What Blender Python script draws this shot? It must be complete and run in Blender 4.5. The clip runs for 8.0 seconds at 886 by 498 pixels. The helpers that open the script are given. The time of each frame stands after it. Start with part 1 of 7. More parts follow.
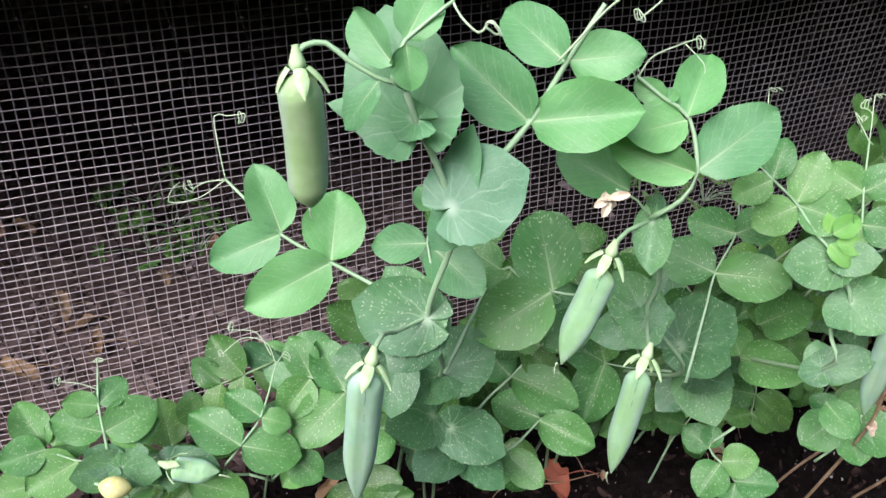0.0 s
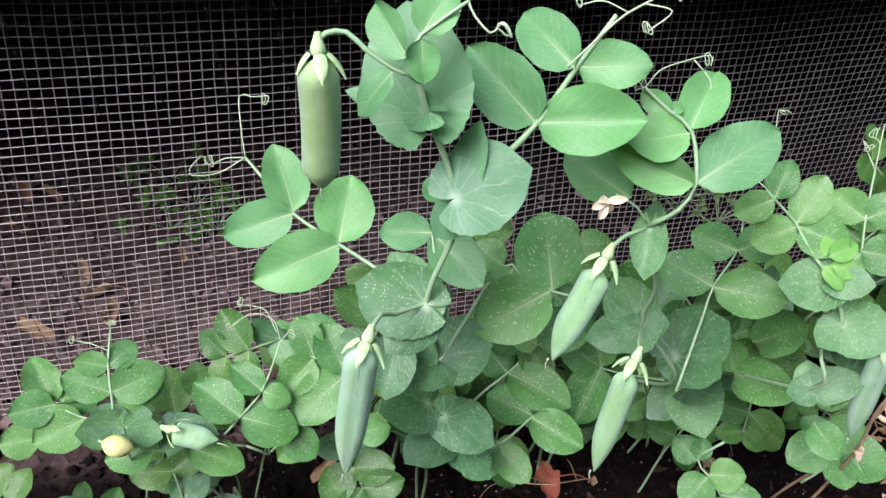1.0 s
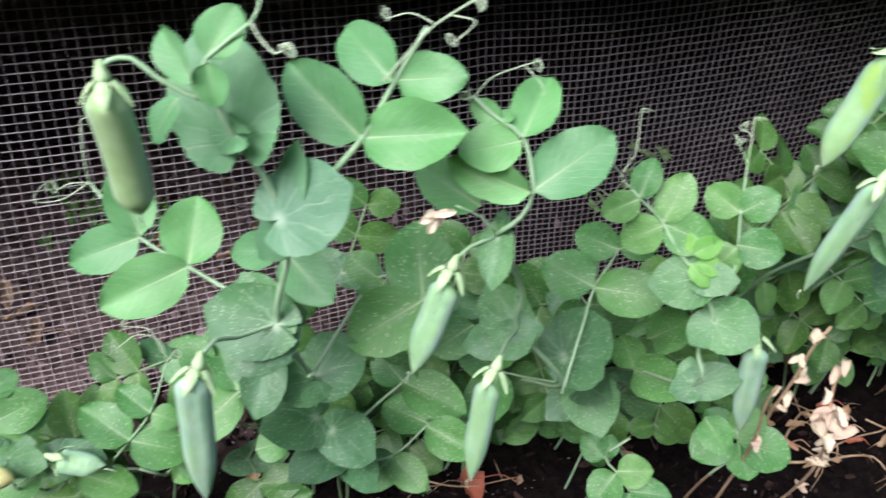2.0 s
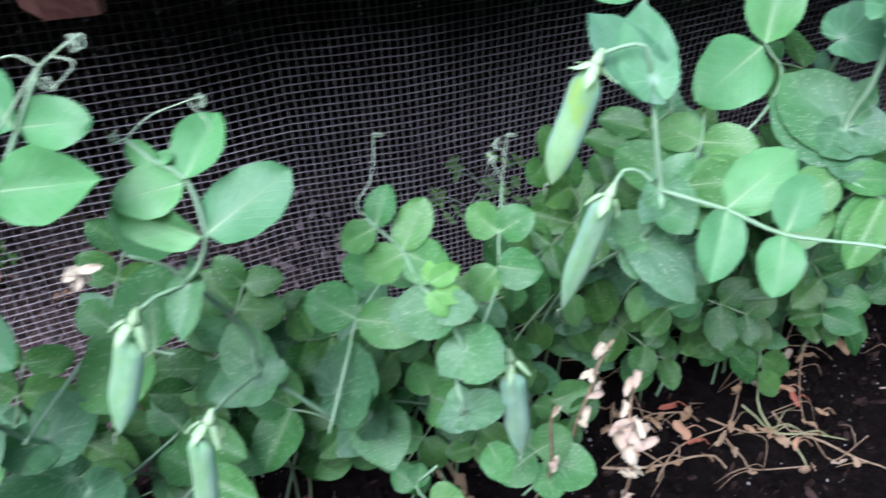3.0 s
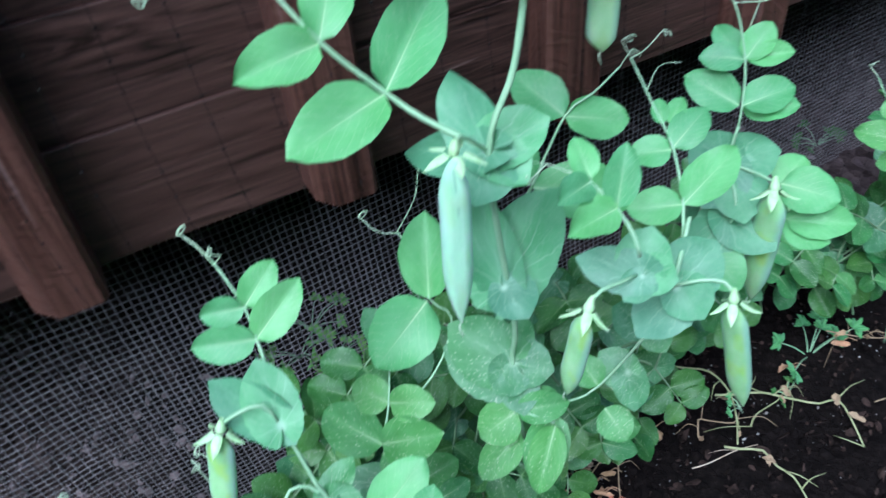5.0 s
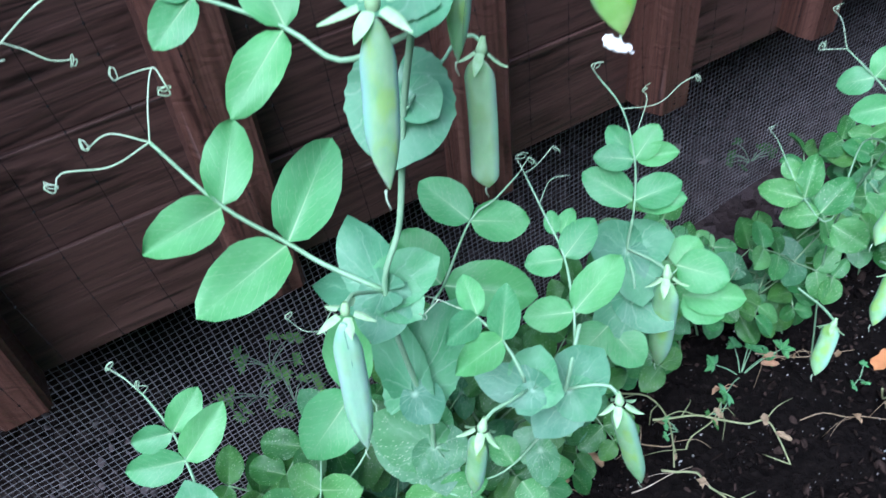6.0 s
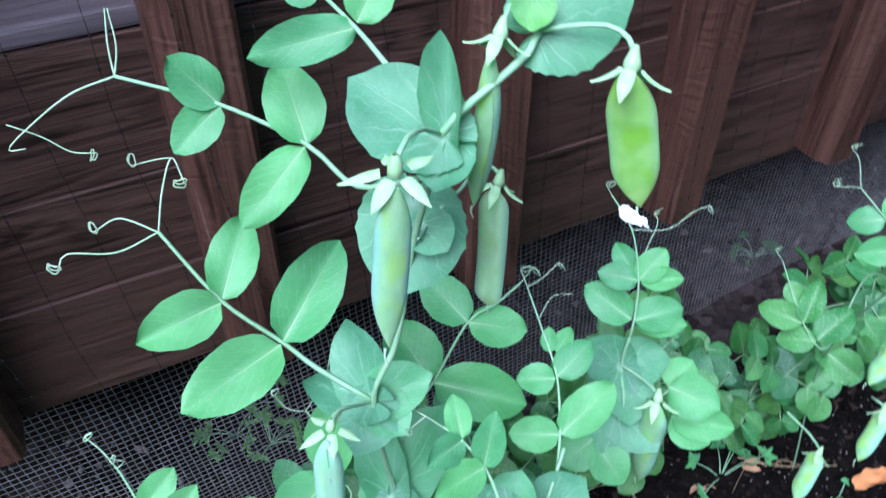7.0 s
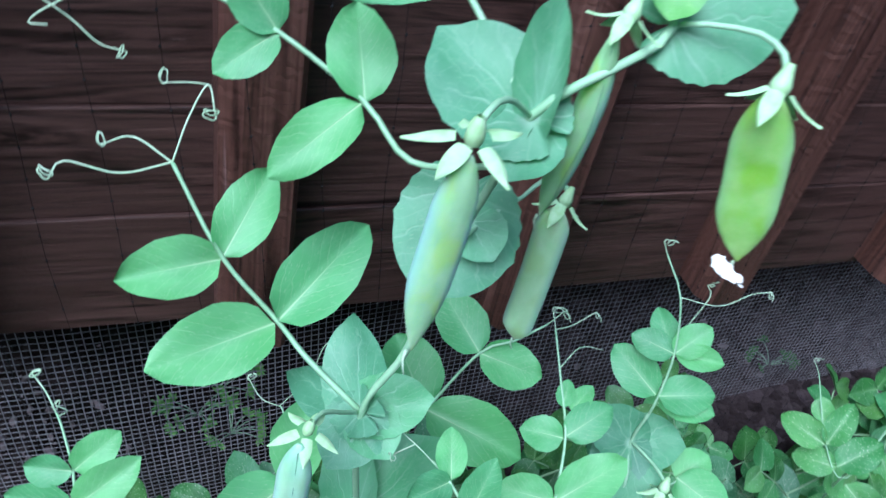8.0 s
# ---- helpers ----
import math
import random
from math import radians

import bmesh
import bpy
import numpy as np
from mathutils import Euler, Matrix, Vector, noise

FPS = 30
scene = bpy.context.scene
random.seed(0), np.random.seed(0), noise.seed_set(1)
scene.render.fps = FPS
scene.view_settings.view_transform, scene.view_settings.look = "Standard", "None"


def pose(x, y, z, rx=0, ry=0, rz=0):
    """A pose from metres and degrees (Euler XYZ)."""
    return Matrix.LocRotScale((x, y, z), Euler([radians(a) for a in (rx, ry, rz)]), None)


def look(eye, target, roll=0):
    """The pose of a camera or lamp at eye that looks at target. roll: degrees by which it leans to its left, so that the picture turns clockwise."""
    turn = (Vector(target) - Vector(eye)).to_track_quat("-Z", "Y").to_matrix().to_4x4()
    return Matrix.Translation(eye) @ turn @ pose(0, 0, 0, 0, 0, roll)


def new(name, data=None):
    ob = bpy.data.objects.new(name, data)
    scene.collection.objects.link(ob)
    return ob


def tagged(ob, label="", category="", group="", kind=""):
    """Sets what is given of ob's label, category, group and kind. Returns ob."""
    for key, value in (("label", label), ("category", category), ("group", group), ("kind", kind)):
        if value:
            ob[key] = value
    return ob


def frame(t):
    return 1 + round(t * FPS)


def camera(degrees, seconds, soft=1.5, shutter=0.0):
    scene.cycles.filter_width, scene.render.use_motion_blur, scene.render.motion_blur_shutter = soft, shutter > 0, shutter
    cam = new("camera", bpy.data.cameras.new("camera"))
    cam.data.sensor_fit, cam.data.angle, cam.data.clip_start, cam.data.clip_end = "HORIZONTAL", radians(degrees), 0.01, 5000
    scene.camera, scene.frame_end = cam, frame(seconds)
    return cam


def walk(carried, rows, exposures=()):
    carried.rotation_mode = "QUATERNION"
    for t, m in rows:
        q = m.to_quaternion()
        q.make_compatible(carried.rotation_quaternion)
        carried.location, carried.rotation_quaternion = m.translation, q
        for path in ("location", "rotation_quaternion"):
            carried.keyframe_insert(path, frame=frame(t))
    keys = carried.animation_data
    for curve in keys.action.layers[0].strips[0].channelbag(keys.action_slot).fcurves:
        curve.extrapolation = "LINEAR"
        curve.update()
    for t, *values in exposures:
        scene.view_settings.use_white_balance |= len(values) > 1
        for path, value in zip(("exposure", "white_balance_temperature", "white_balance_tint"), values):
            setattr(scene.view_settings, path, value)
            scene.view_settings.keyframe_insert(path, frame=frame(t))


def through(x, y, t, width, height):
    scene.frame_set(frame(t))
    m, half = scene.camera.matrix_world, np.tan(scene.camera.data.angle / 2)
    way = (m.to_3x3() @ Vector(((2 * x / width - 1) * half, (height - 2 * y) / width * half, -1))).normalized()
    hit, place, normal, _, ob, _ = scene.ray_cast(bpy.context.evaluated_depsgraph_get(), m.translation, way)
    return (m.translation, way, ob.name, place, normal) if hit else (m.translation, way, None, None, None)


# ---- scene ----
# ---- camera and its path ----
cam = camera(58.9, 8.0, soft=1.5, shutter=0.5)
PATH = [
    (0, (0.1233, 0.0893, 0.6200), (0.2095, 1.5025, -0.7926), -4.45),
    (0.5, (0.1226, 0.0826, 0.6236), (0.1841, 1.5034, -0.7827), -2.27),
    (1, (0.1290, 0.0756, 0.6251), (0.1682, 1.4982, -0.7801), -1.25),
    (1.2, (0.1314, 0.0744, 0.6267), (0.1713, 1.4946, -0.7810), -1.26),
    (2.3, (0.2148, 0.0866, 0.6269), (0.3274, 1.4877, -0.7958), -3.14),
    (2.5, (0.2325, 0.0893, 0.6235), (0.3819, 1.4865, -0.7997), -2.73),
    (3, (0.2896, 0.0915, 0.6196), (0.5144, 1.4893, -0.7931), -2.26),
    (3.5, (0.3464, 0.0962, 0.6326), (0.6414, 1.5071, -0.7538), -2.44),
    (4, (0.3858, 0.1046, 0.6544), (0.7293, 1.5315, -0.7042), -3.66),
    (4.5, (0.4190, 0.1140, 0.6897), (0.7825, 1.5324, -0.6726), -6.66),
    (5, (0.4500, 0.1296, 0.7321), (0.8372, 1.5039, -0.6683), -10.11),
    (5.2, (0.4633, 0.1346, 0.7480), (0.8665, 1.4924, -0.6640), -11.39),
    (6.3, (0.5052, 0.1363, 0.8172), (0.9480, 1.4434, -0.6303), -10.33),
    (6.5, (0.5058, 0.1398, 0.8263), (0.9488, 1.4542, -0.6146), -8.60),
    (7, (0.5140, 0.1622, 0.8271), (0.9653, 1.5236, -0.5667), -3.77),
    (7.5, (0.5160, 0.1740, 0.8157), (0.9644, 1.5751, -0.5392), 3.16),
    (8, (0.5094, 0.1890, 0.7882), (0.9602, 1.6125, -0.5424), 9.68),
]
EXPOSURES = [(0.0, 1.62, 6250, 23), (1.2, 1.64, 6250, 22), (2.5, 1.61, 5850, 23), (3.0, 1.58, 5350, 22), (3.5, 1.56, 5220, 25), (4.0, 1.57, 5080, 20), (4.5, 1.55, 5040, 10), (5.0, 1.54, 4970, 8), (6.5, 1.57, 4920, 11), (7.0, 1.57, 4900, 9), (8.0, 1.48, 4880, 9)]
walk(cam, [(t, look(eye, target, roll)) for t, eye, target, roll in PATH], EXPOSURES)

# ---- light: an overcast sky, brightest behind and above the camera ----
world = bpy.data.worlds.new("overcast_sky")
scene.world = world
world.use_nodes = True
wn = world.node_tree.nodes
sky = wn.new("ShaderNodeTexSky")
sky.sky_type = "NISHITA"
sky.sun_disc = False
sky.sun_elevation = radians(57)
sky.sun_rotation = radians(223)
sky.air_density, sky.dust_density, sky.ozone_density = 1.6, 4.0, 1.0
wn["Background"].inputs["Strength"].default_value = 0.065
world.node_tree.links.new(sky.outputs[0], wn["Background"].inputs["Color"])
sun = new("sun", bpy.data.lights.new("sun", "SUN"))
sun.data.energy, sun.data.angle, sun.data.color = 1.6, radians(40), (1.0, 0.98, 0.95)
sun.matrix_world = look((-0.68, -0.74, 2.58), (0.3, 0.4, 0.3))


# ---- materials ----
def material(name, rough=0.5, spec=0.5):
    m = bpy.data.materials.new(name)
    m.use_nodes = True
    b = m.node_tree.nodes["Principled BSDF"]
    b.inputs["Roughness"].default_value = rough
    b.inputs["Specular IOR Level"].default_value = spec
    return m, m.node_tree.nodes, m.node_tree.links, b


def node(nodes, kind, **values):
    n = nodes.new(kind)
    for key, value in values.items():
        n.inputs[key].default_value = value
    return n


def ramp(nodes, links, source, stops):
    r = nodes.new("ShaderNodeValToRGB")
    while len(r.color_ramp.elements) < len(stops):
        r.color_ramp.elements.new(0.5)
    for e, (p, c) in zip(r.color_ramp.elements, stops):
        e.position, e.color = p, (*c, 1) if len(c) == 3 else c
    links.new(source, r.inputs["Fac"])
    return r.outputs["Color"]


def blend(nodes, links, fac, a, b, kind="MIX"):
    n = nodes.new("ShaderNodeMix")
    n.data_type, n.blend_type = "RGBA", kind
    for socket, value in ((n.inputs[0], fac), (n.inputs[6], a), (n.inputs[7], b)):
        if isinstance(value, (int, float)):
            socket.default_value = value
        elif isinstance(value, tuple):
            socket.default_value = (*value, 1)
        else:
            links.new(value, socket)
    return n.outputs[2]


def maths(nodes, links, kind, a, b=None):
    n = nodes.new("ShaderNodeMath")
    n.operation = kind
    for socket, value in zip(n.inputs, (a, b)):
        if isinstance(value, (int, float)):
            socket.default_value = value
        elif value is not None:
            links.new(value, socket)
    return n.outputs[0]


def bumped(nodes, links, bsdf, height, strength, distance):
    b = node(nodes, "ShaderNodeBump", Strength=strength, Distance=distance)
    links.new(height, b.inputs["Height"])
    links.new(b.outputs[0], bsdf.inputs["Normal"])


def leaf_material(name, dark, light, vein, speck, veins=7.0, rough=0.42, through=0.22, radial=False):
    """A living leaf: pale midrib and side veins in the leaf's own plane, mottling, pale mildew specks, light shining through."""
    m, n, k, b = material(name, rough, 0.35)
    at = n.new("ShaderNodeTexCoord").outputs["Object"]
    info = n.new("ShaderNodeObjectInfo")
    xyz = n.new("ShaderNodeSeparateXYZ")
    k.new(at, xyz.inputs[0])
    off = n.new("ShaderNodeVectorMath")
    off.operation = "ADD"
    k.new(at, off.inputs[0])
    k.new(maths(n, k, "MULTIPLY", info.outputs["Random"], 31.0), off.inputs[1])
    mott = node(n, "ShaderNodeTexNoise", Scale=2.4, Detail=4.0)
    k.new(off.outputs[0], mott.inputs["Vector"])
    base = ramp(n, k, mott.outputs["Fac"], [(0.3, dark), (0.72, light)])
    hue = node(n, "ShaderNodeHueSaturation")
    k.new(maths(n, k, "MULTIPLY_ADD", info.outputs["Random"], 0.40), hue.inputs["Value"])
    hue.inputs["Value"].links[0].from_node.inputs[2].default_value = 0.83
    k.new(maths(n, k, "MULTIPLY_ADD", info.outputs["Random"], -0.03), hue.inputs["Hue"])
    hue.inputs["Hue"].links[0].from_node.inputs[2].default_value = 0.515
    k.new(base, hue.inputs["Color"])
    side = maths(n, k, "ABSOLUTE", xyz.outputs[1])
    bend = node(n, "ShaderNodeTexNoise", Scale=3.2, Detail=3.0)
    k.new(off.outputs[0], bend.inputs["Vector"])
    wob = maths(n, k, "MULTIPLY", bend.outputs["Fac"], 0.24)
    reach = maths(n, k, "MAXIMUM", maths(n, k, "SUBTRACT", 1.02, xyz.outputs[0]), 0.04)
    far = maths(n, k, "SQRT", maths(n, k, "ADD", maths(n, k, "MULTIPLY", xyz.outputs[0], xyz.outputs[0]), maths(n, k, "MULTIPLY", side, side)))
    bright = ramp(n, k, bend.outputs["Fac"], [(0.36, (0.25, 0.25, 0.25)), (0.60, (1, 1, 1))])

    def line(lane, spacing, width):
        off_line = maths(n, k, "MULTIPLY", maths(n, k, "ABSOLUTE", maths(n, k, "SUBTRACT", maths(n, k, "FRACT", lane), 0.5)), spacing)
        return ramp(n, k, maths(n, k, "DIVIDE", off_line, width), [(0.15, (1, 1, 1)), (1.0, (0, 0, 0))])

    net = node(n, "ShaderNodeTexVoronoi", Scale=8.0)
    net.feature = "DISTANCE_TO_EDGE"
    k.new(off.outputs[0], net.inputs["Vector"])
    web = maths(n, k, "MULTIPLY", ramp(n, k, net.outputs["Distance"], [(0.0, (1, 1, 1)), (0.06, (0, 0, 0))]), bright)
    if radial:
        turn = maths(n, k, "ADD", maths(n, k, "ARCTAN2", xyz.outputs[1], maths(n, k, "ADD", xyz.outputs[0], 0.02)), maths(n, k, "MULTIPLY", wob, 2.2))
        first = maths(n, k, "MULTIPLY", line(maths(n, k, "MULTIPLY", turn, 1.9), maths(n, k, "MULTIPLY", far, 0.53), 0.016), ramp(n, k, far, [(0.45, (1, 1, 1)), (0.95, (0.25, 0.25, 0.25))]))
        split = maths(n, k, "ADD", maths(n, k, "MULTIPLY", turn, 3.8), maths(n, k, "MULTIPLY", far, 0.9))
        second = maths(n, k, "MULTIPLY", line(split, maths(n, k, "MULTIPLY", far, 0.263), 0.011), ramp(n, k, far, [(0.22, (0, 0, 0)), (0.42, (0.8, 0.8, 0.8))]))
        fine = maths(n, k, "MAXIMUM", maths(n, k, "MULTIPLY", first, maths(n, k, "MULTIPLY", bright, 0.44)), maths(n, k, "MAXIMUM", maths(n, k, "MULTIPLY", second, maths(n, k, "MULTIPLY", bright, 0.24)), maths(n, k, "MULTIPLY", web, 0.10)))
        fine = maths(n, k, "MAXIMUM", fine, ramp(n, k, far, [(0.03, (0.85, 0.85, 0.85)), (0.13, (0, 0, 0))]))
    else:
        mid = ramp(n, k, maths(n, k, "DIVIDE", side, maths(n, k, "MULTIPLY", reach, 0.030)), [(0.25, (1, 1, 1)), (1.0, (0, 0, 0))])
        mid = maths(n, k, "MULTIPLY", mid, maths(n, k, "MULTIPLY", reach, 0.85))
        halo = maths(n, k, "MULTIPLY", ramp(n, k, side, [(0.0, (1, 1, 1)), (0.13, (0, 0, 0))]), maths(n, k, "MULTIPLY", reach, 0.20))
        lane = maths(n, k, "MULTIPLY", maths(n, k, "SUBTRACT", maths(n, k, "ADD", xyz.outputs[0], wob), maths(n, k, "MULTIPLY", side, 0.95)), veins)
        ribs = maths(n, k, "MULTIPLY", line(lane, 1.0 / veins, 0.010), maths(n, k, "MULTIPLY", bright, 0.24))
        fine = maths(n, k, "MAXIMUM", mid, maths(n, k, "ADD", halo, maths(n, k, "MAXIMUM", ribs, maths(n, k, "MULTIPLY", web, 0.08))))
    col = blend(n, k, fine, hue.outputs[0], vein)
    bloom = node(n, "ShaderNodeTexNoise", Scale=1.3, Detail=5.0, Roughness=0.65)
    k.new(off.outputs[0], bloom.inputs["Vector"])
    col = blend(n, k, maths(n, k, "MULTIPLY", ramp(n, k, bloom.outputs["Fac"], [(0.45, (0, 0, 0)), (0.75, (1, 1, 1))]), 0.35 if radial else 0.16), col, (0.30, 0.46, 0.36))
    dash = n.new("ShaderNodeCombineXYZ")
    k.new(maths(n, k, "MULTIPLY", maths(n, k, "SUBTRACT", xyz.outputs[0], side), 26.0), dash.inputs[0])
    k.new(maths(n, k, "MULTIPLY", maths(n, k, "ADD", xyz.outputs[0], side), 9.0), dash.inputs[1])
    k.new(maths(n, k, "MULTIPLY", info.outputs["Random"], 31.0), dash.inputs[2])
    spots = node(n, "ShaderNodeTexVoronoi", Scale=1.0)
    k.new(dash.outputs[0], spots.inputs["Vector"])
    tint = n.new("ShaderNodeSeparateColor")
    k.new(spots.outputs["Color"], tint.inputs[0])
    where_pale = node(n, "ShaderNodeTexNoise", Scale=2.3, Detail=2.0)
    k.new(off.outputs[0], where_pale.inputs["Vector"])
    few = ramp(n, k, maths(n, k, "ADD", maths(n, k, "MULTIPLY", tint.outputs[0], 0.5), maths(n, k, "MULTIPLY", where_pale.outputs["Fac"], 0.7)), [(0.56, (0, 0, 0)), (0.66, (1, 1, 1))])
    fleck = maths(n, k, "MULTIPLY", ramp(n, k, spots.outputs["Distance"], [(0.16, (1, 1, 1)), (0.30, (0, 0, 0))]), few)
    col = blend(n, k, maths(n, k, "MULTIPLY", fleck, speck), col, (0.56, 0.68, 0.48))
    k.new(col, b.inputs["Base Color"])
    bumped(n, k, b, maths(n, k, "SUBTRACT", mott.outputs["Fac"], maths(n, k, "MULTIPLY", fine, 0.8)), 0.35, 0.0012)
    t = n.new("ShaderNodeBsdfTranslucent")
    k.new(blend(n, k, 1.0, col, (1.0, 1.15, 0.45), "MULTIPLY"), t.inputs["Color"])
    mix = node(n, "ShaderNodeMixShader", Fac=through)
    k.new(b.outputs[0], mix.inputs[1])
    k.new(t.outputs[0], mix.inputs[2])
    k.new(mix.outputs[0], n["Material Output"].inputs["Surface"])
    return m


LEAF = leaf_material("pea_leaf", (0.106, 0.335, 0.112), (0.158, 0.432, 0.168), (0.46, 0.66, 0.38), 0.15)
# Low leaves: flecks of their own, and shade down there painted as darker green.
LEAF_LOW = leaf_material("flecked_shaded_leaf", (0.074, 0.248, 0.060), (0.116, 0.332, 0.096), (0.40, 0.58, 0.32), 0.75)
# Undergrowth leaf: flecked, with the shade of taller leaves as a darker green.
LEAF_SHADED = leaf_material("shaded_pea_leaf", (0.042, 0.142, 0.026), (0.076, 0.216, 0.044), (0.24, 0.40, 0.17), 0.6)
LEAF_NEW = leaf_material("new_pea_leaf", (0.17, 0.44, 0.09), (0.23, 0.52, 0.13), (0.40, 0.60, 0.28), 0.0)
STIPULE = leaf_material("pea_stipule", (0.096, 0.280, 0.134), (0.160, 0.385, 0.205), (0.42, 0.62, 0.45), 0.10, radial=True, rough=0.45)
STIPULE_NEW = leaf_material("new_pea_stipule", (0.19, 0.46, 0.10), (0.26, 0.55, 0.15), (0.42, 0.62, 0.30), 0.0, radial=True, rough=0.5)
# Flecks, and a darker green that carries the shade low on the stems.
STIPULE_LOW = leaf_material("flecked_shaded_stipule", (0.062, 0.200, 0.072), (0.110, 0.285, 0.118), (0.37, 0.54, 0.36), 0.6, radial=True, rough=0.45)


def plain(name, stops, scale, rough=0.5, bump=0.0, size=0.001, spec=0.4, stretch=(1, 1, 1), detail=4.0, coords="Object"):
    m, n, k, b = material(name, rough, spec)
    at = n.new("ShaderNodeTexCoord").outputs[coords]
    mp = n.new("ShaderNodeMapping")
    mp.inputs["Scale"].default_value = stretch
    k.new(at, mp.inputs["Vector"])
    nz = node(n, "ShaderNodeTexNoise", Scale=scale, Detail=detail, Roughness=0.6)
    k.new(mp.outputs[0], nz.inputs["Vector"])
    k.new(ramp(n, k, nz.outputs["Fac"], stops), b.inputs["Base Color"])
    if bump:
        bumped(n, k, b, nz.outputs["Fac"], bump, size)
    return m


STALK = plain("green_stalk", [(0.3, (0.27, 0.48, 0.26)), (0.7, (0.40, 0.61, 0.38))], 60, 0.45)
# Copy of the stalk green with the undergrowth's shade put into its colour.
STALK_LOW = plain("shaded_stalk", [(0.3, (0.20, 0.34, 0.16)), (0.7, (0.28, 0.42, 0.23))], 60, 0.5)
TENDRIL = plain("pale_tendril", [(0.3, (0.36, 0.54, 0.32)), (0.7, (0.55, 0.68, 0.49))], 60, 0.5)
CALYX = plain("pale_calyx", [(0.3, (0.38, 0.62, 0.27)), (0.7, (0.53, 0.75, 0.45))], 3, 0.5)


def pod_material(name, low, high, edge, blotch, patch=0.0):
    """A waxy pod: soft mottling, paler bluish margins along both sutures, yellowish patches where the peas show."""
    m, n, k, b = material(name, 0.42, 0.35)
    b.inputs["Subsurface Weight"].default_value, b.inputs["Subsurface Scale"].default_value = 0.45, 0.008
    b.inputs["Subsurface Radius"].default_value = (0.5, 1.0, 0.4)
    at = n.new("ShaderNodeTexCoord").outputs["Object"]
    info = n.new("ShaderNodeObjectInfo")
    off = n.new("ShaderNodeVectorMath")
    off.operation = "ADD"
    k.new(at, off.inputs[0])
    k.new(maths(n, k, "MULTIPLY", info.outputs["Random"], 17.0), off.inputs[1])
    mp = n.new("ShaderNodeMapping")
    mp.inputs["Scale"].default_value = (4.0, 1.2, 1.2)
    k.new(off.outputs[0], mp.inputs["Vector"])
    soft = node(n, "ShaderNodeTexNoise", Scale=1.6, Detail=3.0)
    k.new(mp.outputs[0], soft.inputs["Vector"])
    fine = node(n, "ShaderNodeTexNoise", Scale=26.0, Detail=4.0)
    k.new(mp.outputs[0], fine.inputs["Vector"])
    col = ramp(n, k, soft.outputs["Fac"], [(0.3, low), (0.7, high)])
    spot = node(n, "ShaderNodeTexNoise", Scale=1.1, Detail=1.0)
    k.new(mp.outputs[0], spot.inputs["Vector"])
    col = blend(n, k, maths(n, k, "MULTIPLY", ramp(n, k, spot.outputs["Fac"], [(0.50, (0, 0, 0)), (0.62, (1, 1, 1))]), patch), col, blotch)
    xyz = n.new("ShaderNodeSeparateXYZ")
    k.new(at, xyz.inputs[0])
    rim = ramp(n, k, maths(n, k, "ADD", maths(n, k, "ABSOLUTE", xyz.outputs[1]), maths(n, k, "MULTIPLY", soft.outputs["Fac"], 0.12)), [(0.34, (0, 0, 0)), (0.52, (1, 1, 1))])
    col = blend(n, k, maths(n, k, "MULTIPLY", rim, 0.75), col, edge)
    col = blend(n, k, maths(n, k, "MULTIPLY", ramp(n, k, fine.outputs["Fac"], [(0.5, (0, 0, 0)), (0.75, (1, 1, 1))]), 0.25), col, edge)
    k.new(col, b.inputs["Base Color"])
    bumped(n, k, b, maths(n, k, "ADD", soft.outputs["Fac"], maths(n, k, "MULTIPLY", fine.outputs["Fac"], 0.08)), 0.06, 0.01)
    return m


POD = pod_material("pea_pod", (0.33, 0.53, 0.24), (0.43, 0.63, 0.33), (0.40, 0.57, 0.44), (0.30, 0.52, 0.19), 0.35)
POD_GREEN = pod_material("green_pea_pod", (0.25, 0.48, 0.25), (0.35, 0.59, 0.35), (0.34, 0.57, 0.45), (0.30, 0.54, 0.20), 0.35)
POD_SEAM = pod_material("waxy_pea_pod", (0.32, 0.58, 0.38), (0.43, 0.69, 0.48), (0.41, 0.66, 0.54), (0.36, 0.56, 0.25), 0.3)
POD_BRIGHT = pod_material("bright_pea_pod", (0.29, 0.55, 0.24), (0.40, 0.66, 0.34), (0.31, 0.55, 0.44), (0.36, 0.60, 0.12), 0.75)
POD_FLAT = pod_material("pale_pea_pod", (0.43, 0.69, 0.36), (0.54, 0.78, 0.47), (0.34, 0.57, 0.42), (0.40, 0.60, 0.20), 0.4)
POD_LIGHT = pod_material("light_pea_pod", (0.24, 0.49, 0.09), (0.36, 0.60, 0.18), (0.30, 0.55, 0.24), (0.25, 0.50, 0.035), 0.75)
POD_WIDE = pod_material("bluish_pea_pod", (0.27, 0.49, 0.24), (0.38, 0.59, 0.32), (0.25, 0.45, 0.44), (0.36, 0.57, 0.12), 0.6)
SEAM = plain("pod_seam", [(0.3, (0.11, 0.27, 0.16)), (0.7, (0.17, 0.35, 0.22))], 5.0, 0.5)
PETAL = plain("white_petal", [(0.3, (0.78, 0.76, 0.70)), (0.7, (0.86, 0.85, 0.80))], 8, 0.6)
YELLOW = plain("yellow_petal", [(0.3, (0.80, 0.80, 0.22)), (0.7, (0.90, 0.91, 0.48))], 8, 0.6)
CREAM = plain("cream_withered_leaf", [(0.3, (0.60, 0.51, 0.34)), (0.7, (0.86, 0.80, 0.61))], 70, 0.8, 0.4, 0.001)
STRAW = plain("dry_straw", [(0.3, (0.27, 0.18, 0.10)), (0.7, (0.52, 0.39, 0.25))], 90, 0.8, 0.4, 0.001)
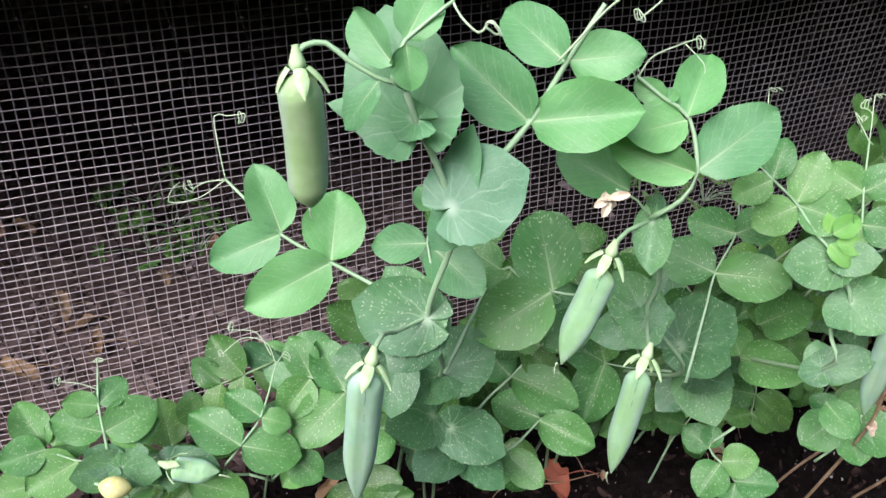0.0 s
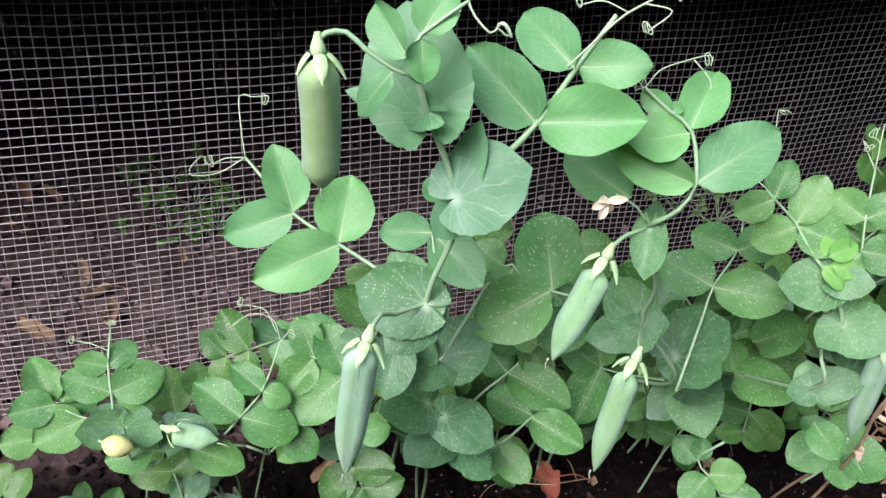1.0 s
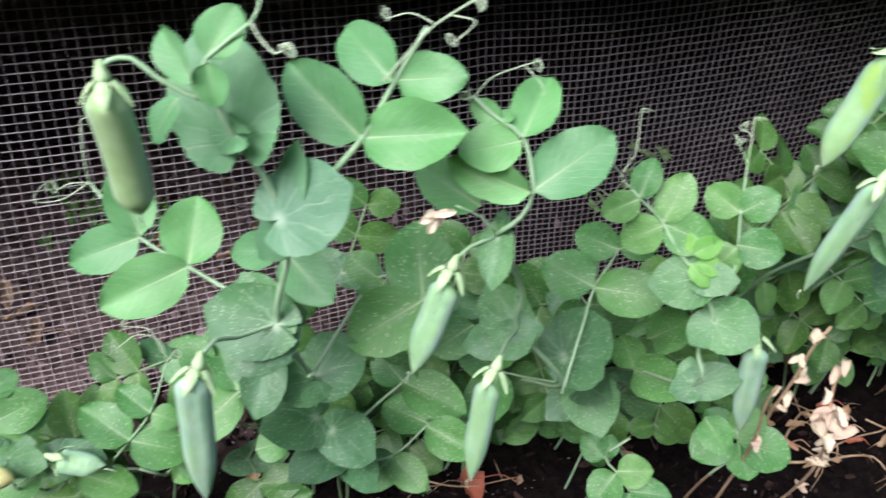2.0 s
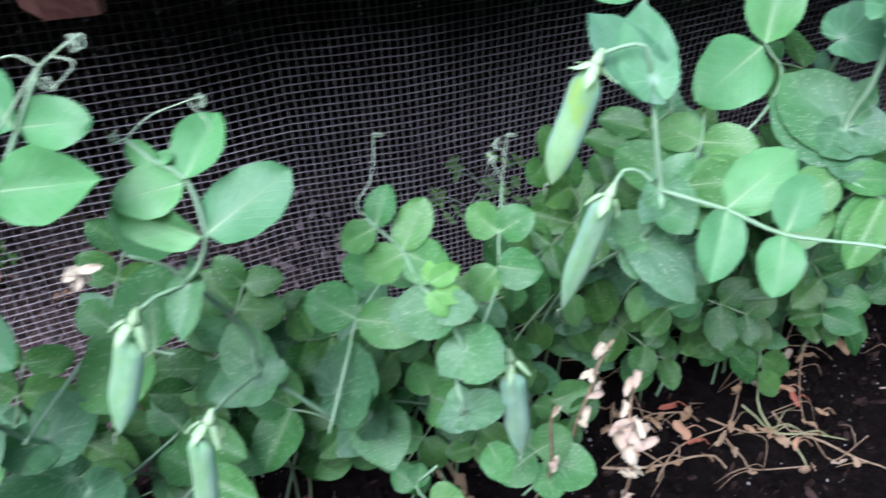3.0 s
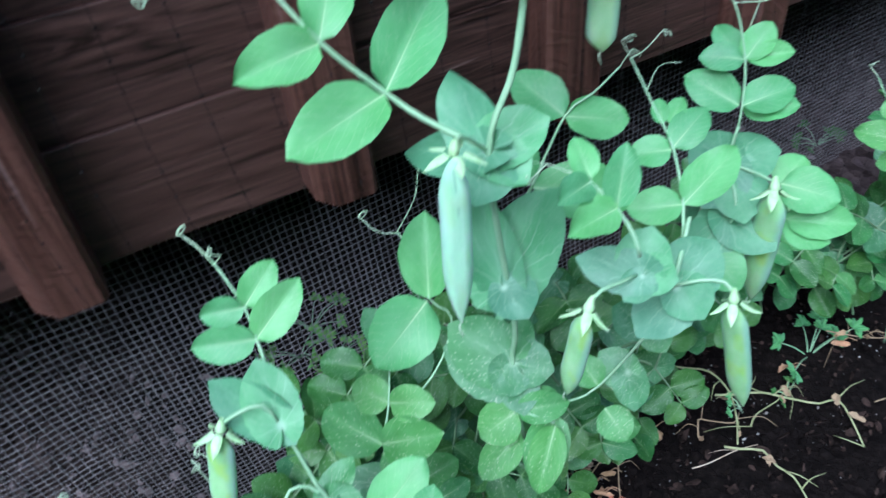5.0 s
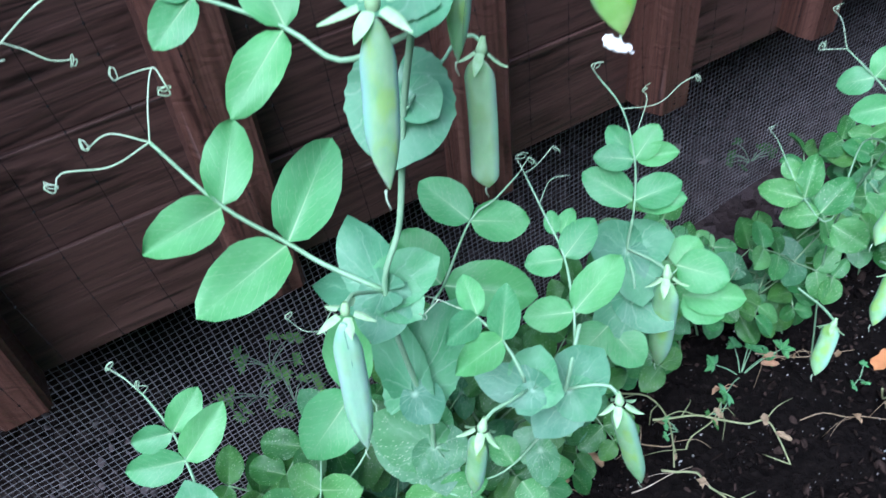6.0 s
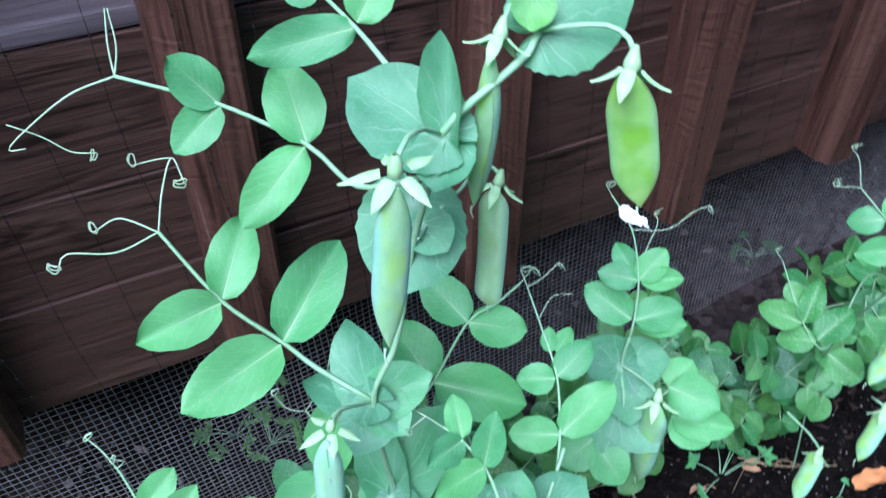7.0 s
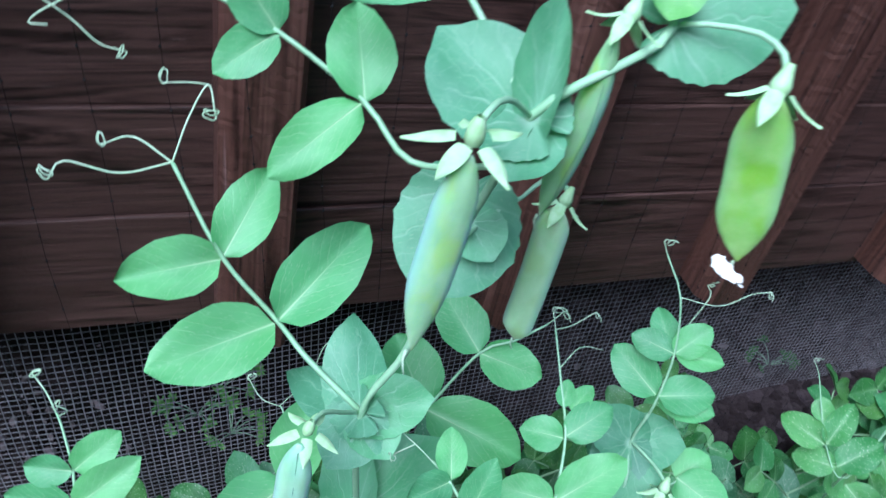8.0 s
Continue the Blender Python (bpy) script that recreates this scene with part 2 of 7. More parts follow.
PAPER = plain("papery_leaf", [(0.3, (0.46, 0.34, 0.23)), (0.7, (0.78, 0.66, 0.52))], 70, 0.8, 0.4, 0.001)
DRY_LEAF = plain("dry_leaf", [(0.3, (0.30, 0.19, 0.10)), (0.7, (0.54, 0.38, 0.22))], 120, 0.75, 0.5, 0.001)


def wire_material():
    """Grey coated wire. Light on the free, stretched end of the sheet is put into a paler colour; the rest is darker.
    """
    m, n, k, b = material("grey_mesh_wire", 0.5, 0.45)
    at = n.new("ShaderNodeTexCoord").outputs["Object"]
    xyz = n.new("ShaderNodeSeparateXYZ")
    k.new(at, xyz.inputs[0])
    nz = node(n, "ShaderNodeTexNoise", Scale=40.0, Detail=4.0)
    big = node(n, "ShaderNodeTexNoise", Scale=5.0, Detail=3.0)
    k.new(at, nz.inputs["Vector"])
    k.new(at, big.inputs["Vector"])
    darkened = ramp(n, k, nz.outputs["Fac"], [(0.35, (0.20, 0.185, 0.19)), (0.65, (0.31, 0.288, 0.298))])
    lightened = ramp(n, k, nz.outputs["Fac"], [(0.35, (0.36, 0.33, 0.33)), (0.65, (0.54, 0.50, 0.495))])
    where_pale = ramp(n, k, maths(n, k, "ADD", xyz.outputs[0], maths(n, k, "MULTIPLY", big.outputs["Fac"], 0.4)), [(0.06, (1, 1, 1)), (0.40, (0, 0, 0))])
    k.new(blend(n, k, where_pale, darkened, lightened), b.inputs["Base Color"])
    return m


WIRE = wire_material()
THREAD = plain("black_thread", [(0.3, (0.012, 0.012, 0.012)), (0.7, (0.02, 0.02, 0.02))], 60, 0.9, spec=0.02)
STONE = plain("small_stone", [(0.3, (0.16, 0.12, 0.12)), (0.7, (0.34, 0.27, 0.27))], 60, 0.8)
SPECK = plain("pale_speck", [(0.3, (0.20, 0.185, 0.18)), (0.7, (0.52, 0.49, 0.47))], 60, 0.8)
CLOD = plain("soil_clod", [(0.3, (0.0035, 0.0028, 0.0025)), (0.7, (0.011, 0.008, 0.0075))], 160, 0.85, 0.6, 0.002, spec=0.06)
CHIP = plain("bark_chip", [(0.36, (0.008, 0.0055, 0.0045)), (0.68, (0.064, 0.041, 0.034))], 90, 0.85, 0.5, 0.001, spec=0.1)


def wood_material(name, along, sawn, stops, worn):
    """Dark red-brown stained wood: long streaky grain, knots of denser figure, pale scratches, saw marks across the board."""
    m, n, k, b = material(name, 0.42, 0.4)
    at = n.new("ShaderNodeTexCoord").outputs["Object"]
    info = n.new("ShaderNodeObjectInfo")
    off = n.new("ShaderNodeVectorMath")
    off.operation = "ADD"
    k.new(at, off.inputs[0])
    k.new(maths(n, k, "MULTIPLY", info.outputs["Random"], 9.0), off.inputs[1])
    mp = n.new("ShaderNodeMapping")
    mp.inputs["Scale"].default_value = along
    k.new(off.outputs[0], mp.inputs["Vector"])
    grain = node(n, "ShaderNodeTexNoise", Scale=7.0, Detail=9.0, Roughness=0.72, Distortion=1.6)
    k.new(mp.outputs[0], grain.inputs["Vector"])
    rings = node(n, "ShaderNodeTexNoise", Scale=2.2, Detail=2.0, Distortion=0.8)
    k.new(mp.outputs[0], rings.inputs["Vector"])
    ring = maths(n, k, "ABSOLUTE", maths(n, k, "SUBTRACT", maths(n, k, "FRACT", maths(n, k, "MULTIPLY", rings.outputs["Fac"], 14.0)), 0.5))
    wear = node(n, "ShaderNodeTexNoise", Scale=9.0, Detail=5.0)
    k.new(off.outputs[0], wear.inputs["Vector"])
    scratch = node(n, "ShaderNodeTexNoise", Scale=16.0, Detail=3.0, Distortion=0.6)
    k.new(mp.outputs[0], scratch.inputs["Vector"])
    marks = node(n, "ShaderNodeTexWave", Scale=70.0, Distortion=11.0, Detail=4.0)
    marks.bands_direction = "DIAGONAL"
    k.new(off.outputs[0], marks.inputs["Vector"])
    fibre = maths(n, k, "ADD", maths(n, k, "MULTIPLY", grain.outputs["Fac"], 0.78), maths(n, k, "MULTIPLY", ring, 0.22))
    col = ramp(n, k, fibre, [(0.33, stops[0]), (0.44, stops[1]), (0.66, stops[2])])
    col = blend(n, k, ramp(n, k, wear.outputs["Fac"], [(0.42, (0, 0, 0)), (0.72, (0.6, 0.6, 0.6))]), col, worn)
    col = blend(n, k, ramp(n, k, scratch.outputs["Fac"], [(0.69, (0, 0, 0)), (0.78, (0.5, 0.5, 0.5))]), col, (0.22, 0.15, 0.14))
    k.new(col, b.inputs["Base Color"])
    k.new(ramp(n, k, grain.outputs["Fac"], [(0.3, (0.34, 0.34, 0.34)), (0.7, (0.60, 0.60, 0.60))]), b.inputs["Roughness"])
    bumped(n, k, b, maths(n, k, "ADD", fibre, maths(n, k, "MULTIPLY", marks.outputs["Fac"], sawn)), 0.35, 0.003)
    return m


WOOD = wood_material("stained_plank", (1.1, 15.0, 15.0), 0.05, ((0.009, 0.0045, 0.0036), (0.050, 0.0250, 0.0200), (0.112, 0.059, 0.048)), (0.068, 0.035, 0.028))
BATTEN = wood_material("stained_batten", (15.0, 15.0, 0.6), 0.30, ((0.018, 0.0075, 0.0058), (0.068, 0.029, 0.021), (0.145, 0.069, 0.051)), (0.092, 0.041, 0.030))
# Lighter than the wall's planks: haze over the dark hollow put into the colour.
HOLLOW = wood_material("hazy_board", (0.5, 15.0, 15.0), 0.05, ((0.045, 0.040, 0.042), (0.10, 0.085, 0.086), (0.16, 0.135, 0.136)), (0.11, 0.09, 0.09))
# The sky's lilac reflection put into a paler wood colour.
SHEEN = wood_material("sky_sheen", (0.5, 15.0, 15.0), 0.05, ((0.035, 0.027, 0.030), (0.10, 0.080, 0.092), (0.18, 0.148, 0.172)), (0.09, 0.07, 0.082))


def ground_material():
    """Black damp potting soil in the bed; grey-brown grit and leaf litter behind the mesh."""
    m, n, k, b = material("damp_soil", 0.85, 0.06)
    at = n.new("ShaderNodeTexCoord").outputs["Object"]
    fine = node(n, "ShaderNodeTexNoise", Scale=120.0, Detail=6.0, Roughness=0.7)
    big = node(n, "ShaderNodeTexNoise", Scale=14.0, Detail=3.0)
    grit = node(n, "ShaderNodeTexVoronoi", Scale=70.0)
    for t in (fine, big, grit):
        k.new(at, t.inputs["Vector"])
    soil = ramp(n, k, fine.outputs["Fac"], [(0.35, (0.004, 0.003, 0.0029)), (0.60, (0.010, 0.0074, 0.0068)), (0.78, (0.040, 0.028, 0.025))])
    litter = blend(n, k, 0.5, ramp(n, k, grit.outputs["Color"], [(0.1, (0.03, 0.02, 0.017)), (0.5, (0.15, 0.108, 0.098)), (0.9, (0.36, 0.275, 0.26))]),
                   ramp(n, k, fine.outputs["Fac"], [(0.35, (0.05, 0.034, 0.029)), (0.7, (0.19, 0.142, 0.134))]))
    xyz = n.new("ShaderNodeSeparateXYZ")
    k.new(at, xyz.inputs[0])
    # Shade in the hollow put into the litter's colour, easing at the far right.
    litter_shade = ramp(n, k, maths(n, k, "ADD", xyz.outputs[0], maths(n, k, "MULTIPLY", big.outputs["Fac"], 0.3)), [(0.14, (1, 1, 1)), (0.44, (0.09, 0.09, 0.09)), (0.80, (0.09, 0.09, 0.09)), (1.0, (0.55, 0.55, 0.6))])
    litter = blend(n, k, 1.0, litter, litter_shade, "MULTIPLY")
    edge = maths(n, k, "ADD", maths(n, k, "SUBTRACT", xyz.outputs[1], maths(n, k, "MULTIPLY", xyz.outputs[0], 0.12)), maths(n, k, "MULTIPLY", big.outputs["Fac"], 0.12))
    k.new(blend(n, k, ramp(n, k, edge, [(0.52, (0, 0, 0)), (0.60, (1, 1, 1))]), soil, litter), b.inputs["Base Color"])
    bumped(n, k, b, maths(n, k, "ADD", fine.outputs["Fac"], grit.outputs["Distance"]), 0.9, 0.006)
    return m


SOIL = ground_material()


# ---- building helpers ----
PLACE = {}


def part(name, data, parent, m, mat, label=""):
    """A mesh object at the world pose m, under parent."""
    ob = new(name, data)
    if mat and not data.materials:
        data.materials.append(mat)
    ob.parent = parent
    ob.matrix_parent_inverse = PLACE[parent].inverted() if parent else Matrix()
    ob.matrix_basis = m
    PLACE[ob] = m
    if label:
        tagged(ob, label)
    return ob


def thing(name, at, label, category, group="", kind=""):
    ob = new(name)
    ob.matrix_basis = Matrix.Translation(at)
    ob.empty_display_size = 0.02
    PLACE[ob] = Matrix.Translation(at)
    return tagged(ob, label, category, group, kind)


def mesh(name, verts, faces, smooth=True):
    me = bpy.data.meshes.new(name)
    me.from_pydata([tuple(v) for v in verts], [], faces)
    me.update()
    if smooth:
        me.shade_smooth()
    return me


def spline(points, step):
    """A smooth line (Catmull-Rom) through the points."""
    p = [Vector(q) for q in points]
    p = [p[0] * 2 - p[1]] + p + [p[-1] * 2 - p[-2]]
    line = []
    for a, b, c, d in zip(p, p[1:], p[2:], p[3:]):
        n = max(2, int((c - b).length / step))
        for i in range(n):
            t = i / n
            line.append(0.5 * (2 * b + (c - a) * t + (2 * a - 5 * b + 4 * c - d) * t * t + (3 * b - a - 3 * c + d) * t ** 3))
    return line + [p[-2]]


def tube(line, r0, r1, sides=6):
    """Vertices and faces of a tapering tube along a line, relative to its first point."""
    o = line[0]
    verts, faces = [], []
    up = Vector((0.3, 0.2, 0.9))
    for i, c in enumerate(line):
        d = (line[min(i + 1, len(line) - 1)] - line[max(i - 1, 0)]).normalized()
        x = d.cross(up).normalized() if abs(d.dot(up)) < 0.98 else d.cross(Vector((1, 0, 0))).normalized()
        y = d.cross(x)
        r = r0 + (r1 - r0) * i / (len(line) - 1)
        verts += [c - o + (x * math.cos(2 * math.pi * j / sides) + y * math.sin(2 * math.pi * j / sides)) * r for j in range(sides)]
    for i in range(len(line) - 1):
        for j in range(sides):
            a, b = i * sides + j, i * sides + (j + 1) % sides
            faces.append((a, b, b + sides, a + sides))
    faces += [tuple(range(sides))[::-1], tuple(range(len(verts) - sides, len(verts)))]
    return verts, faces


def basis(base, tip, face, width, depth=None):
    """The pose that lays a unit blade (x along it, y across, z off its face) from base to tip."""
    base, tip, face = Vector(base), Vector(tip), Vector(face)
    x = tip - base
    length = x.length
    x.normalize()
    z = (face - x * face.dot(x)).normalized()
    y = z.cross(x)
    m = Matrix((x * length, y * width, z * (depth or length))).transposed().to_4x4()
    m.translation = base
    return m


def box(size, bevel=0.0):
    bm = bmesh.new()
    bmesh.ops.create_cube(bm, size=1.0)
    bmesh.ops.scale(bm, vec=size, verts=bm.verts)
    if bevel:
        bmesh.ops.bevel(bm, geom=bm.edges[:], offset=bevel, segments=2, affect="EDGES", profile=0.6)
    me = bpy.data.meshes.new("box")
    bm.to_mesh(me)
    bm.free()
    return me


# ---- ground ----
def spread(lo, hi, step, far):
    """Evenly spaced numbers from lo to hi, then ever wider out to far on both sides."""
    mid = list(np.arange(lo, hi, step))
    out, d = [], step
    while sum(out) < far:
        d *= 1.6
        out.append(d)
    left = [lo - s for s in np.cumsum(out)][::-1]
    right = [mid[-1] + s for s in np.cumsum(out)]
    return left + mid + right


def ground():
    xs, ys = spread(-0.7, 1.9, 0.011, 250), spread(0.05, 1.5, 0.011, 250)
    verts = []
    for y in ys:
        for x in xs:
            p = Vector((x, y, 0))
            near = 1 if -0.8 < x < 2 and 0 < y < 1.7 else 0
            h = near * (0.010 * noise.noise(p * 9) + 0.006 * noise.noise(p * 31) + 0.004 * noise.noise(p * 90))
            verts.append((x, y, h + near * max(0.0, min(1.0, (y - 0.75) * 1.2)) * 0.03))
    w = len(xs)
    faces = [(j * w + i, j * w + i + 1, (j + 1) * w + i + 1, (j + 1) * w + i) for j in range(len(ys) - 1) for i in range(w - 1)]
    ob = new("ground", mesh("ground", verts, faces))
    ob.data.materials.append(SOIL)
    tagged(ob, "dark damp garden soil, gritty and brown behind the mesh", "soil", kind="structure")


ground()


def scatter(name, count, spot, size, mat, label, category, seed, flat=0.6):
    """Many small stones or crumbs lying on the ground, as one object."""
    rnd = random.Random(seed)
    bm = bmesh.new()
    bmesh.ops.create_icosphere(bm, subdivisions=1, radius=1)
    ball = [v.co.copy() for v in bm.verts]
    tri = [tuple(v.index for v in f.verts) for f in bm.faces]
    bm.free()
    verts, faces = [], []
    for _ in range(count):
        x, y = spot(rnd)
        s = size(rnd)
        turn = Euler((rnd.random() * 6, rnd.random() * 6, rnd.random() * 6)).to_matrix()
        k = Vector((rnd.uniform(0.7, 1.9 if flat < 0.5 else 1.3), rnd.uniform(0.4, 0.9), rnd.uniform(0.15 if flat < 0.5 else 0.3, flat + 0.1)))
        o = len(verts)
        for v in ball:
            q = turn @ Vector((v.x * k.x, v.y * k.y, v.z * k.z)) * s * rnd.uniform(0.55, 1.25)
            verts.append((x + q.x, y + q.y, q.z + s * 0.25))
        faces += [tuple(o + i for i in f) for f in tri]
    ob = new(name, mesh(name, verts, faces, smooth=False))
    ob.data.materials.append(mat)
    return tagged(ob, label, category, kind="stuff")


def net_line(x):
    """How far back the mesh stands, along its length."""
    xs = (-0.8, -0.25, -0.10, 0.06, 0.23, 0.38, 0.6, 1.0, 2.2)
    ys = (0.465, 0.515, 0.537, 0.568, 0.598, 0.618, 0.650, 0.710, 0.86)
    return sum(float(np.interp(x + d, xs, ys)) for d in (-0.05, -0.025, 0, 0.025, 0.05)) / 5


def net_pitch(x):
    """The spacing of the upright wires: the sheet is stretched towards its free end."""
    return float(np.interp(x, (-0.30, -0.10, 0.05, 0.22, 0.45), (0.0078, 0.0075, 0.0068, 0.0065, 0.0062)))


def net_skew(x):
    """How far the upright wires splay out on the way down, near the free end."""
    return float(np.interp(x, (-0.40, -0.25, -0.05, 0.25), (0.34, 0.31, 0.20, 0.0)))


scatter("gravel", 2000, lambda r: (lambda x: (x, net_line(x) + 0.02 + 0.7 * r.random() ** 1.3))(r.uniform(-0.6, 0.32) if r.random() < 0.93 else r.uniform(0.32, 1.6)), lambda r: 0.0025 + 0.008 * r.random() ** 3, STONE,
        "grey and reddish gravel behind the mesh", "gravel", 5)
scatter("soil_crumbs", 4200, lambda r: (r.uniform(-0.3, 1.3), r.uniform(0.25, 0.56)), lambda r: 0.002 + 0.007 * r.random() ** 3, CLOD, "black crumbs of damp soil", "soil", 6, 0.9)
scatter("pale_grit", 2200, lambda r: (r.uniform(-0.1, 1.3), r.uniform(0.25, 0.56)), lambda r: 0.0007 + 0.0016 * r.random() ** 3, SPECK, "pale grit sprinkled over the soil", "grit", 7)
scatter("bark_mulch", 2600, lambda r: (r.uniform(-0.1, 1.3), r.uniform(0.25, 0.60)), lambda r: 0.002 + 0.006 * r.random() ** 2, CHIP, "brown bark crumbs on the soil", "mulch", 8, 0.3)

# ---- wooden wall: planks with upright battens, its lower edge above the soil ----
WALL = Matrix.Translation((0.305, 0.4818, 0.4345)) @ Matrix.Rotation(radians(5.4), 4, "Z") @ Matrix.Rotation(radians(3.1), 4, "Y") @ Matrix.Translation((0, 0, -0.45))
wall = thing("fence_wall", (0.3, 0.49, 0.46), "dark red-brown stained plank wall with upright battens", "wall", kind="structure")


def planks():
    rows = ((0.4462, 0.5272, 0.0310), (0.5276, 0.5936, 0.0335), (0.5940, 0.6739, 0.0360), (0.690, 0.83, 0.085), (0.834, 0.97, 0.085), (0.974, 1.11, 0.085), (1.114, 1.25, 0.085))
    for z0, z1, back in rows:
        for u0, u1 in ((-1.60, -0.1370), (-0.1360, 0.7005), (0.7015, 2.2)):
            part("plank", box((u1 - u0, 0.022, z1 - z0), 0.0009), wall, WALL @ Matrix.Translation(((u0 + u1) / 2, back + 0.011, (z0 + z1) / 2)), WOOD)

    # Added strip that carries the sky's sheen on the top plank's edge as colour.
    for u0, u1 in ((-1.60, -0.1365), (-0.1355, 0.7005), (0.7015, 2.2)):
        part("ledge", box((u1 - u0, 0.046, 0.010), 0.002), wall, WALL @ Matrix.Translation(((u0 + u1) / 2, 0.0605, 0.6800)), SHEEN, "added strip for the sky's sheen on the plank's top edge")


def battens():
    bm = bmesh.new()
    w, d, h, c = 0.0195, 0.060, 0.80, 0.009
    outline = [(-w, d), (-w, c), (-w + c * 1.2, 0), (w - 0.003, 0), (w, 0.003), (w, d)]
    low = [bm.verts.new((x, y, 0.004 if x < -w + 0.001 else 0)) for x, y in outline]
    high = [bm.verts.new((x, y, h)) for x, y in outline]
    n = len(outline)
    for i in range(n):
        bm.faces.new((low[i], low[(i + 1) % n], high[(i + 1) % n], high[i]))
    bm.faces.new(low[::-1])
    bm.faces.new(high)
    me = bpy.data.meshes.new("batten")
    bm.to_mesh(me)
    bm.free()
    for i in range(-9, 11):
        part("batten", me, wall, WALL @ Matrix.Translation((0.031 + 0.1675 * i, 0, 0.4455 + 0.003 * math.sin(i * 2.1))) @ Matrix.Rotation(radians(0.6 * math.sin(i * 1.7)), 4, "Y"), BATTEN)


planks()
battens()


def plank_box(name, size, at, label, category, mat):
    ob = new(name, box(size, 0.004))
    ob.data.materials.append(mat)
    ob.matrix_basis = at
    return tagged(ob, label, category, kind="structure")


# the hollow behind the mesh, closed above and at the back with added boards to keep it dark
plank_box("ceiling", (4.2, 1.70, 0.03), WALL @ Matrix.Translation((0.4, 0.91, 0.62)), "added underside of the boards over the hollow", "ceiling", HOLLOW)
plank_box("wall_back", (4.2, 0.04, 0.8), WALL @ Matrix.Translation((0.4, 1.20, 0.26)), "dusty back wall of the hollow", "wall", HOLLOW)


# an unseen plain wall added behind the camera, which keeps low light off the bed
plank_box("wall_opposite", (9.0, 0.06, 2.2), Matrix.Translation((0.4, -1.5, 1.1)), "plain dark wall on the far side of the path", "wall", WOOD)


# Unseen side walls added to cut low light along the mesh.
for side, x in (("left", -3.4), ("right", 5.0)):
    plank_box("wall_" + side, (0.06, 5.2, 2.2), Matrix.Translation((x, 1.0, 1.1)), "plain dark wall closing the yard", "wall", WOOD)


# ---- wire mesh and black thread netting ----
def wires(name, xs, zs, place, rx, rz, mat, knots=0.0):
    """Crossing wires as four-sided rods; place(x, z, n) gives a point of the sheet, n its side of the crossing."""
    verts, faces = [], []

    def rod(line, r):
        o = len(verts)
        for i, c in enumerate(line):
            d = (line[min(i + 1, len(line) - 1)] - line[max(i - 1, 0)]).normalized()
            side = d.cross(Vector((0, 1, 0))).normalized() * r
            out = Vector((0, r, 0))
            verts.extend((c + side, c - out, c - side, c + out))
        for i in range(len(line) - 1):
            for j in range(4):
                a, b = o + i * 4 + j, o + i * 4 + (j + 1) % 4
                faces.append((a, b, b + 4, a + 4))

    for x in xs:
        rod([place(x, z, 1) for z in zs[::2]] + [place(x, zs[-1], 1)], rx)
    for z in zs:
        rod([place(x, z, -1) for x in xs[::3]], rz)
    if knots:
        for i, x in enumerate(xs):
            for z in zs:
                c = place(x, z, 0)
                o = len(verts)
                verts.extend(c + Vector(q) * knots for q in ((1, 0, 0), (-1, 0, 0), (0, 1, 0), (0, -1, 0), (0, 0, 1.4), (0, 0, -1.4)))
                faces.extend((o + a, o + b, o + c2) for a, b, c2 in ((0, 2, 4), (2, 1, 4), (1, 3, 4), (3, 0, 4), (2, 0, 5), (1, 2, 5), (3, 1, 5), (0, 3, 5)))
    ob = new(name, mesh(name, verts, faces, smooth=False))
    ob.data.materials.append(mat)
    return ob


NET_TOP = 0.60


def mesh_point(x, k, n):
    """A crossing of the sheet: x along its upper edge, k rows below it."""
    z = NET_TOP - k * float(np.interp(x, (-0.3, 0.25), (0.0080, 0.0067))) + float(np.interp(x, (-0.5, 0.2, 0.35), (0.150, 0.010, 0.0)))
    x -= net_skew(x) * max(0.0, 0.52 - z)
    p = Vector((x * 3, 0, z * 3))
    wave = 0.006 * noise.noise(p) + 0.0012 * noise.noise(p * 9)
    dx = 0.004 * noise.noise(p + Vector((5, 0, 0))) + 0.0006 * noise.noise(p * 11 + Vector((3, 3, 0)))
    dz = 0.006 * noise.noise(p * 0.9 + Vector((0, 7, 0))) + 0.0005 * noise.noise(p * 12)
    return Vector((x + dx, net_line(x) + wave + 0.0004 * n, max(z + dz, -0.03)))


columns = [-0.65]
while columns[-1] < 1.8:
    columns.append(columns[-1] + net_pitch(columns[-1]))
mesh_wire = wires("wire_mesh", columns, list(range(100)), mesh_point, 0.00040, 0.00044, WIRE)
tagged(mesh_wire, "fine grey square mesh netting hung under the boards", "netting", kind="structure")


def thread_point(x, z, n):
    wall_y = 0.4818 + (x - 0.305) * 0.0945
    p = Vector((x * 8, 1, z * 8))
    y = min(wall_y - 0.004, net_line(x) - 0.004) + 0.003 * noise.noise(p)
    return Vector((x + 0.006 * noise.noise(p * 1.3), y, z + 0.006 * noise.noise(p * 1.3 + Vector((9, 0, 0)))))


threads = wires("bird_netting", list(np.arange(-0.5, 1.6, 0.0325)), list(np.arange(0.16, 1.0, 0.016)), thread_point, 0.00016, 0.00004, THREAD, knots=0.0008)
tagged(threads, "thin black thread bird netting over the boards", "netting", kind="structure")


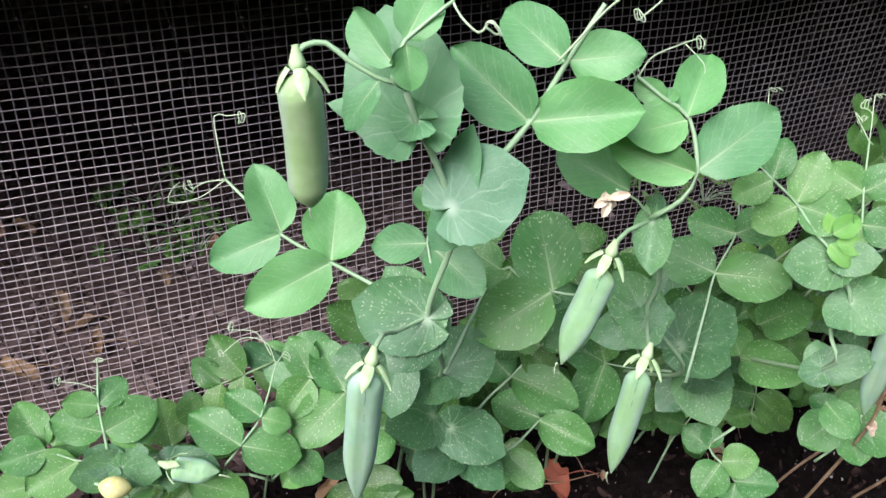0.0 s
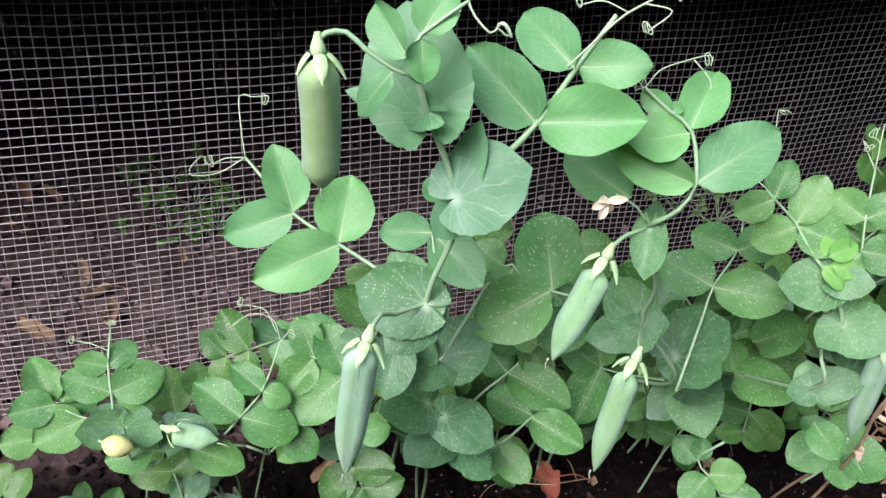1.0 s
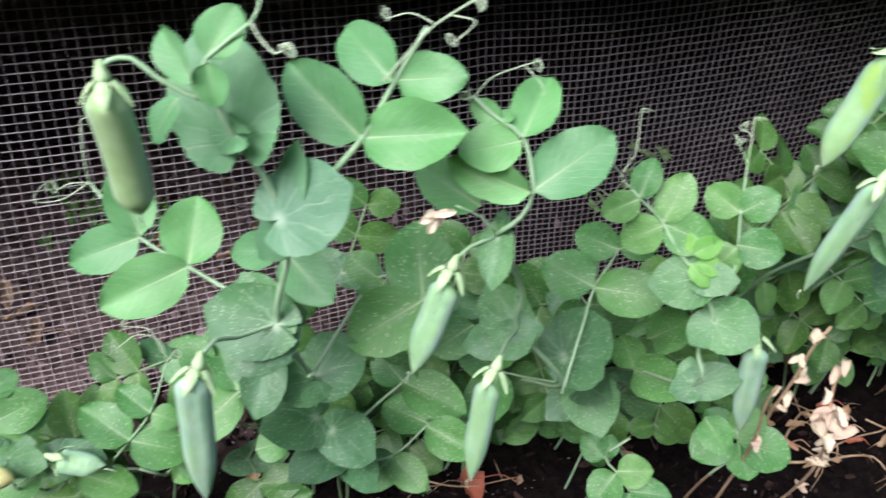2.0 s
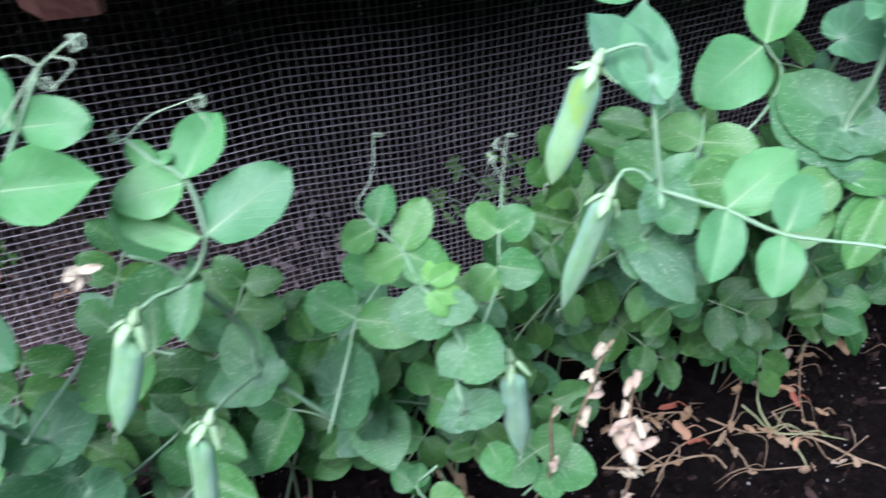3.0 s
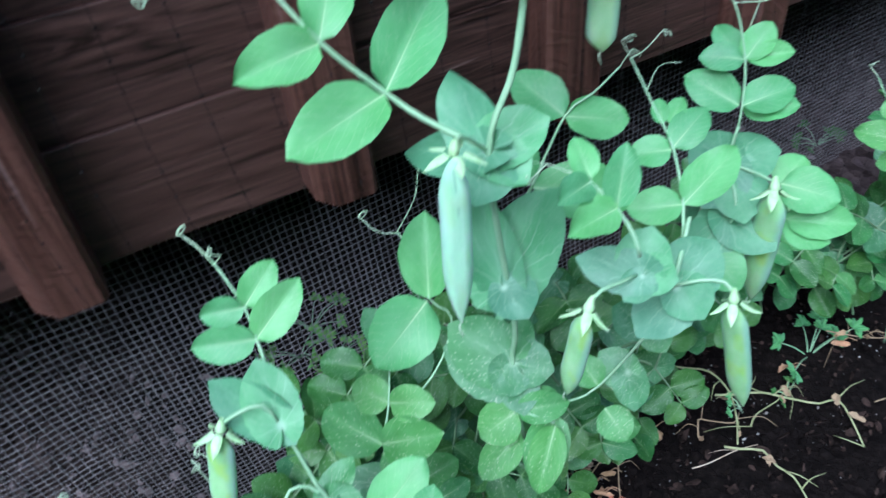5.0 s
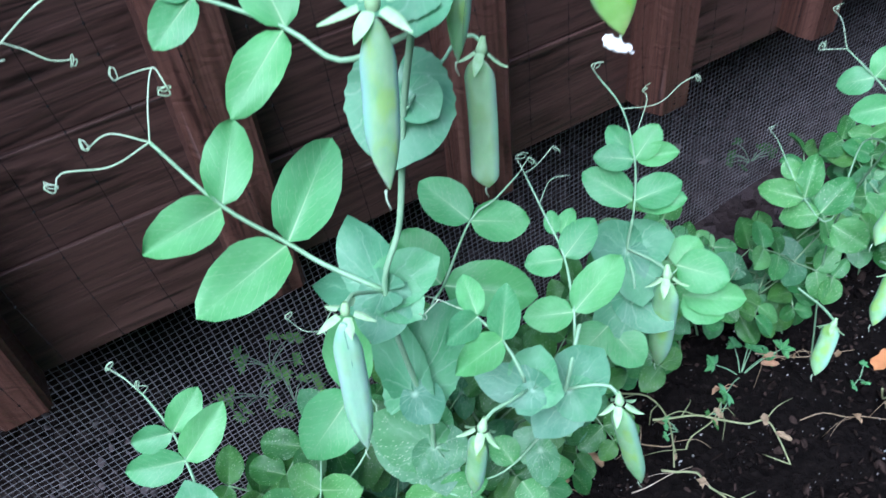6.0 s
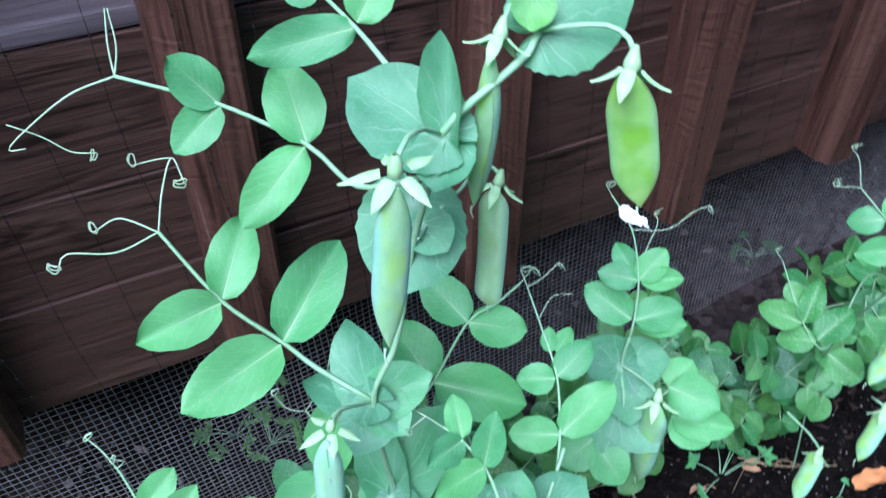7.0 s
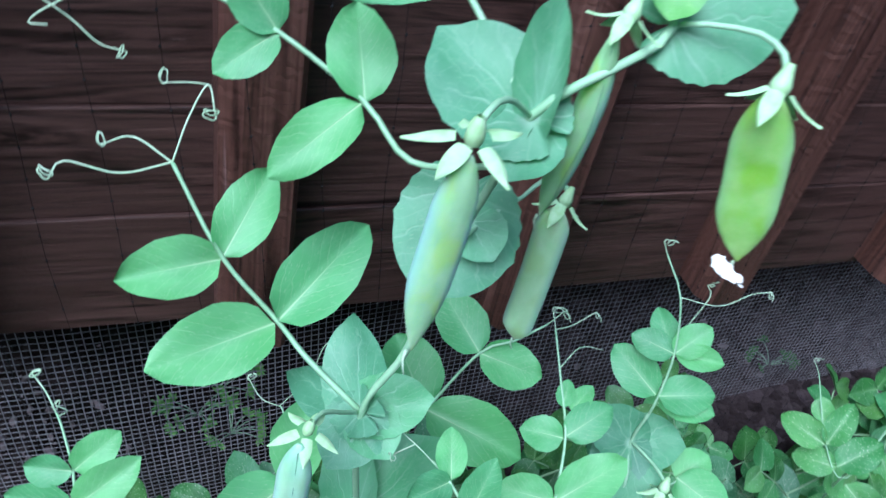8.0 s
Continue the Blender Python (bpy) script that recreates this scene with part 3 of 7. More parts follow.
# ---- pea plants: the blades that they share ----
def blade(seed, fold, droop, wave, tip):
    """A leaflet of unit length and width: oval, folded along its midrib, drooping and a little wavy."""
    rnd = random.Random(seed)
    ph = rnd.random() * 6
    n, k = 12, 4
    verts, faces = [], []
    for i in range(n + 1):
        s = i / n
        half = 0.5 * max(math.sin(math.pi * s ** tip), 0) ** 0.56
        if i == n:
            half = 0.02
        for j in range(-k, k + 1):
            y = half * j / k
            notch = 1 + 0.02 * math.sin(s * 23 + ph) * (abs(j) == k)
            z = fold * abs(y) - droop * (s - 0.15) ** 2 + wave * math.sin(s * 7 + ph + (1.4 if j > 0 else 0)) * abs(j / k) ** 2
            verts.append((s, y * notch, z))
    w = 2 * k + 1
    faces = [(i * w + j, (i + 1) * w + j, (i + 1) * w + j + 1, i * w + j + 1) for i in range(n) for j in range(w - 1)]
    return mesh("leaflet", verts, faces)


def ear(seed, cup, wave, fold):
    """A stipule: a broad, nearly round blade that clasps the stem at the origin, with a finely toothed lower lobe and a short point."""
    rnd = random.Random(seed)
    ph = rnd.random() * 6
    n, k = 52, 6
    verts = [(0, 0, 0)]
    for i in range(n + 1):
        a = radians(-172 + 344 * i / n)
        r = 0.30 * math.cos(a) + math.sqrt(0.62 ** 2 - (0.30 * math.sin(a)) ** 2) + 0.08 * math.exp(-(a / 0.13) ** 2)
        r *= min(1.0, 0.35 + (3.03 - abs(a)) * 1.6) * (1 + 0.025 * math.sin(3 * a + ph) + (0.045 * (i % 2) if abs(a) > 1.0 else 0))
        for j in range(1, k + 1):
            p = r * j / k
            x, y = p * math.cos(a), p * math.sin(a) * (0.88 if a > 0 else 0.76)
            z = cup * p * p * 0.7 + fold * max(0, abs(y) - 0.05) + wave * math.sin(3 * a + ph) * (j / k) ** 2 + 0.4 * wave * math.sin(7 * a + ph) * (j / k) ** 3
            verts.append((x, y, z))
    faces = []
    for i in range(n):
        o = 1 + i * k
        faces.append((0, o, o + k))
        faces += [(o + j, o + j + 1, o + k + j + 1, o + k + j) for j in range(k - 1)]
    return mesh("stipule", verts, faces)


BLADES = [blade(i, f, d, wv, t) for i, (f, d, wv, t) in enumerate(((0.16, 0.10, 0.035, 0.88), (0.26, 0.16, 0.045, 0.84), (0.10, 0.05, 0.05, 0.92), (0.20, 0.22, 0.035, 0.86), (0.30, 0.08, 0.055, 0.90), (0.06, 0.14, 0.05, 0.86)))]
BLADES_SHADED = [b.copy() for b in BLADES]
BLADES_LOW = [b.copy() for b in BLADES]
BLADES_NEW = [b.copy() for b in BLADES]
EARS = [ear(i, c, wv, fd) for i, (c, wv, fd) in enumerate(((0.28, 0.055, 0.0), (-0.20, 0.06, 0.06), (0.38, 0.065, 0.10), (0.14, 0.08, 0.05), (-0.06, 0.055, 0.22)))]
EARS_LOW = [b.copy() for b in EARS]
EARS_NEW = [b.copy() for b in EARS]
for group, mat in ((BLADES, LEAF), (BLADES_LOW, LEAF_LOW), (EARS_LOW, STIPULE_LOW), (EARS_NEW, STIPULE_NEW), (BLADES_SHADED, LEAF_SHADED), (BLADES_NEW, LEAF_NEW), (EARS, STIPULE)):
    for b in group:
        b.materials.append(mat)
PICK = random.Random(11)


def pea_plant(label, at):
    return thing("pea_plant", at, label, "pea plant", "pea plants along the mesh")


def rod(name, parent, points, r0, r1, mat, sides=6, step=0.006, label=""):
    line = spline(points, step)
    return part(name, mesh(name, *tube(line, r0, r1, sides)), parent, Matrix.Translation(line[0]), mat, label)


def stem(plant, *points, r=0.0018):
    foot, first = Vector(points[0]), Vector(points[1])
    knee = foot.lerp(first, 0.5) + Vector((0.006, 0.03, 0.02))
    return rod("stem", plant, [foot, knee, *points[1:]], r * 0.72, r * 0.60, STALK, 8)


def leaf(plant, *points, r=0.001):
    """The stalk of a compound leaf; its leaflets and tendrils are parts of it."""
    return rod("leaf", plant, points, r * 0.95, r * 0.55, STALK)


def leaflet(stalk, base, tip, face, width, tone=0.0):
    kind = BLADES_NEW if tone > 0.3 else BLADES_SHADED if tone < 0 else BLADES_LOW if base[2] < 0.37 else BLADES
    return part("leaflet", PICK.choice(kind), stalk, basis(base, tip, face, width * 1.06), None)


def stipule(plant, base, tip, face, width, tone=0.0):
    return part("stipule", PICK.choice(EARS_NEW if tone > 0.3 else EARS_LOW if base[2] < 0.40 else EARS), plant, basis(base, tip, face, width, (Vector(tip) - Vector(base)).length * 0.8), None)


def tendril(stalk, *points, curl=0, r=0.0005):
    r *= 0.60
    line = spline(points, 0.002)
    if curl:
        d = (line[-1] - line[-2]).normalized()
        side = d.cross(Vector((0.2, -0.8, 0.6))).normalized()
        size = PICK.uniform(0.0011, 0.0022)
        c, up = line[-1] + side * size, d
        for i in range(1, 74):
            i *= 0.33
            a = i * 0.55
            rr = size * (1 - i / 32) * (1 + 0.25 * math.sin(i * 1.3))
            line.append(c - side * rr * math.cos(a) + up * rr * math.sin(a) + side.cross(up) * 0.00028 * i + side * 0.00012 * i * math.sin(i * 0.4))
    return part("tendril", mesh("tendril", *tube(line, r, r * 0.6, 5)), stalk, Matrix.Translation(line[0]), TENDRIL)


POD_FORM = {  # thickness, pea bulge, length of the shoulder, length of the tip, sideways tip, curve, groove along the face
    "plump": (0.80, 0.010, 0.14, 0.22, 0.08, 0.07, 0.0), "seam": (0.66, 0.016, 0.10, 0.46, 0.10, 0.03, 0.24), "green": (0.62, 0.018, 0.12, 0.46, 0.16, 0.04, 0.20), "flat": (0.42, 0.03, 0.16, 0.13, 0.10, 0.04, 0.0), "broad": (0.26, 0.03, 0.34, 0.34, 0.08, 0.04, 0.0),
    "slim": (0.80, 0.02, 0.40, 0.34, 0.2, 0.22, 0.12), "long": (0.7, 0.02, 0.24, 0.40, 0.1, 0.05, 0.16), "bean": (0.55, 0.03, 0.20, 0.34, 0.16, 0.05, 0.0), "wide": (0.42, 0.03, 0.30, 0.42, 0.16, 0.08, 0.0)}


def pod_middle(kind, s):
    tip, curve = POD_FORM[kind][3], POD_FORM[kind][5]
    q = max(0.0, (s - 1 + tip) / tip)
    return curve * (math.sin(math.pi * s) - 0.5) + POD_FORM[kind][4] * q ** 1.6


def pod_shape(kind):
    """A pod of unit length and width, thickness in units of its width: straight sides, an oblique pointed tip, faint swellings over the peas."""
    thick, bulge, rise, tip, _, _, groove = POD_FORM[kind]
    n, k = 44, 24
    verts = []
    for i in range(n + 1):
        s = i / n
        grow = math.sin(min(1.0, (s + 0.012) / rise) * math.pi / 2) ** 0.7
        taper = math.sin(min(1.0, max(0.0, 1 - s) / tip) * math.pi / 2) ** 0.85
        half = 0.5 * max(0.05, grow * taper)
        lump = 1 + bulge * math.sin(s * 13 * math.pi) * (0.12 < s < 0.9)
        for j in range(k):
            a = 2 * math.pi * j / k
            c, d = math.cos(a), math.sin(a)
            dent = 1 - groove * math.exp(-(c / 0.24) ** 2) if d > 0 else 1
            verts.append((s, half * math.copysign(abs(c) ** 0.95, c) + pod_middle(kind, s), half * thick * math.copysign(abs(d) ** 1.15, d) * lump * dent - 0.05 * math.sin(s * 3)))
    faces = [(i * k + j, i * k + (j + 1) % k, (i + 1) * k + (j + 1) % k, (i + 1) * k + j) for i in range(n) for j in range(k)]
    faces += [tuple(range(k))[::-1], tuple(range(n * k, n * k + k))]
    me = mesh("pod", verts, faces)
    me.materials.append({"plump": POD, "seam": POD_SEAM, "green": POD_GREEN, "flat": POD_FLAT, "broad": POD_LIGHT, "slim": POD_BRIGHT, "long": POD_SEAM, "bean": POD_BRIGHT, "wide": POD_WIDE}[kind])
    return me


def seam_shape(kind):
    """The darker seam at the bottom of the groove along the pod's face."""
    thick, _, rise, tip, _, _, groove = POD_FORM[kind]
    line = []
    for i in range(25):
        s = 0.04 + 0.90 * i / 24
        half = 0.5 * math.sin(min(1.0, (s + 0.012) / rise) * math.pi / 2) ** 0.7 * math.sin(min(1.0, (1 - s) / tip) * math.pi / 2) ** 0.85
        line.append(Vector((s, pod_middle(kind, s), half * thick * (1 - groove) * 1.0 - 0.05 * math.sin(s * 3))))
    verts, faces = tube(line, 0.007, 0.004, 5)
    verts = [(v.x + line[0].x, v.y * 2.4 + line[0].y, v.z + line[0].z) for v in verts]
    return mesh("seam", verts, faces)


PODS = {kind: pod_shape(kind) for kind in ("plump", "seam", "green", "flat", "broad", "slim", "long", "bean", "wide")}
SEAMS = {kind: seam_shape(kind) for kind in ("seam", "green", "slim", "long")}


def calyx_shape(seed, spread):
    """A narrow green cup with five broad, pointed sepals that spread over the pod like a star."""
    rnd = random.Random(seed)
    verts, faces = [], []
    star = spread > 1.2
    rings = ((-0.20, 0.07), (-0.12, 0.115), (0.0, 0.155), (0.12, 0.175), (0.25, 0.18), (0.36, 0.14)) if star else ((-0.26, 0.085), (-0.12, 0.12), (0.02, 0.165), (0.14, 0.205), (0.25, 0.215), (0.36, 0.16))
    for x, r in rings:
        verts += [(x, r * math.cos(2 * math.pi * j / 10), r * math.sin(2 * math.pi * j / 10)) for j in range(10)]
    faces += [(i * 10 + j, i * 10 + (j + 1) % 10, (i + 1) * 10 + (j + 1) % 10, (i + 1) * 10 + j) for i in range(5) for j in range(10)]
    for q in range(5):
        a = 2 * math.pi * q / 5 + math.pi / 2 + rnd.uniform(-0.2, 0.2)
        front = math.sin(a) > 0.8
        long = rnd.uniform(0.78, 0.98) * (1.12 if front else 1)
        if spread < 0.5:
            lean, lift = rnd.uniform(0.9, 1.1), rnd.uniform(-0.9, -0.6)
        elif star:
            lean, lift, long = rnd.uniform(1.15, 1.5), rnd.uniform(-0.35, 0.1), long * 1.08
        elif front:
            lean, lift = 0.8, rnd.uniform(-0.4, 0.0)
        else:
            lean, lift = 0.6 + 0.2 * spread, rnd.uniform(0.0, 0.6) + 0.2 * spread
        x, r = 0.20, 0.21
        o = len(verts)
        for i in range(9):
            s = i / 8
            w = 0.185 * math.sin(math.pi * (0.30 + 0.70 * s)) ** 0.9 if s < 1 else 0.004
            ang = lean + lift * s
            x, r = x + long / 9 * math.cos(ang), r + long / 9 * math.sin(ang)
            for side in (-1, -0.5, 0, 0.5, 1):
                dip = 0.05 * side * side
                verts.append((x + dip * math.sin(ang), (r - dip * math.cos(ang)) * math.cos(a) - side * w * math.sin(a), (r - dip * math.cos(ang)) * math.sin(a) + side * w * math.cos(a)))
        faces += [(o + i * 5 + j, o + i * 5 + j + 1, o + i * 5 + j + 6, o + i * 5 + j + 5) for i in range(8) for j in range(4)]
    me = mesh("calyx", verts, faces)
    me.materials.append(CALYX)
    return me


CALYXES = {kind: [calyx_shape(i, spread) for i in range(4)] for kind, spread in (("closed", 0.35), ("open", 1.0), ("star", 1.5))}


def pod(plant, stalk, top, tip, face, width, kind):
    top, tip = Vector(top), Vector(tip)
    turn = {"flat": 12, "bean": 25, "wide": -30}.get(kind, 0)
    wide = width * (1.0 if kind != "slim" else 1.15)
    m = basis(top, tip, face, wide, wide) @ Matrix.Rotation(radians(turn if kind != "slim" else 0), 4, "X")
    ob = part("pod", PODS[kind], plant, m, None)
    if kind in SEAMS:
        part("seam", SEAMS[kind], ob, m, SEAM)
    d = (tip - top).normalized()
    size = {"slim": 0.0115, "long": 0.0120, "wide": 0.0135, "broad": 0.0130}.get(kind, max(width * 0.8, 0.0120))
    end = Vector(stalk[-1])
    away = Vector(face) * (1.5 if kind in ("wide", "long") else 0.0)
    c = basis(end, end + (d + (top - end).normalized() - away).normalized() * size, face if not away.length else Vector((0, 0, 1)), size, size)
    part("calyx", PICK.choice(CALYXES["closed" if kind in ("seam", "green", "plump") else "star" if kind in ("wide", "long") else "open"]), ob, c, None)
    line = [tip, tip + d * 0.003, tip + d * 0.006 + Vector((0.001, -0.001, 0))]
    rod("style", ob, line, 0.0005, 0.0002, TENDRIL, 5, 0.002)
    rod("pod_stalk", ob, stalk, 0.0008, 0.0010, STALK)
    return ob


def crumpled(name, parent, at, size, mat, seed, label="", curled=1.0):
    """A small crumpled scrap: a wrinkled, curled blade."""
    rnd = random.Random(seed)
    bm = bmesh.new()
    bmesh.ops.create_grid(bm, x_segments=10, y_segments=8, size=1.0)
    a, b = rnd.uniform(1, 2.4), rnd.random() * 6
    roll = rnd.uniform(1.2, 3.4) * curled
    for v in bm.verts:
        x, y = v.co.x, v.co.y
        y *= max(0.05, 1 - x ** 2) ** 0.6 * (0.55 + 0.3 * noise.noise(Vector((x * 3.1, y * 2, seed * 1.7))) + 0.12 * math.sin(x * 5 + seed))
        x *= 1 + 0.3 * noise.noise(Vector((y * 4, 3.0, seed * 0.9)))
        v.co = (x, math.sin(y * roll) / roll, 0.35 * math.sin(x * a + b) + (1 - math.cos(y * roll)) / roll + 0.25 * noise.noise(Vector((x * 2.3, y * 2.9, seed))))
    me = bpy.data.meshes.new(name)
    bm.to_mesh(me)
    bm.free()
    me.shade_smooth()
    turn = Euler((rnd.uniform(-0.6, 0.9), rnd.uniform(-0.5, 0.5), rnd.random() * 6)).to_matrix().to_4x4()
    return part(name, me, parent, Matrix.Translation(at) @ turn @ Matrix.Scale(size, 4), mat, label)


DRY_PETAL = BLADES[4].copy()
DRY_PETAL.materials.clear()
DRY_PETAL.materials.append(CREAM)


def withered_flower(plant, at):
    at = Vector(at)
    f = crumpled("withered_flower", plant, at, 0.0042, CREAM, 3, "withered cream flower", 0.8)
    for i, d in enumerate(((-0.8, -0.2, -0.3), (-0.35, -0.4, -0.95), (0.3, 0, -0.8), (1.1, 0, 0.1))):
        end = at + Vector(d) * 0.0072
        part("dry_petal", DRY_PETAL, f, basis(at, end, (0.1, -0.7, 0.7), 0.0034), None)


def bud_shape():
    """A closed pea flower: a rounded, keeled bud of unit length."""
    verts, faces = [], []
    for i in range(11):
        s = i / 10
        r = 0.36 * math.sin(math.pi * min(0.995, 0.06 + 0.94 * s)) ** 0.65 + 0.01
        for j in range(10):
            a = 2 * math.pi * j / 10
            verts.append((s, r * math.cos(a) * (0.75 + 0.25 * s), r * math.sin(a) * (1.15 if math.sin(a) > 0 else 0.9) + 0.12 * math.sin(s * 3)))
    faces = [(i * 10 + j, i * 10 + (j + 1) % 10, (i + 1) * 10 + (j + 1) % 10, (i + 1) * 10 + j) for i in range(10) for j in range(10)]
    return mesh("flower", verts, faces + [tuple(range(10))[::-1], tuple(range(100, 110))])


def yellow_flower(plant, at):
    at = Vector(at)
    f = part("flower", bud_shape(), plant, basis(at, at + Vector((0.017, -0.004, -0.001)), (0.1, -0.7, 0.7), 0.019, 0.018), YELLOW, "pale yellow pea flower")
    crumpled("petal", f, at + Vector((0.009, -0.003, 0.004)), 0.006, YELLOW, 6, curled=0.4)
    rod("flower_stalk", f, [at + Vector((-0.014, 0.006, -0.016)), at + Vector((-0.008, 0.003, -0.002)), at], 0.0009, 0.0010, STALK)


def petal_remnant(plant, at):
    f = crumpled("petal_remnant", plant, at, 0.0048, PETAL, 12, "shrivelled white petals at the pod's tip", 0.45)
    crumpled("petal", f, Vector(at) + Vector((0.003, -0.001, -0.001)), 0.0045, PETAL, 14, curled=0.4)
    crumpled("petal", f, Vector(at) + Vector((-0.003, 0.001, 0.002)), 0.004, PETAL, 17, curled=0.4)


# ---- pea plants along the mesh ----

v = pea_plant("tall pea plant with plump hanging green pods", (0.085, 0.375, 0))
stem(v, (0.085, 0.42, 0), (0.132, 0.3189, 0.3056), (0.1277, 0.3023, 0.3684), (0.139, 0.3003, 0.4091), (0.1414, 0.3021, 0.4249), (0.1363, 0.3059, 0.4469), (0.1313, 0.3018, 0.4656), (0.1284, 0.3015, 0.4801), r=0.0021)
a = leaf(v, (0.1277, 0.3023, 0.3684), (0.1118, 0.3147, 0.3729), (0.0896, 0.3277, 0.3818), (0.0698, 0.3384, 0.3917), (0.0557, 0.3513, 0.404), (0.0485, 0.3603, 0.4071), r=0.0011)
leaflet(a, (0.0896, 0.3277, 0.3818), (0.0531, 0.3103, 0.3784), (0.25, -0.68, 0.69), 0.0246)
leaflet(a, (0.0896, 0.3286, 0.3818), (0.0962, 0.3498, 0.4031), (0.07, -0.69, 0.72), 0.0255)
leaflet(a, (0.0698, 0.3384, 0.3917), (0.0381, 0.3303, 0.3872), (0.08, -0.7, 0.71), 0.0198)
leaflet(a, (0.0698, 0.3393, 0.3917), (0.0633, 0.3582, 0.416), (0.37, -0.66, 0.66), 0.0198)
tendril(a, (0.0485, 0.3603, 0.4071), (0.0477, 0.367, 0.4163), (0.0462, 0.3822, 0.4252), (0.0518, 0.3811, 0.4254), (0.0583, 0.3809, 0.4257), curl=1)
tendril(a, (0.0485, 0.3603, 0.4071), (0.0401, 0.36, 0.4073), (0.0346, 0.3609, 0.4044), curl=1)
tendril(a, (0.0485, 0.3603, 0.4071), (0.0346, 0.3592, 0.3996), (0.0217, 0.3599, 0.3987), (0.0236, 0.3636, 0.4025), (0.0273, 0.3655, 0.4045))
a = leaf(v, (0.1414, 0.3021, 0.4249), (0.1551, 0.3121, 0.4331), (0.1623, 0.315, 0.4402), (0.1732, 0.3204, 0.4496), (0.1869, 0.3264, 0.4688), (0.1996, 0.3299, 0.4873), r=0.0016)
leaflet(a, (0.1723, 0.3204, 0.4487), (0.1472, 0.3378, 0.4729), (-0.11, -0.81, 0.57), 0.0241)
leaflet(a, (0.1732, 0.3203, 0.4488), (0.2104, 0.3073, 0.4576), (-0.23, -0.71, 0.67), 0.0250)
leaflet(a, (0.186, 0.3256, 0.4687), (0.1678, 0.3521, 0.4793), (-0.09, -0.8, 0.59), 0.0196)
leaflet(a, (0.1869, 0.3264, 0.4688), (0.2115, 0.3171, 0.4745), (-0.13, -0.77, 0.62), 0.0178)
tendril(a, (0.1823, 0.3228, 0.471), (0.1985, 0.3248, 0.4875), (0.2072, 0.3237, 0.4945), (0.2169, 0.3233, 0.5002), curl=1, r=0.0008)
tendril(a, (0.202, 0.325, 0.4909), (0.1942, 0.33, 0.4928), (0.187, 0.332, 0.4906), curl=1)
tendril(a, (0.2072, 0.3237, 0.4945), (0.215, 0.3174, 0.4946), (0.2078, 0.3159, 0.4886), curl=1)
a = leaf(v, (0.1284, 0.3014, 0.4811), (0.1246, 0.295, 0.49), (0.1298, 0.2991, 0.4996), (0.1449, 0.3027, 0.5085), (0.1484, 0.3065, 0.5139), r=0.0009)
leaflet(a, (0.1298, 0.2982, 0.4987), (0.13, 0.2922, 0.4858), (-0.01, -0.89, 0.45), 0.0108, 0.2)
leaflet(a, (0.1298, 0.2991, 0.4996), (0.1404, 0.3097, 0.5113), (-0.04, -0.8, 0.6), 0.0144)
leaflet(a, (0.1254, 0.2941, 0.4945), (0.1147, 0.3109, 0.5051), (-0.57, -0.66, 0.48), 0.0125)
leaflet(a, (0.1201, 0.2902, 0.492), (0.107, 0.2884, 0.4775), (-0.51, -0.65, 0.57), 0.0098)
tendril(a, (0.1449, 0.3027, 0.5085), (0.1467, 0.3001, 0.5048), (0.1513, 0.2959, 0.5011), (0.154, 0.2968, 0.5029), curl=1, r=0.0007)
stipule(v, (0.1305, 0.3056, 0.4646), (0.1257, 0.3275, 0.4957), (-0.19, -0.78, 0.6), 0.0392)
stipule(v, (0.1304, 0.3022, 0.4688), (0.1055, 0.3236, 0.4632), (-0.61, -0.59, 0.53), 0.0155)
pod(v, [(0.1247, 0.2979, 0.4862), (0.1194, 0.2992, 0.4883), (0.1122, 0.3006, 0.4938), (0.1059, 0.3033, 0.4991), (0.0996, 0.3015, 0.4999), (0.097, 0.2997, 0.4981)], (0.097, 0.2952, 0.4937), (0.0904, 0.3005, 0.4372), (0.14, -0.85, 0.51), 0.0138, "plump")
stipule(v, (0.1413, 0.3008, 0.4263), (0.1511, 0.3114, 0.4567), (-0.6, -0.6, 0.53), 0.0174)
stipule(v, (0.1401, 0.2975, 0.4323), (0.1672, 0.2969, 0.446), (-0.08, -0.6, 0.79), 0.0350)
stipule(v, (0.1414, 0.3021, 0.4258), (0.1312, 0.2893, 0.4211), (0.59, -0.62, 0.52), 0.0184)
a = leaf(v, (0.1278, 0.3041, 0.3656), (0.1323, 0.3145, 0.3755), (0.1313, 0.3275, 0.3865), (0.136, 0.3406, 0.3959), r=0.0008)
leaflet(a, (0.1313, 0.3275, 0.3865), (0.1068, 0.3343, 0.3829), (-0.02, -0.61, 0.79), 0.0167)
leaflet(a, (0.1351, 0.3397, 0.3939), (0.1304, 0.3477, 0.4017), (-0.01, -0.7, 0.71), 0.0102)
leaflet(a, (0.1323, 0.3283, 0.3848), (0.1516, 0.3047, 0.3756), (-0.18, -0.57, 0.8), 0.0213)
stipule(v, (0.1277, 0.3023, 0.3684), (0.1126, 0.3251, 0.3782), (-0.07, -0.63, 0.77), 0.0221)
stipule(v, (0.1277, 0.3004, 0.3694), (0.0965, 0.311, 0.3743), (0.1, -0.69, 0.72), 0.0314)
stipule(v, (0.1278, 0.3032, 0.3665), (0.1094, 0.2857, 0.3565), (0.1, -0.57, 0.81), 0.0240)
stipule(v, (0.1278, 0.3032, 0.3665), (0.14, 0.3112, 0.3631), (0.56, -0.6, 0.56), 0.0148)
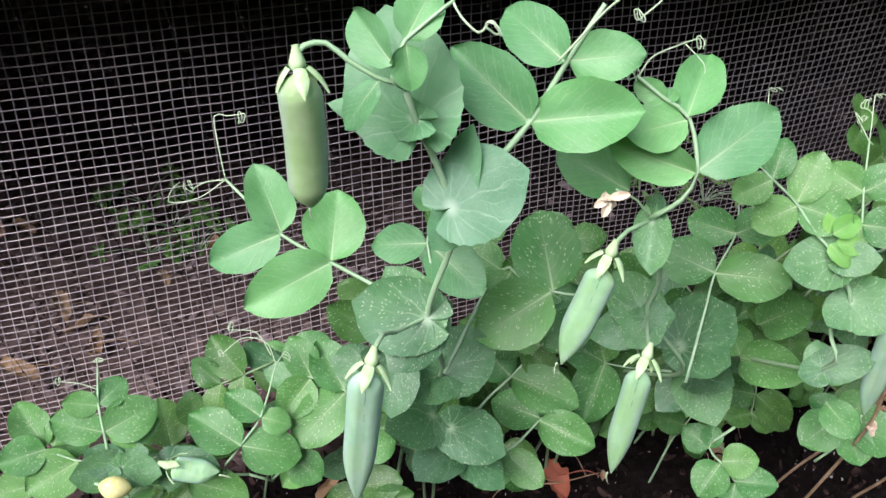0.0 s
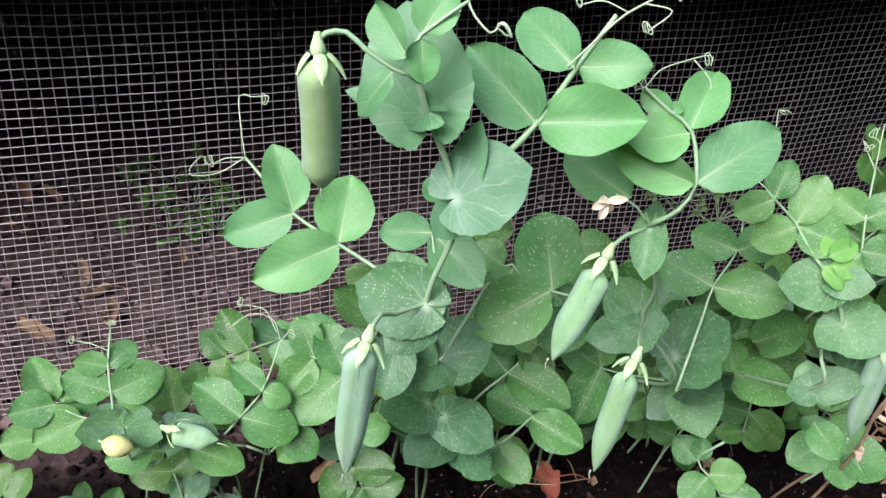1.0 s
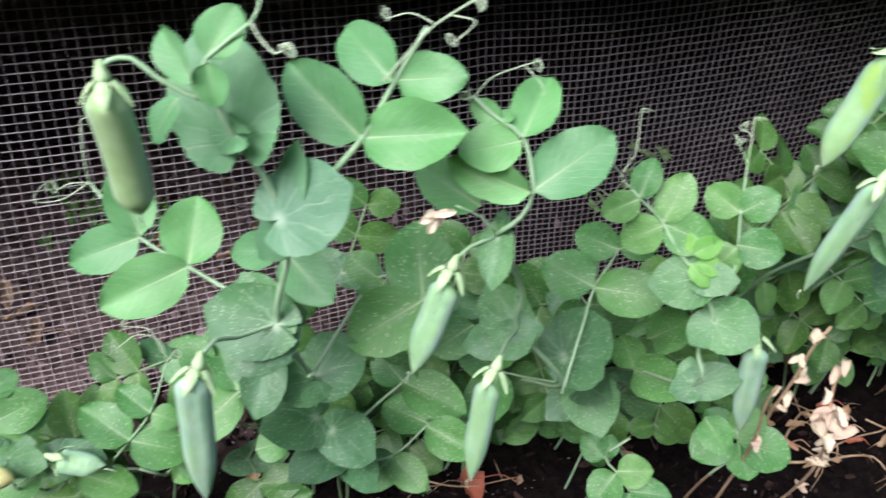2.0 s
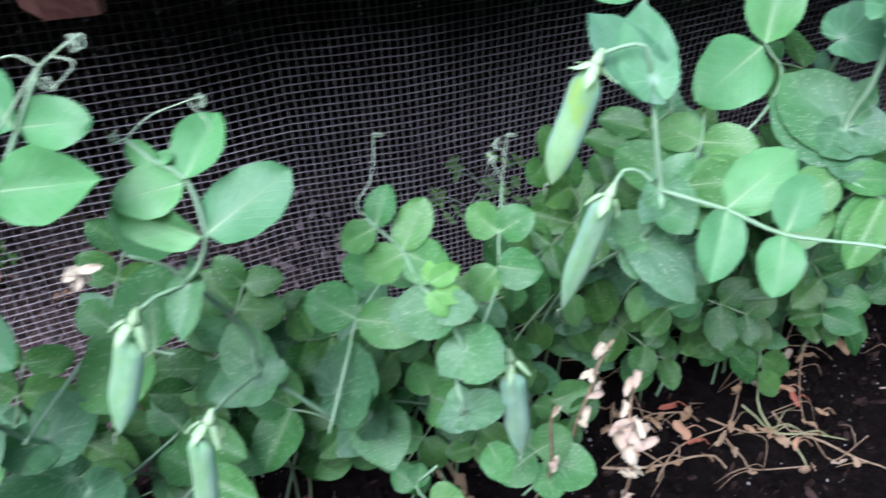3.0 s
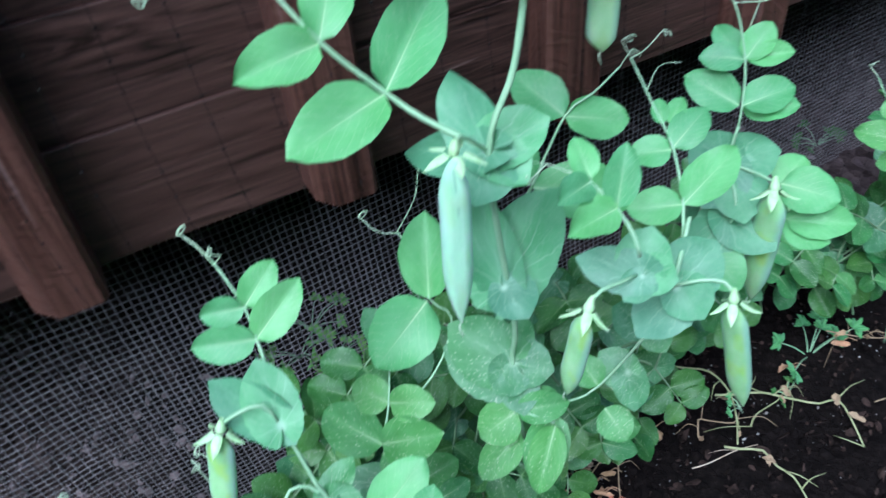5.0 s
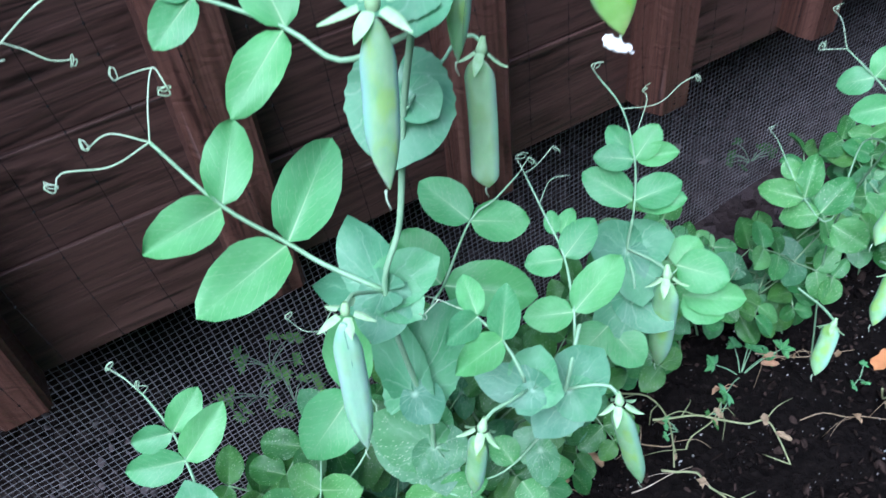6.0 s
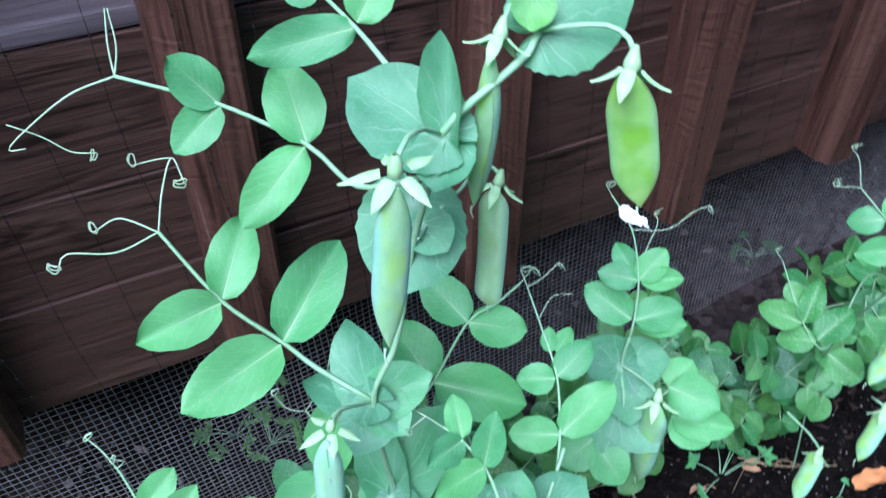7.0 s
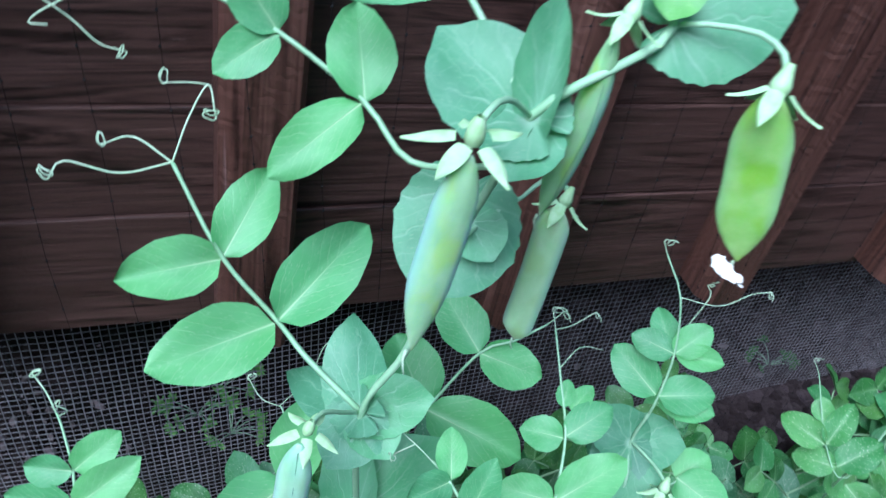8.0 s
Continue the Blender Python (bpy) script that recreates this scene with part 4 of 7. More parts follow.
pod(v, [(0.1277, 0.3023, 0.3684), (0.1221, 0.2978, 0.371), (0.1145, 0.2865, 0.3802), (0.1098, 0.2764, 0.3922), (0.106, 0.265, 0.3959)], (0.1033, 0.2585, 0.3933), (0.0871, 0.2557, 0.3086), (0.1, -0.6, 0.79), 0.0134, "seam")
stipule(v, (0.1332, 0.3235, 0.2985), (0.1124, 0.3168, 0.2984), (0.12, -0.56, 0.82), 0.0245)
stipule(v, (0.1332, 0.3235, 0.2985), (0.1619, 0.3299, 0.3073), (-0.1, -0.47, 0.88), 0.0333)
stipule(v, (0.1332, 0.3233, 0.2983), (0.1321, 0.3055, 0.2975), (-0.02, -0.54, 0.84), 0.0167)
stipule(v, (0.1254, 0.3341, 0.2464), (0.0996, 0.3105, 0.2728), (0.09, -0.42, 0.9), 0.0309)
stipule(v, (0.1344, 0.3252, 0.2451), (0.1576, 0.2954, 0.2639), (0, -0.52, 0.85), 0.0299)
stipule(v, (0.1349, 0.3272, 0.2273), (0.1119, 0.2956, 0.2462), (-0.03, -0.41, 0.91), 0.0283)
stipule(v, (0.1362, 0.328, 0.2211), (0.1561, 0.2893, 0.242), (-0.06, -0.45, 0.89), 0.0228)
stipule(v, (0.1107, 0.3232, 0.314), (0.1044, 0.3015, 0.2979), (0.1, -0.62, 0.78), 0.0214)
a = leaf(v, (0.1328, 0.3101, 0.3166), (0.1666, 0.3602, 0.3285), (0.1767, 0.3532, 0.3301), (0.1913, 0.3415, 0.3292), (0.2012, 0.3338, 0.3335), r=0.0011)
leaflet(a, (0.1913, 0.3415, 0.3292), (0.1904, 0.3781, 0.3526), (-0.13, -0.55, 0.82), 0.0333)
leaflet(a, (0.1903, 0.3415, 0.3292), (0.1507, 0.3295, 0.3147), (-0.07, -0.58, 0.81), 0.0324)
leaflet(a, (0.173, 0.3562, 0.3317), (0.1591, 0.3434, 0.3202), (-0.1, -0.59, 0.8), 0.0167)
leaflet(a, (0.1684, 0.3601, 0.3295), (0.1536, 0.3721, 0.3359), (-0.05, -0.61, 0.79), 0.0176)
a = leaf(v, (0.1337, 0.3151, 0.2433), (0.1579, 0.3564, 0.22), (0.1755, 0.3672, 0.2261), (0.1984, 0.378, 0.2444), r=0.0012)
leaflet(a, (0.1754, 0.3644, 0.2299), (0.2111, 0.341, 0.2274), (-0.09, -0.33, 0.94), 0.0269)
leaflet(a, (0.1755, 0.3672, 0.2261), (0.1597, 0.3849, 0.2385), (0.03, -0.63, 0.78), 0.0241)
leaflet(a, (0.1947, 0.3753, 0.2425), (0.224, 0.382, 0.2565), (-0.2, -0.59, 0.78), 0.0231)
leaflet(a, (0.1947, 0.3753, 0.2425), (0.179, 0.3843, 0.246), (-0.02, -0.54, 0.84), 0.0167)
a = leaf(v, (0.1331, 0.3131, 0.2286), (0.1643, 0.3279, 0.2065), (0.1891, 0.3396, 0.2201), r=0.0012)
leaflet(a, (0.1873, 0.3387, 0.2192), (0.2156, 0.3185, 0.2161), (-0.18, -0.49, 0.86), 0.0240)
leaflet(a, (0.1883, 0.3415, 0.2173), (0.1616, 0.3563, 0.2211), (-0.03, -0.39, 0.92), 0.0240)
leaflet(a, (0.1671, 0.3288, 0.2075), (0.1448, 0.3125, 0.2007), (0.01, -0.39, 0.92), 0.0231)
leaflet(a, (0.1652, 0.3279, 0.2066), (0.1835, 0.3069, 0.2006), (-0.03, -0.38, 0.92), 0.0194)

v = pea_plant("bushy pea plant with flat pods and a withered flower", (0.2, 0.395, 0))
stem(v, (0.2, 0.43, 0), (0.2656, 0.3367, 0.2521), (0.2378, 0.331, 0.3135), (0.2388, 0.3289, 0.3416), (0.2296, 0.3218, 0.3769), (0.224, 0.3182, 0.3939), r=0.0019)
a = leaf(v, (0.2234, 0.3169, 0.3957), (0.2323, 0.3103, 0.4104), (0.2371, 0.3126, 0.4222), (0.2346, 0.323, 0.4401), (0.2248, 0.3266, 0.4478), (0.2162, 0.3335, 0.454), r=0.0012)
leaflet(a, (0.2371, 0.3126, 0.4222), (0.271, 0.3248, 0.4377), (-0.32, -0.64, 0.7), 0.0253)
leaflet(a, (0.236, 0.3116, 0.4224), (0.204, 0.3235, 0.4325), (-0.27, -0.88, 0.39), 0.0169)
leaflet(a, (0.2335, 0.3227, 0.4403), (0.2479, 0.3443, 0.4538), (-0.28, -0.76, 0.58), 0.0180)
leaflet(a, (0.2334, 0.3225, 0.4396), (0.2084, 0.3173, 0.4399), (-0.27, -0.6, 0.75), 0.0190)
leaflet(a, (0.2258, 0.3266, 0.4468), (0.2149, 0.3336, 0.4519), (-0.29, -0.78, 0.55), 0.0095)
leaflet(a, (0.2257, 0.3256, 0.4469), (0.2307, 0.3306, 0.4489), (-0.26, -0.69, 0.68), 0.0057)
tendril(a, (0.2162, 0.3335, 0.454), (0.2244, 0.3424, 0.4563), (0.2363, 0.3466, 0.4576), (0.2425, 0.3481, 0.4582), curl=1)
tendril(a, (0.2384, 0.3468, 0.4574), (0.2443, 0.3407, 0.4518), (0.244, 0.3373, 0.4493))
tendril(a, (0.2173, 0.3348, 0.4538), (0.2129, 0.3327, 0.4538), curl=1)
leaflet(a, (0.219, 0.3323, 0.3982), (0.1924, 0.3553, 0.4067), (-0.17, -0.67, 0.72), 0.0216)
a = leaf(v, (0.224, 0.3182, 0.3939), (0.2173, 0.3178, 0.4057), (0.2067, 0.3154, 0.4154), r=0.0007)
withered_flower(v, (0.1970, 0.295, 0.4300))
stipule(v, (0.224, 0.3163, 0.3949), (0.2202, 0.2986, 0.3802), (-0.32, -0.59, 0.74), 0.0151)
stipule(v, (0.225, 0.3173, 0.394), (0.229, 0.3221, 0.4045), (-0.74, -0.47, 0.48), 0.0104)
pod(v, [(0.224, 0.3173, 0.3939), (0.2122, 0.3111, 0.3959), (0.2047, 0.3041, 0.3951)], (0.2009, 0.2999, 0.3863), (0.1815, 0.2909, 0.3404), (-0.21, -0.66, 0.72), 0.0132, "green")
pod(v, [(0.2378, 0.331, 0.3135), (0.2283, 0.3087, 0.3311), (0.2213, 0.2889, 0.3442)], (0.2162, 0.2812, 0.3401), (0.2048, 0.2712, 0.2746), (-0.23, -0.55, 0.8), 0.0118, "green")
stipule(v, (0.2378, 0.331, 0.3135), (0.2249, 0.3537, 0.326), (-0.25, -0.53, 0.81), 0.0255)
stipule(v, (0.2378, 0.331, 0.3135), (0.2085, 0.3283, 0.3065), (-0.2, -0.48, 0.85), 0.0235)
stipule(v, (0.2368, 0.329, 0.3145), (0.2504, 0.3277, 0.3159), (-0.12, -0.61, 0.79), 0.0157)
stipule(v, (0.2378, 0.33, 0.3135), (0.2252, 0.3199, 0.3041), (-0.23, -0.5, 0.84), 0.0196)
stipule(v, (0.2693, 0.3496, 0.26), (0.2948, 0.3466, 0.2925), (-0.23, -0.47, 0.85), 0.0406)
stipule(v, (0.2694, 0.3481, 0.2599), (0.2872, 0.3215, 0.2727), (-0.19, -0.52, 0.83), 0.0296)
stipule(v, (0.2848, 0.3567, 0.2242), (0.2647, 0.3486, 0.2), (-0.16, -0.45, 0.88), 0.0278)
stipule(v, (0.2851, 0.3545, 0.2241), (0.2937, 0.3332, 0.2005), (-0.21, -0.34, 0.91), 0.0355)
stipule(v, (0.285, 0.3559, 0.2234), (0.2957, 0.3218, 0.2512), (-0.29, -0.44, 0.85), 0.0262)
a = leaf(v, (0.2642, 0.3431, 0.2454), (0.2487, 0.3702, 0.2164), (0.2355, 0.3743, 0.2185), r=0.0009)
leaflet(a, (0.238, 0.3784, 0.2126), (0.2172, 0.3471, 0.197), (-0.2, -0.46, 0.86), 0.0289)
leaflet(a, (0.238, 0.3784, 0.2126), (0.212, 0.3858, 0.2327), (-0.05, -0.53, 0.85), 0.0245)
leaflet(a, (0.238, 0.3786, 0.2128), (0.2316, 0.3952, 0.2401), (-0.21, -0.59, 0.78), 0.0234)
leaflet(a, (0.2198, 0.3704, 0.2713), (0.1934, 0.3568, 0.2662), (-0.2, -0.51, 0.84), 0.0235)

v = pea_plant("pea plant with pale new growth and hanging pods", (0.3, 0.41, 0))
stem(v, (0.3, 0.44, 0), (0.3313, 0.3138, 0.2731), (0.3303, 0.3191, 0.2997), (0.3343, 0.3195, 0.3201), (0.3262, 0.3285, 0.3424), (0.3296, 0.3386, 0.3567), r=0.0017)
a = leaf(v, (0.2627, 0.323, 0.263), (0.2792, 0.3514, 0.2918), (0.2858, 0.3628, 0.3034), (0.3032, 0.3822, 0.3114), (0.3102, 0.3993, 0.3179), r=0.0009)
leaflet(a, (0.2858, 0.3628, 0.3034), (0.2614, 0.3841, 0.3063), (-0.25, -0.51, 0.82), 0.0266)
leaflet(a, (0.2858, 0.3628, 0.3034), (0.3213, 0.3475, 0.3061), (-0.33, -0.55, 0.77), 0.0257)
leaflet(a, (0.3032, 0.3822, 0.3114), (0.2817, 0.3995, 0.3108), (-0.44, -0.6, 0.67), 0.0210)
leaflet(a, (0.3032, 0.3822, 0.3114), (0.3259, 0.3845, 0.3185), (-0.29, -0.57, 0.77), 0.0210)
a = leaf(v, (0.3262, 0.3285, 0.3424), (0.3164, 0.3391, 0.3514), (0.3122, 0.3536, 0.3578), (0.3006, 0.3631, 0.3682), (0.2979, 0.3664, 0.3706), r=0.0009)
leaflet(a, (0.3122, 0.3536, 0.3578), (0.3261, 0.3667, 0.3775), (-0.39, -0.62, 0.68), 0.0184)
leaflet(a, (0.3122, 0.3525, 0.3569), (0.2925, 0.3538, 0.3454), (-0.39, -0.59, 0.71), 0.0193)
leaflet(a, (0.3015, 0.362, 0.3674), (0.3095, 0.3733, 0.3834), (-0.4, -0.66, 0.64), 0.0146)
leaflet(a, (0.3015, 0.362, 0.3674), (0.2835, 0.3624, 0.3579), (-0.33, -0.69, 0.64), 0.0155)
leaflet(a, (0.3141, 0.3533, 0.3561), (0.3314, 0.3347, 0.3578), (-0.46, -0.47, 0.75), 0.0212)
tendril(a, (0.2979, 0.3664, 0.3706), (0.2943, 0.3728, 0.3739), (0.3031, 0.3824, 0.3808), (0.3073, 0.396, 0.3951), curl=1)
a = leaf(v, (0.3412, 0.3264, 0.3116), (0.3601, 0.3584, 0.3178), (0.3655, 0.3779, 0.3359), (0.3712, 0.3955, 0.3552), r=0.0009)
leaflet(a, (0.3655, 0.3779, 0.3359), (0.3523, 0.3966, 0.3401), (-0.53, -0.55, 0.64), 0.0193)
leaflet(a, (0.3655, 0.3779, 0.3359), (0.3826, 0.3759, 0.3491), (-0.53, -0.54, 0.65), 0.0193)
leaflet(a, (0.3618, 0.3643, 0.3235), (0.3463, 0.3604, 0.3088), (-0.51, -0.53, 0.68), 0.0193)
leaflet(a, (0.3618, 0.3653, 0.3244), (0.3819, 0.3533, 0.3281), (-0.42, -0.58, 0.7), 0.0212)
tendril(a, (0.3712, 0.3955, 0.3552), (0.3742, 0.4053, 0.3658), (0.3704, 0.4083, 0.3676), curl=1)
tendril(a, (0.3712, 0.3955, 0.3552), (0.3772, 0.4121, 0.3716), curl=1)
tendril(a, (0.3712, 0.3955, 0.3552), (0.3656, 0.4074, 0.3665), (0.3684, 0.4044, 0.3637), curl=1)
stipule(v, (0.3262, 0.3285, 0.3424), (0.3033, 0.3348, 0.335), (-0.35, -0.61, 0.71), 0.0269)
stipule(v, (0.3252, 0.3266, 0.3434), (0.3413, 0.3204, 0.3471), (-0.4, -0.51, 0.77), 0.0173)
stipule(v, (0.327, 0.3295, 0.3454), (0.3305, 0.3387, 0.3596), (-0.45, -0.67, 0.59), 0.0115, 0.15)
leaflet(a, (0.321, 0.3359, 0.3527), (0.3278, 0.3447, 0.3593), (-0.1, -0.53, 0.84), 0.0087, 0.5)
leaflet(a, (0.3219, 0.334, 0.3537), (0.3363, 0.3375, 0.3588), (-0.1, -0.6, 0.8), 0.0106, 0.6)
leaflet(a, (0.3229, 0.3309, 0.351), (0.3369, 0.3273, 0.3482), (0.04, -0.6, 0.8), 0.0096, 0.6)
leaflet(a, (0.32, 0.331, 0.3509), (0.3274, 0.3207, 0.3442), (-0.08, -0.6, 0.79), 0.0087, 0.4)
stipule(v, (0.3343, 0.3195, 0.3201), (0.3216, 0.3129, 0.3113), (-0.3, -0.52, 0.8), 0.0192)
stipule(v, (0.3343, 0.3195, 0.3201), (0.3519, 0.3026, 0.3197), (-0.45, -0.49, 0.74), 0.0279)
stipule(v, (0.3323, 0.3138, 0.2731), (0.319, 0.314, 0.2695), (-0.3, -0.4, 0.87), 0.0164)
stipule(v, (0.3323, 0.3138, 0.2731), (0.3561, 0.3104, 0.282), (-0.35, -0.44, 0.83), 0.0202)
stipule(v, (0.3323, 0.3138, 0.2731), (0.3324, 0.3273, 0.2806), (-0.33, -0.46, 0.82), 0.0164)
leaflet(a, (0.3226, 0.3712, 0.2105), (0.3418, 0.3362, 0.2335), (-0.27, -0.48, 0.84), 0.0280)
leaflet(a, (0.3299, 0.3737, 0.2377), (0.343, 0.3541, 0.2782), (-0.34, -0.42, 0.84), 0.0266)
leaflet(a, (0.3234, 0.3717, 0.211), (0.3163, 0.3841, 0.2312), (-0.29, -0.48, 0.83), 0.0205)
leaflet(a, (0.3475, 0.3184, 0.232), (0.353, 0.2945, 0.2316), (-0.45, -0.35, 0.82), 0.0185)
pod(v, [(0.3445, 0.3258, 0.3153), (0.3524, 0.3236, 0.3155), (0.3564, 0.3167, 0.3128)], (0.3565, 0.3098, 0.3051), (0.3626, 0.3067, 0.2328), (-0.16, -0.58, 0.8), 0.0131, "seam")

v = pea_plant("low pea plant near the bare soil", (0.33, 0.37, 0))
stem(v, (0.3, 0.4, 0), (0.3301, 0.348, 0.1195), (0.316, 0.3443, 0.1295), r=0.0013)
a = leaf(v, (0.3217, 0.3499, 0.1624), (0.3068, 0.3477, 0.1453), (0.3138, 0.3385, 0.1376), (0.3238, 0.3252, 0.1249), r=0.001)
leaflet(a, (0.3128, 0.3385, 0.1375), (0.2938, 0.3235, 0.1266), (-0.3, -0.29, 0.91), 0.0240)
leaflet(a, (0.3138, 0.3395, 0.1385), (0.3357, 0.3334, 0.1449), (-0.35, -0.42, 0.84), 0.0220)
leaflet(a, (0.3208, 0.3293, 0.1288), (0.3447, 0.3192, 0.1362), (-0.36, -0.28, 0.89), 0.0200)
leaflet(a, (0.3208, 0.3282, 0.1278), (0.3118, 0.3122, 0.12), (-0.15, -0.36, 0.92), 0.0180)
leaflet(a, (0.3068, 0.3467, 0.1453), (0.2929, 0.3619, 0.1509), (-0.24, -0.55, 0.8), 0.0190)
leaflet(a, (0.3068, 0.3467, 0.1453), (0.3128, 0.3588, 0.1542), (-0.27, -0.52, 0.81), 0.0140)
a = leaf(v, (0.3758, 0.3329, 0.1343), (0.3886, 0.3342, 0.1574), (0.3945, 0.3515, 0.1771), r=0.001)
leaflet(a, (0.3835, 0.3405, 0.1732), (0.4085, 0.3454, 0.1814), (-0.16, -0.52, 0.84), 0.0240)
leaflet(a, (0.3835, 0.3405, 0.1732), (0.3575, 0.3306, 0.1642), (-0.18, -0.39, 0.9), 0.0260)
leaflet(a, (0.3895, 0.3354, 0.1694), (0.4184, 0.3201, 0.169), (-0.13, -0.34, 0.93), 0.0290)
leaflet(a, (0.3885, 0.3354, 0.1694), (0.3904, 0.3132, 0.1588), (-0.22, -0.47, 0.86), 0.0220)
leaflet(a, (0.3845, 0.3415, 0.1722), (0.3726, 0.3567, 0.1778), (-0.08, -0.43, 0.9), 0.0180)

v = pea_plant("young pea plant with a pale yellow flower", (-0.11, 0.345, 0))
stem(v, (-0.11, 0.345, 0), (-0.049, 0.3229, 0.2211), (-0.0522, 0.3351, 0.2389), (-0.0534, 0.3352, 0.2469), r=0.0013)
a = leaf(v, (-0.0534, 0.3352, 0.2469), (-0.0545, 0.3442, 0.2558), (-0.0556, 0.3553, 0.2667), (-0.0538, 0.3694, 0.2807), r=0.0009)
leaflet(a, (-0.0545, 0.3442, 0.2558), (-0.0798, 0.3477, 0.2682), (0.37, -0.48, 0.8), 0.0190)
leaflet(a, (-0.0545, 0.3442, 0.2558), (-0.0273, 0.3589, 0.2564), (0.32, -0.6, 0.73), 0.0240)
leaflet(a, (-0.0556, 0.3553, 0.2657), (-0.0728, 0.3546, 0.2733), (0.35, -0.58, 0.73), 0.0140)
leaflet(a, (-0.0556, 0.3553, 0.2667), (-0.0425, 0.3692, 0.2689), (0.33, -0.45, 0.83), 0.0160)
leaflet(a, (-0.0554, 0.3462, 0.2528), (-0.0282, 0.3538, 0.2464), (0.36, -0.49, 0.8), 0.0220)
tendril(a, (-0.0538, 0.3694, 0.2807), (-0.0538, 0.3724, 0.2836), curl=1)
tendril(a, (-0.0557, 0.3614, 0.2727), (-0.0647, 0.3645, 0.2754), (-0.0747, 0.3667, 0.2762), curl=1)
a = leaf(v, (-0.0541, 0.3371, 0.2349), (-0.0771, 0.3414, 0.2373), (-0.0922, 0.3477, 0.2419), r=0.0008)
leaflet(a, (-0.0922, 0.3477, 0.2419), (-0.1144, 0.338, 0.2474), (0.41, -0.45, 0.79), 0.0210)
leaflet(a, (-0.0941, 0.3497, 0.2398), (-0.1063, 0.369, 0.2604), (0.33, -0.6, 0.73), 0.0200)
leaflet(a, (-0.0891, 0.3496, 0.241), (-0.083, 0.3706, 0.248), (0.39, -0.42, 0.82), 0.0150)
leaflet(a, (-0.077, 0.3434, 0.2323), (-0.1013, 0.3267, 0.2348), (0.37, -0.39, 0.84), 0.0270)
leaflet(a, (-0.092, 0.3516, 0.2379), (-0.0728, 0.3563, 0.2313), (0.41, -0.38, 0.83), 0.0170)
stipule(v, (-0.0504, 0.3311, 0.243), (-0.0342, 0.3389, 0.2413), (0.31, -0.43, 0.84), 0.0210)
stipule(v, (-0.0504, 0.3311, 0.243), (-0.0655, 0.3374, 0.2506), (0.31, -0.42, 0.85), 0.0180)
stipule(v, (-0.0504, 0.3311, 0.242), (-0.0717, 0.3214, 0.2496), (0.5, -0.45, 0.74), 0.0210)
stipule(v, (-0.0474, 0.329, 0.2411), (-0.0282, 0.3277, 0.2326), (0.35, -0.45, 0.82), 0.0190)
yellow_flower(v, (-0.0556, 0.3192, 0.244))
a = leaf(v, (-0.049, 0.3229, 0.2211), (-0.041, 0.3268, 0.2253), (-0.026, 0.3387, 0.2305), r=0.0008)
stipule(v, (-0.0259, 0.3377, 0.2275), (0.0011, 0.3332, 0.2222), (0.19, -0.26, 0.95), 0.0200)
stipule(v, (-0.0269, 0.3377, 0.2255), (-0.0278, 0.3256, 0.2166), (0.28, -0.58, 0.76), 0.0170)
leaflet(a, (-0.0188, 0.3315, 0.2168), (0.0136, 0.3249, 0.2006), (0.34, -0.47, 0.81), 0.0210)
leaflet(a, (-0.0387, 0.3317, 0.2153), (-0.0649, 0.3231, 0.2187), (0.27, -0.4, 0.88), 0.0220)
leaflet(a, (-0.1067, 0.3397, 0.2196), (-0.1269, 0.333, 0.2242), (0.37, -0.39, 0.84), 0.0210)

v = pea_plant("young pea plant with fine tendrils", (-0.03, 0.37, 0))
stem(v, (-0.03, 0.37, 0), (0.0231, 0.3417, 0.1867), (0.0145, 0.335, 0.2085), r=0.0013)
a = leaf(v, (0.0145, 0.335, 0.2085), (0.0013, 0.3342, 0.2162), (0.0151, 0.3431, 0.2295), (0.028, 0.353, 0.2407), (0.0398, 0.372, 0.2609), r=0.0009)
leaflet(a, (0.0141, 0.3421, 0.2285), (-0.0131, 0.3576, 0.2447), (0.27, -0.47, 0.84), 0.0240)
leaflet(a, (0.0141, 0.3421, 0.2285), (0.0473, 0.3366, 0.2183), (0.23, -0.48, 0.85), 0.0260)
leaflet(a, (0.028, 0.352, 0.2397), (0.0089, 0.3643, 0.2512), (0.22, -0.48, 0.85), 0.0170)
leaflet(a, (0.028, 0.352, 0.2397), (0.0441, 0.3477, 0.2341), (0.24, -0.43, 0.87), 0.0150)
tendril(a, (0.0398, 0.372, 0.2609), (0.0348, 0.3841, 0.2667), (0.0218, 0.3883, 0.2683), (0.0089, 0.3844, 0.262), curl=1)
tendril(a, (0.0377, 0.376, 0.2648), (0.0298, 0.3892, 0.2705), (0.0158, 0.3924, 0.2722), curl=1)
tendril(a, (0.0398, 0.372, 0.2609), (0.0447, 0.3759, 0.265), curl=1)
pod(v, [(-0.0429, 0.3319, 0.2222), (-0.0341, 0.3328, 0.2314), (-0.0262, 0.3317, 0.2366)], (-0.0213, 0.3287, 0.2367), (0.0029, 0.3253, 0.2283), (0.33, -0.51, 0.8), 0.0137, "green")
a = leaf(v, (0.0231, 0.3417, 0.1867), (0.0705, 0.3623, 0.2247), (0.0754, 0.3683, 0.2317), (0.0564, 0.3766, 0.2382), (0.0464, 0.3798, 0.241), r=0.0009)
leaflet(a, (0.0564, 0.3766, 0.2382), (0.0462, 0.3959, 0.2558), (0.23, -0.61, 0.76), 0.0200)
leaflet(a, (0.0754, 0.3683, 0.2317), (0.0614, 0.3966, 0.2492), (0.15, -0.5, 0.85), 0.0250)
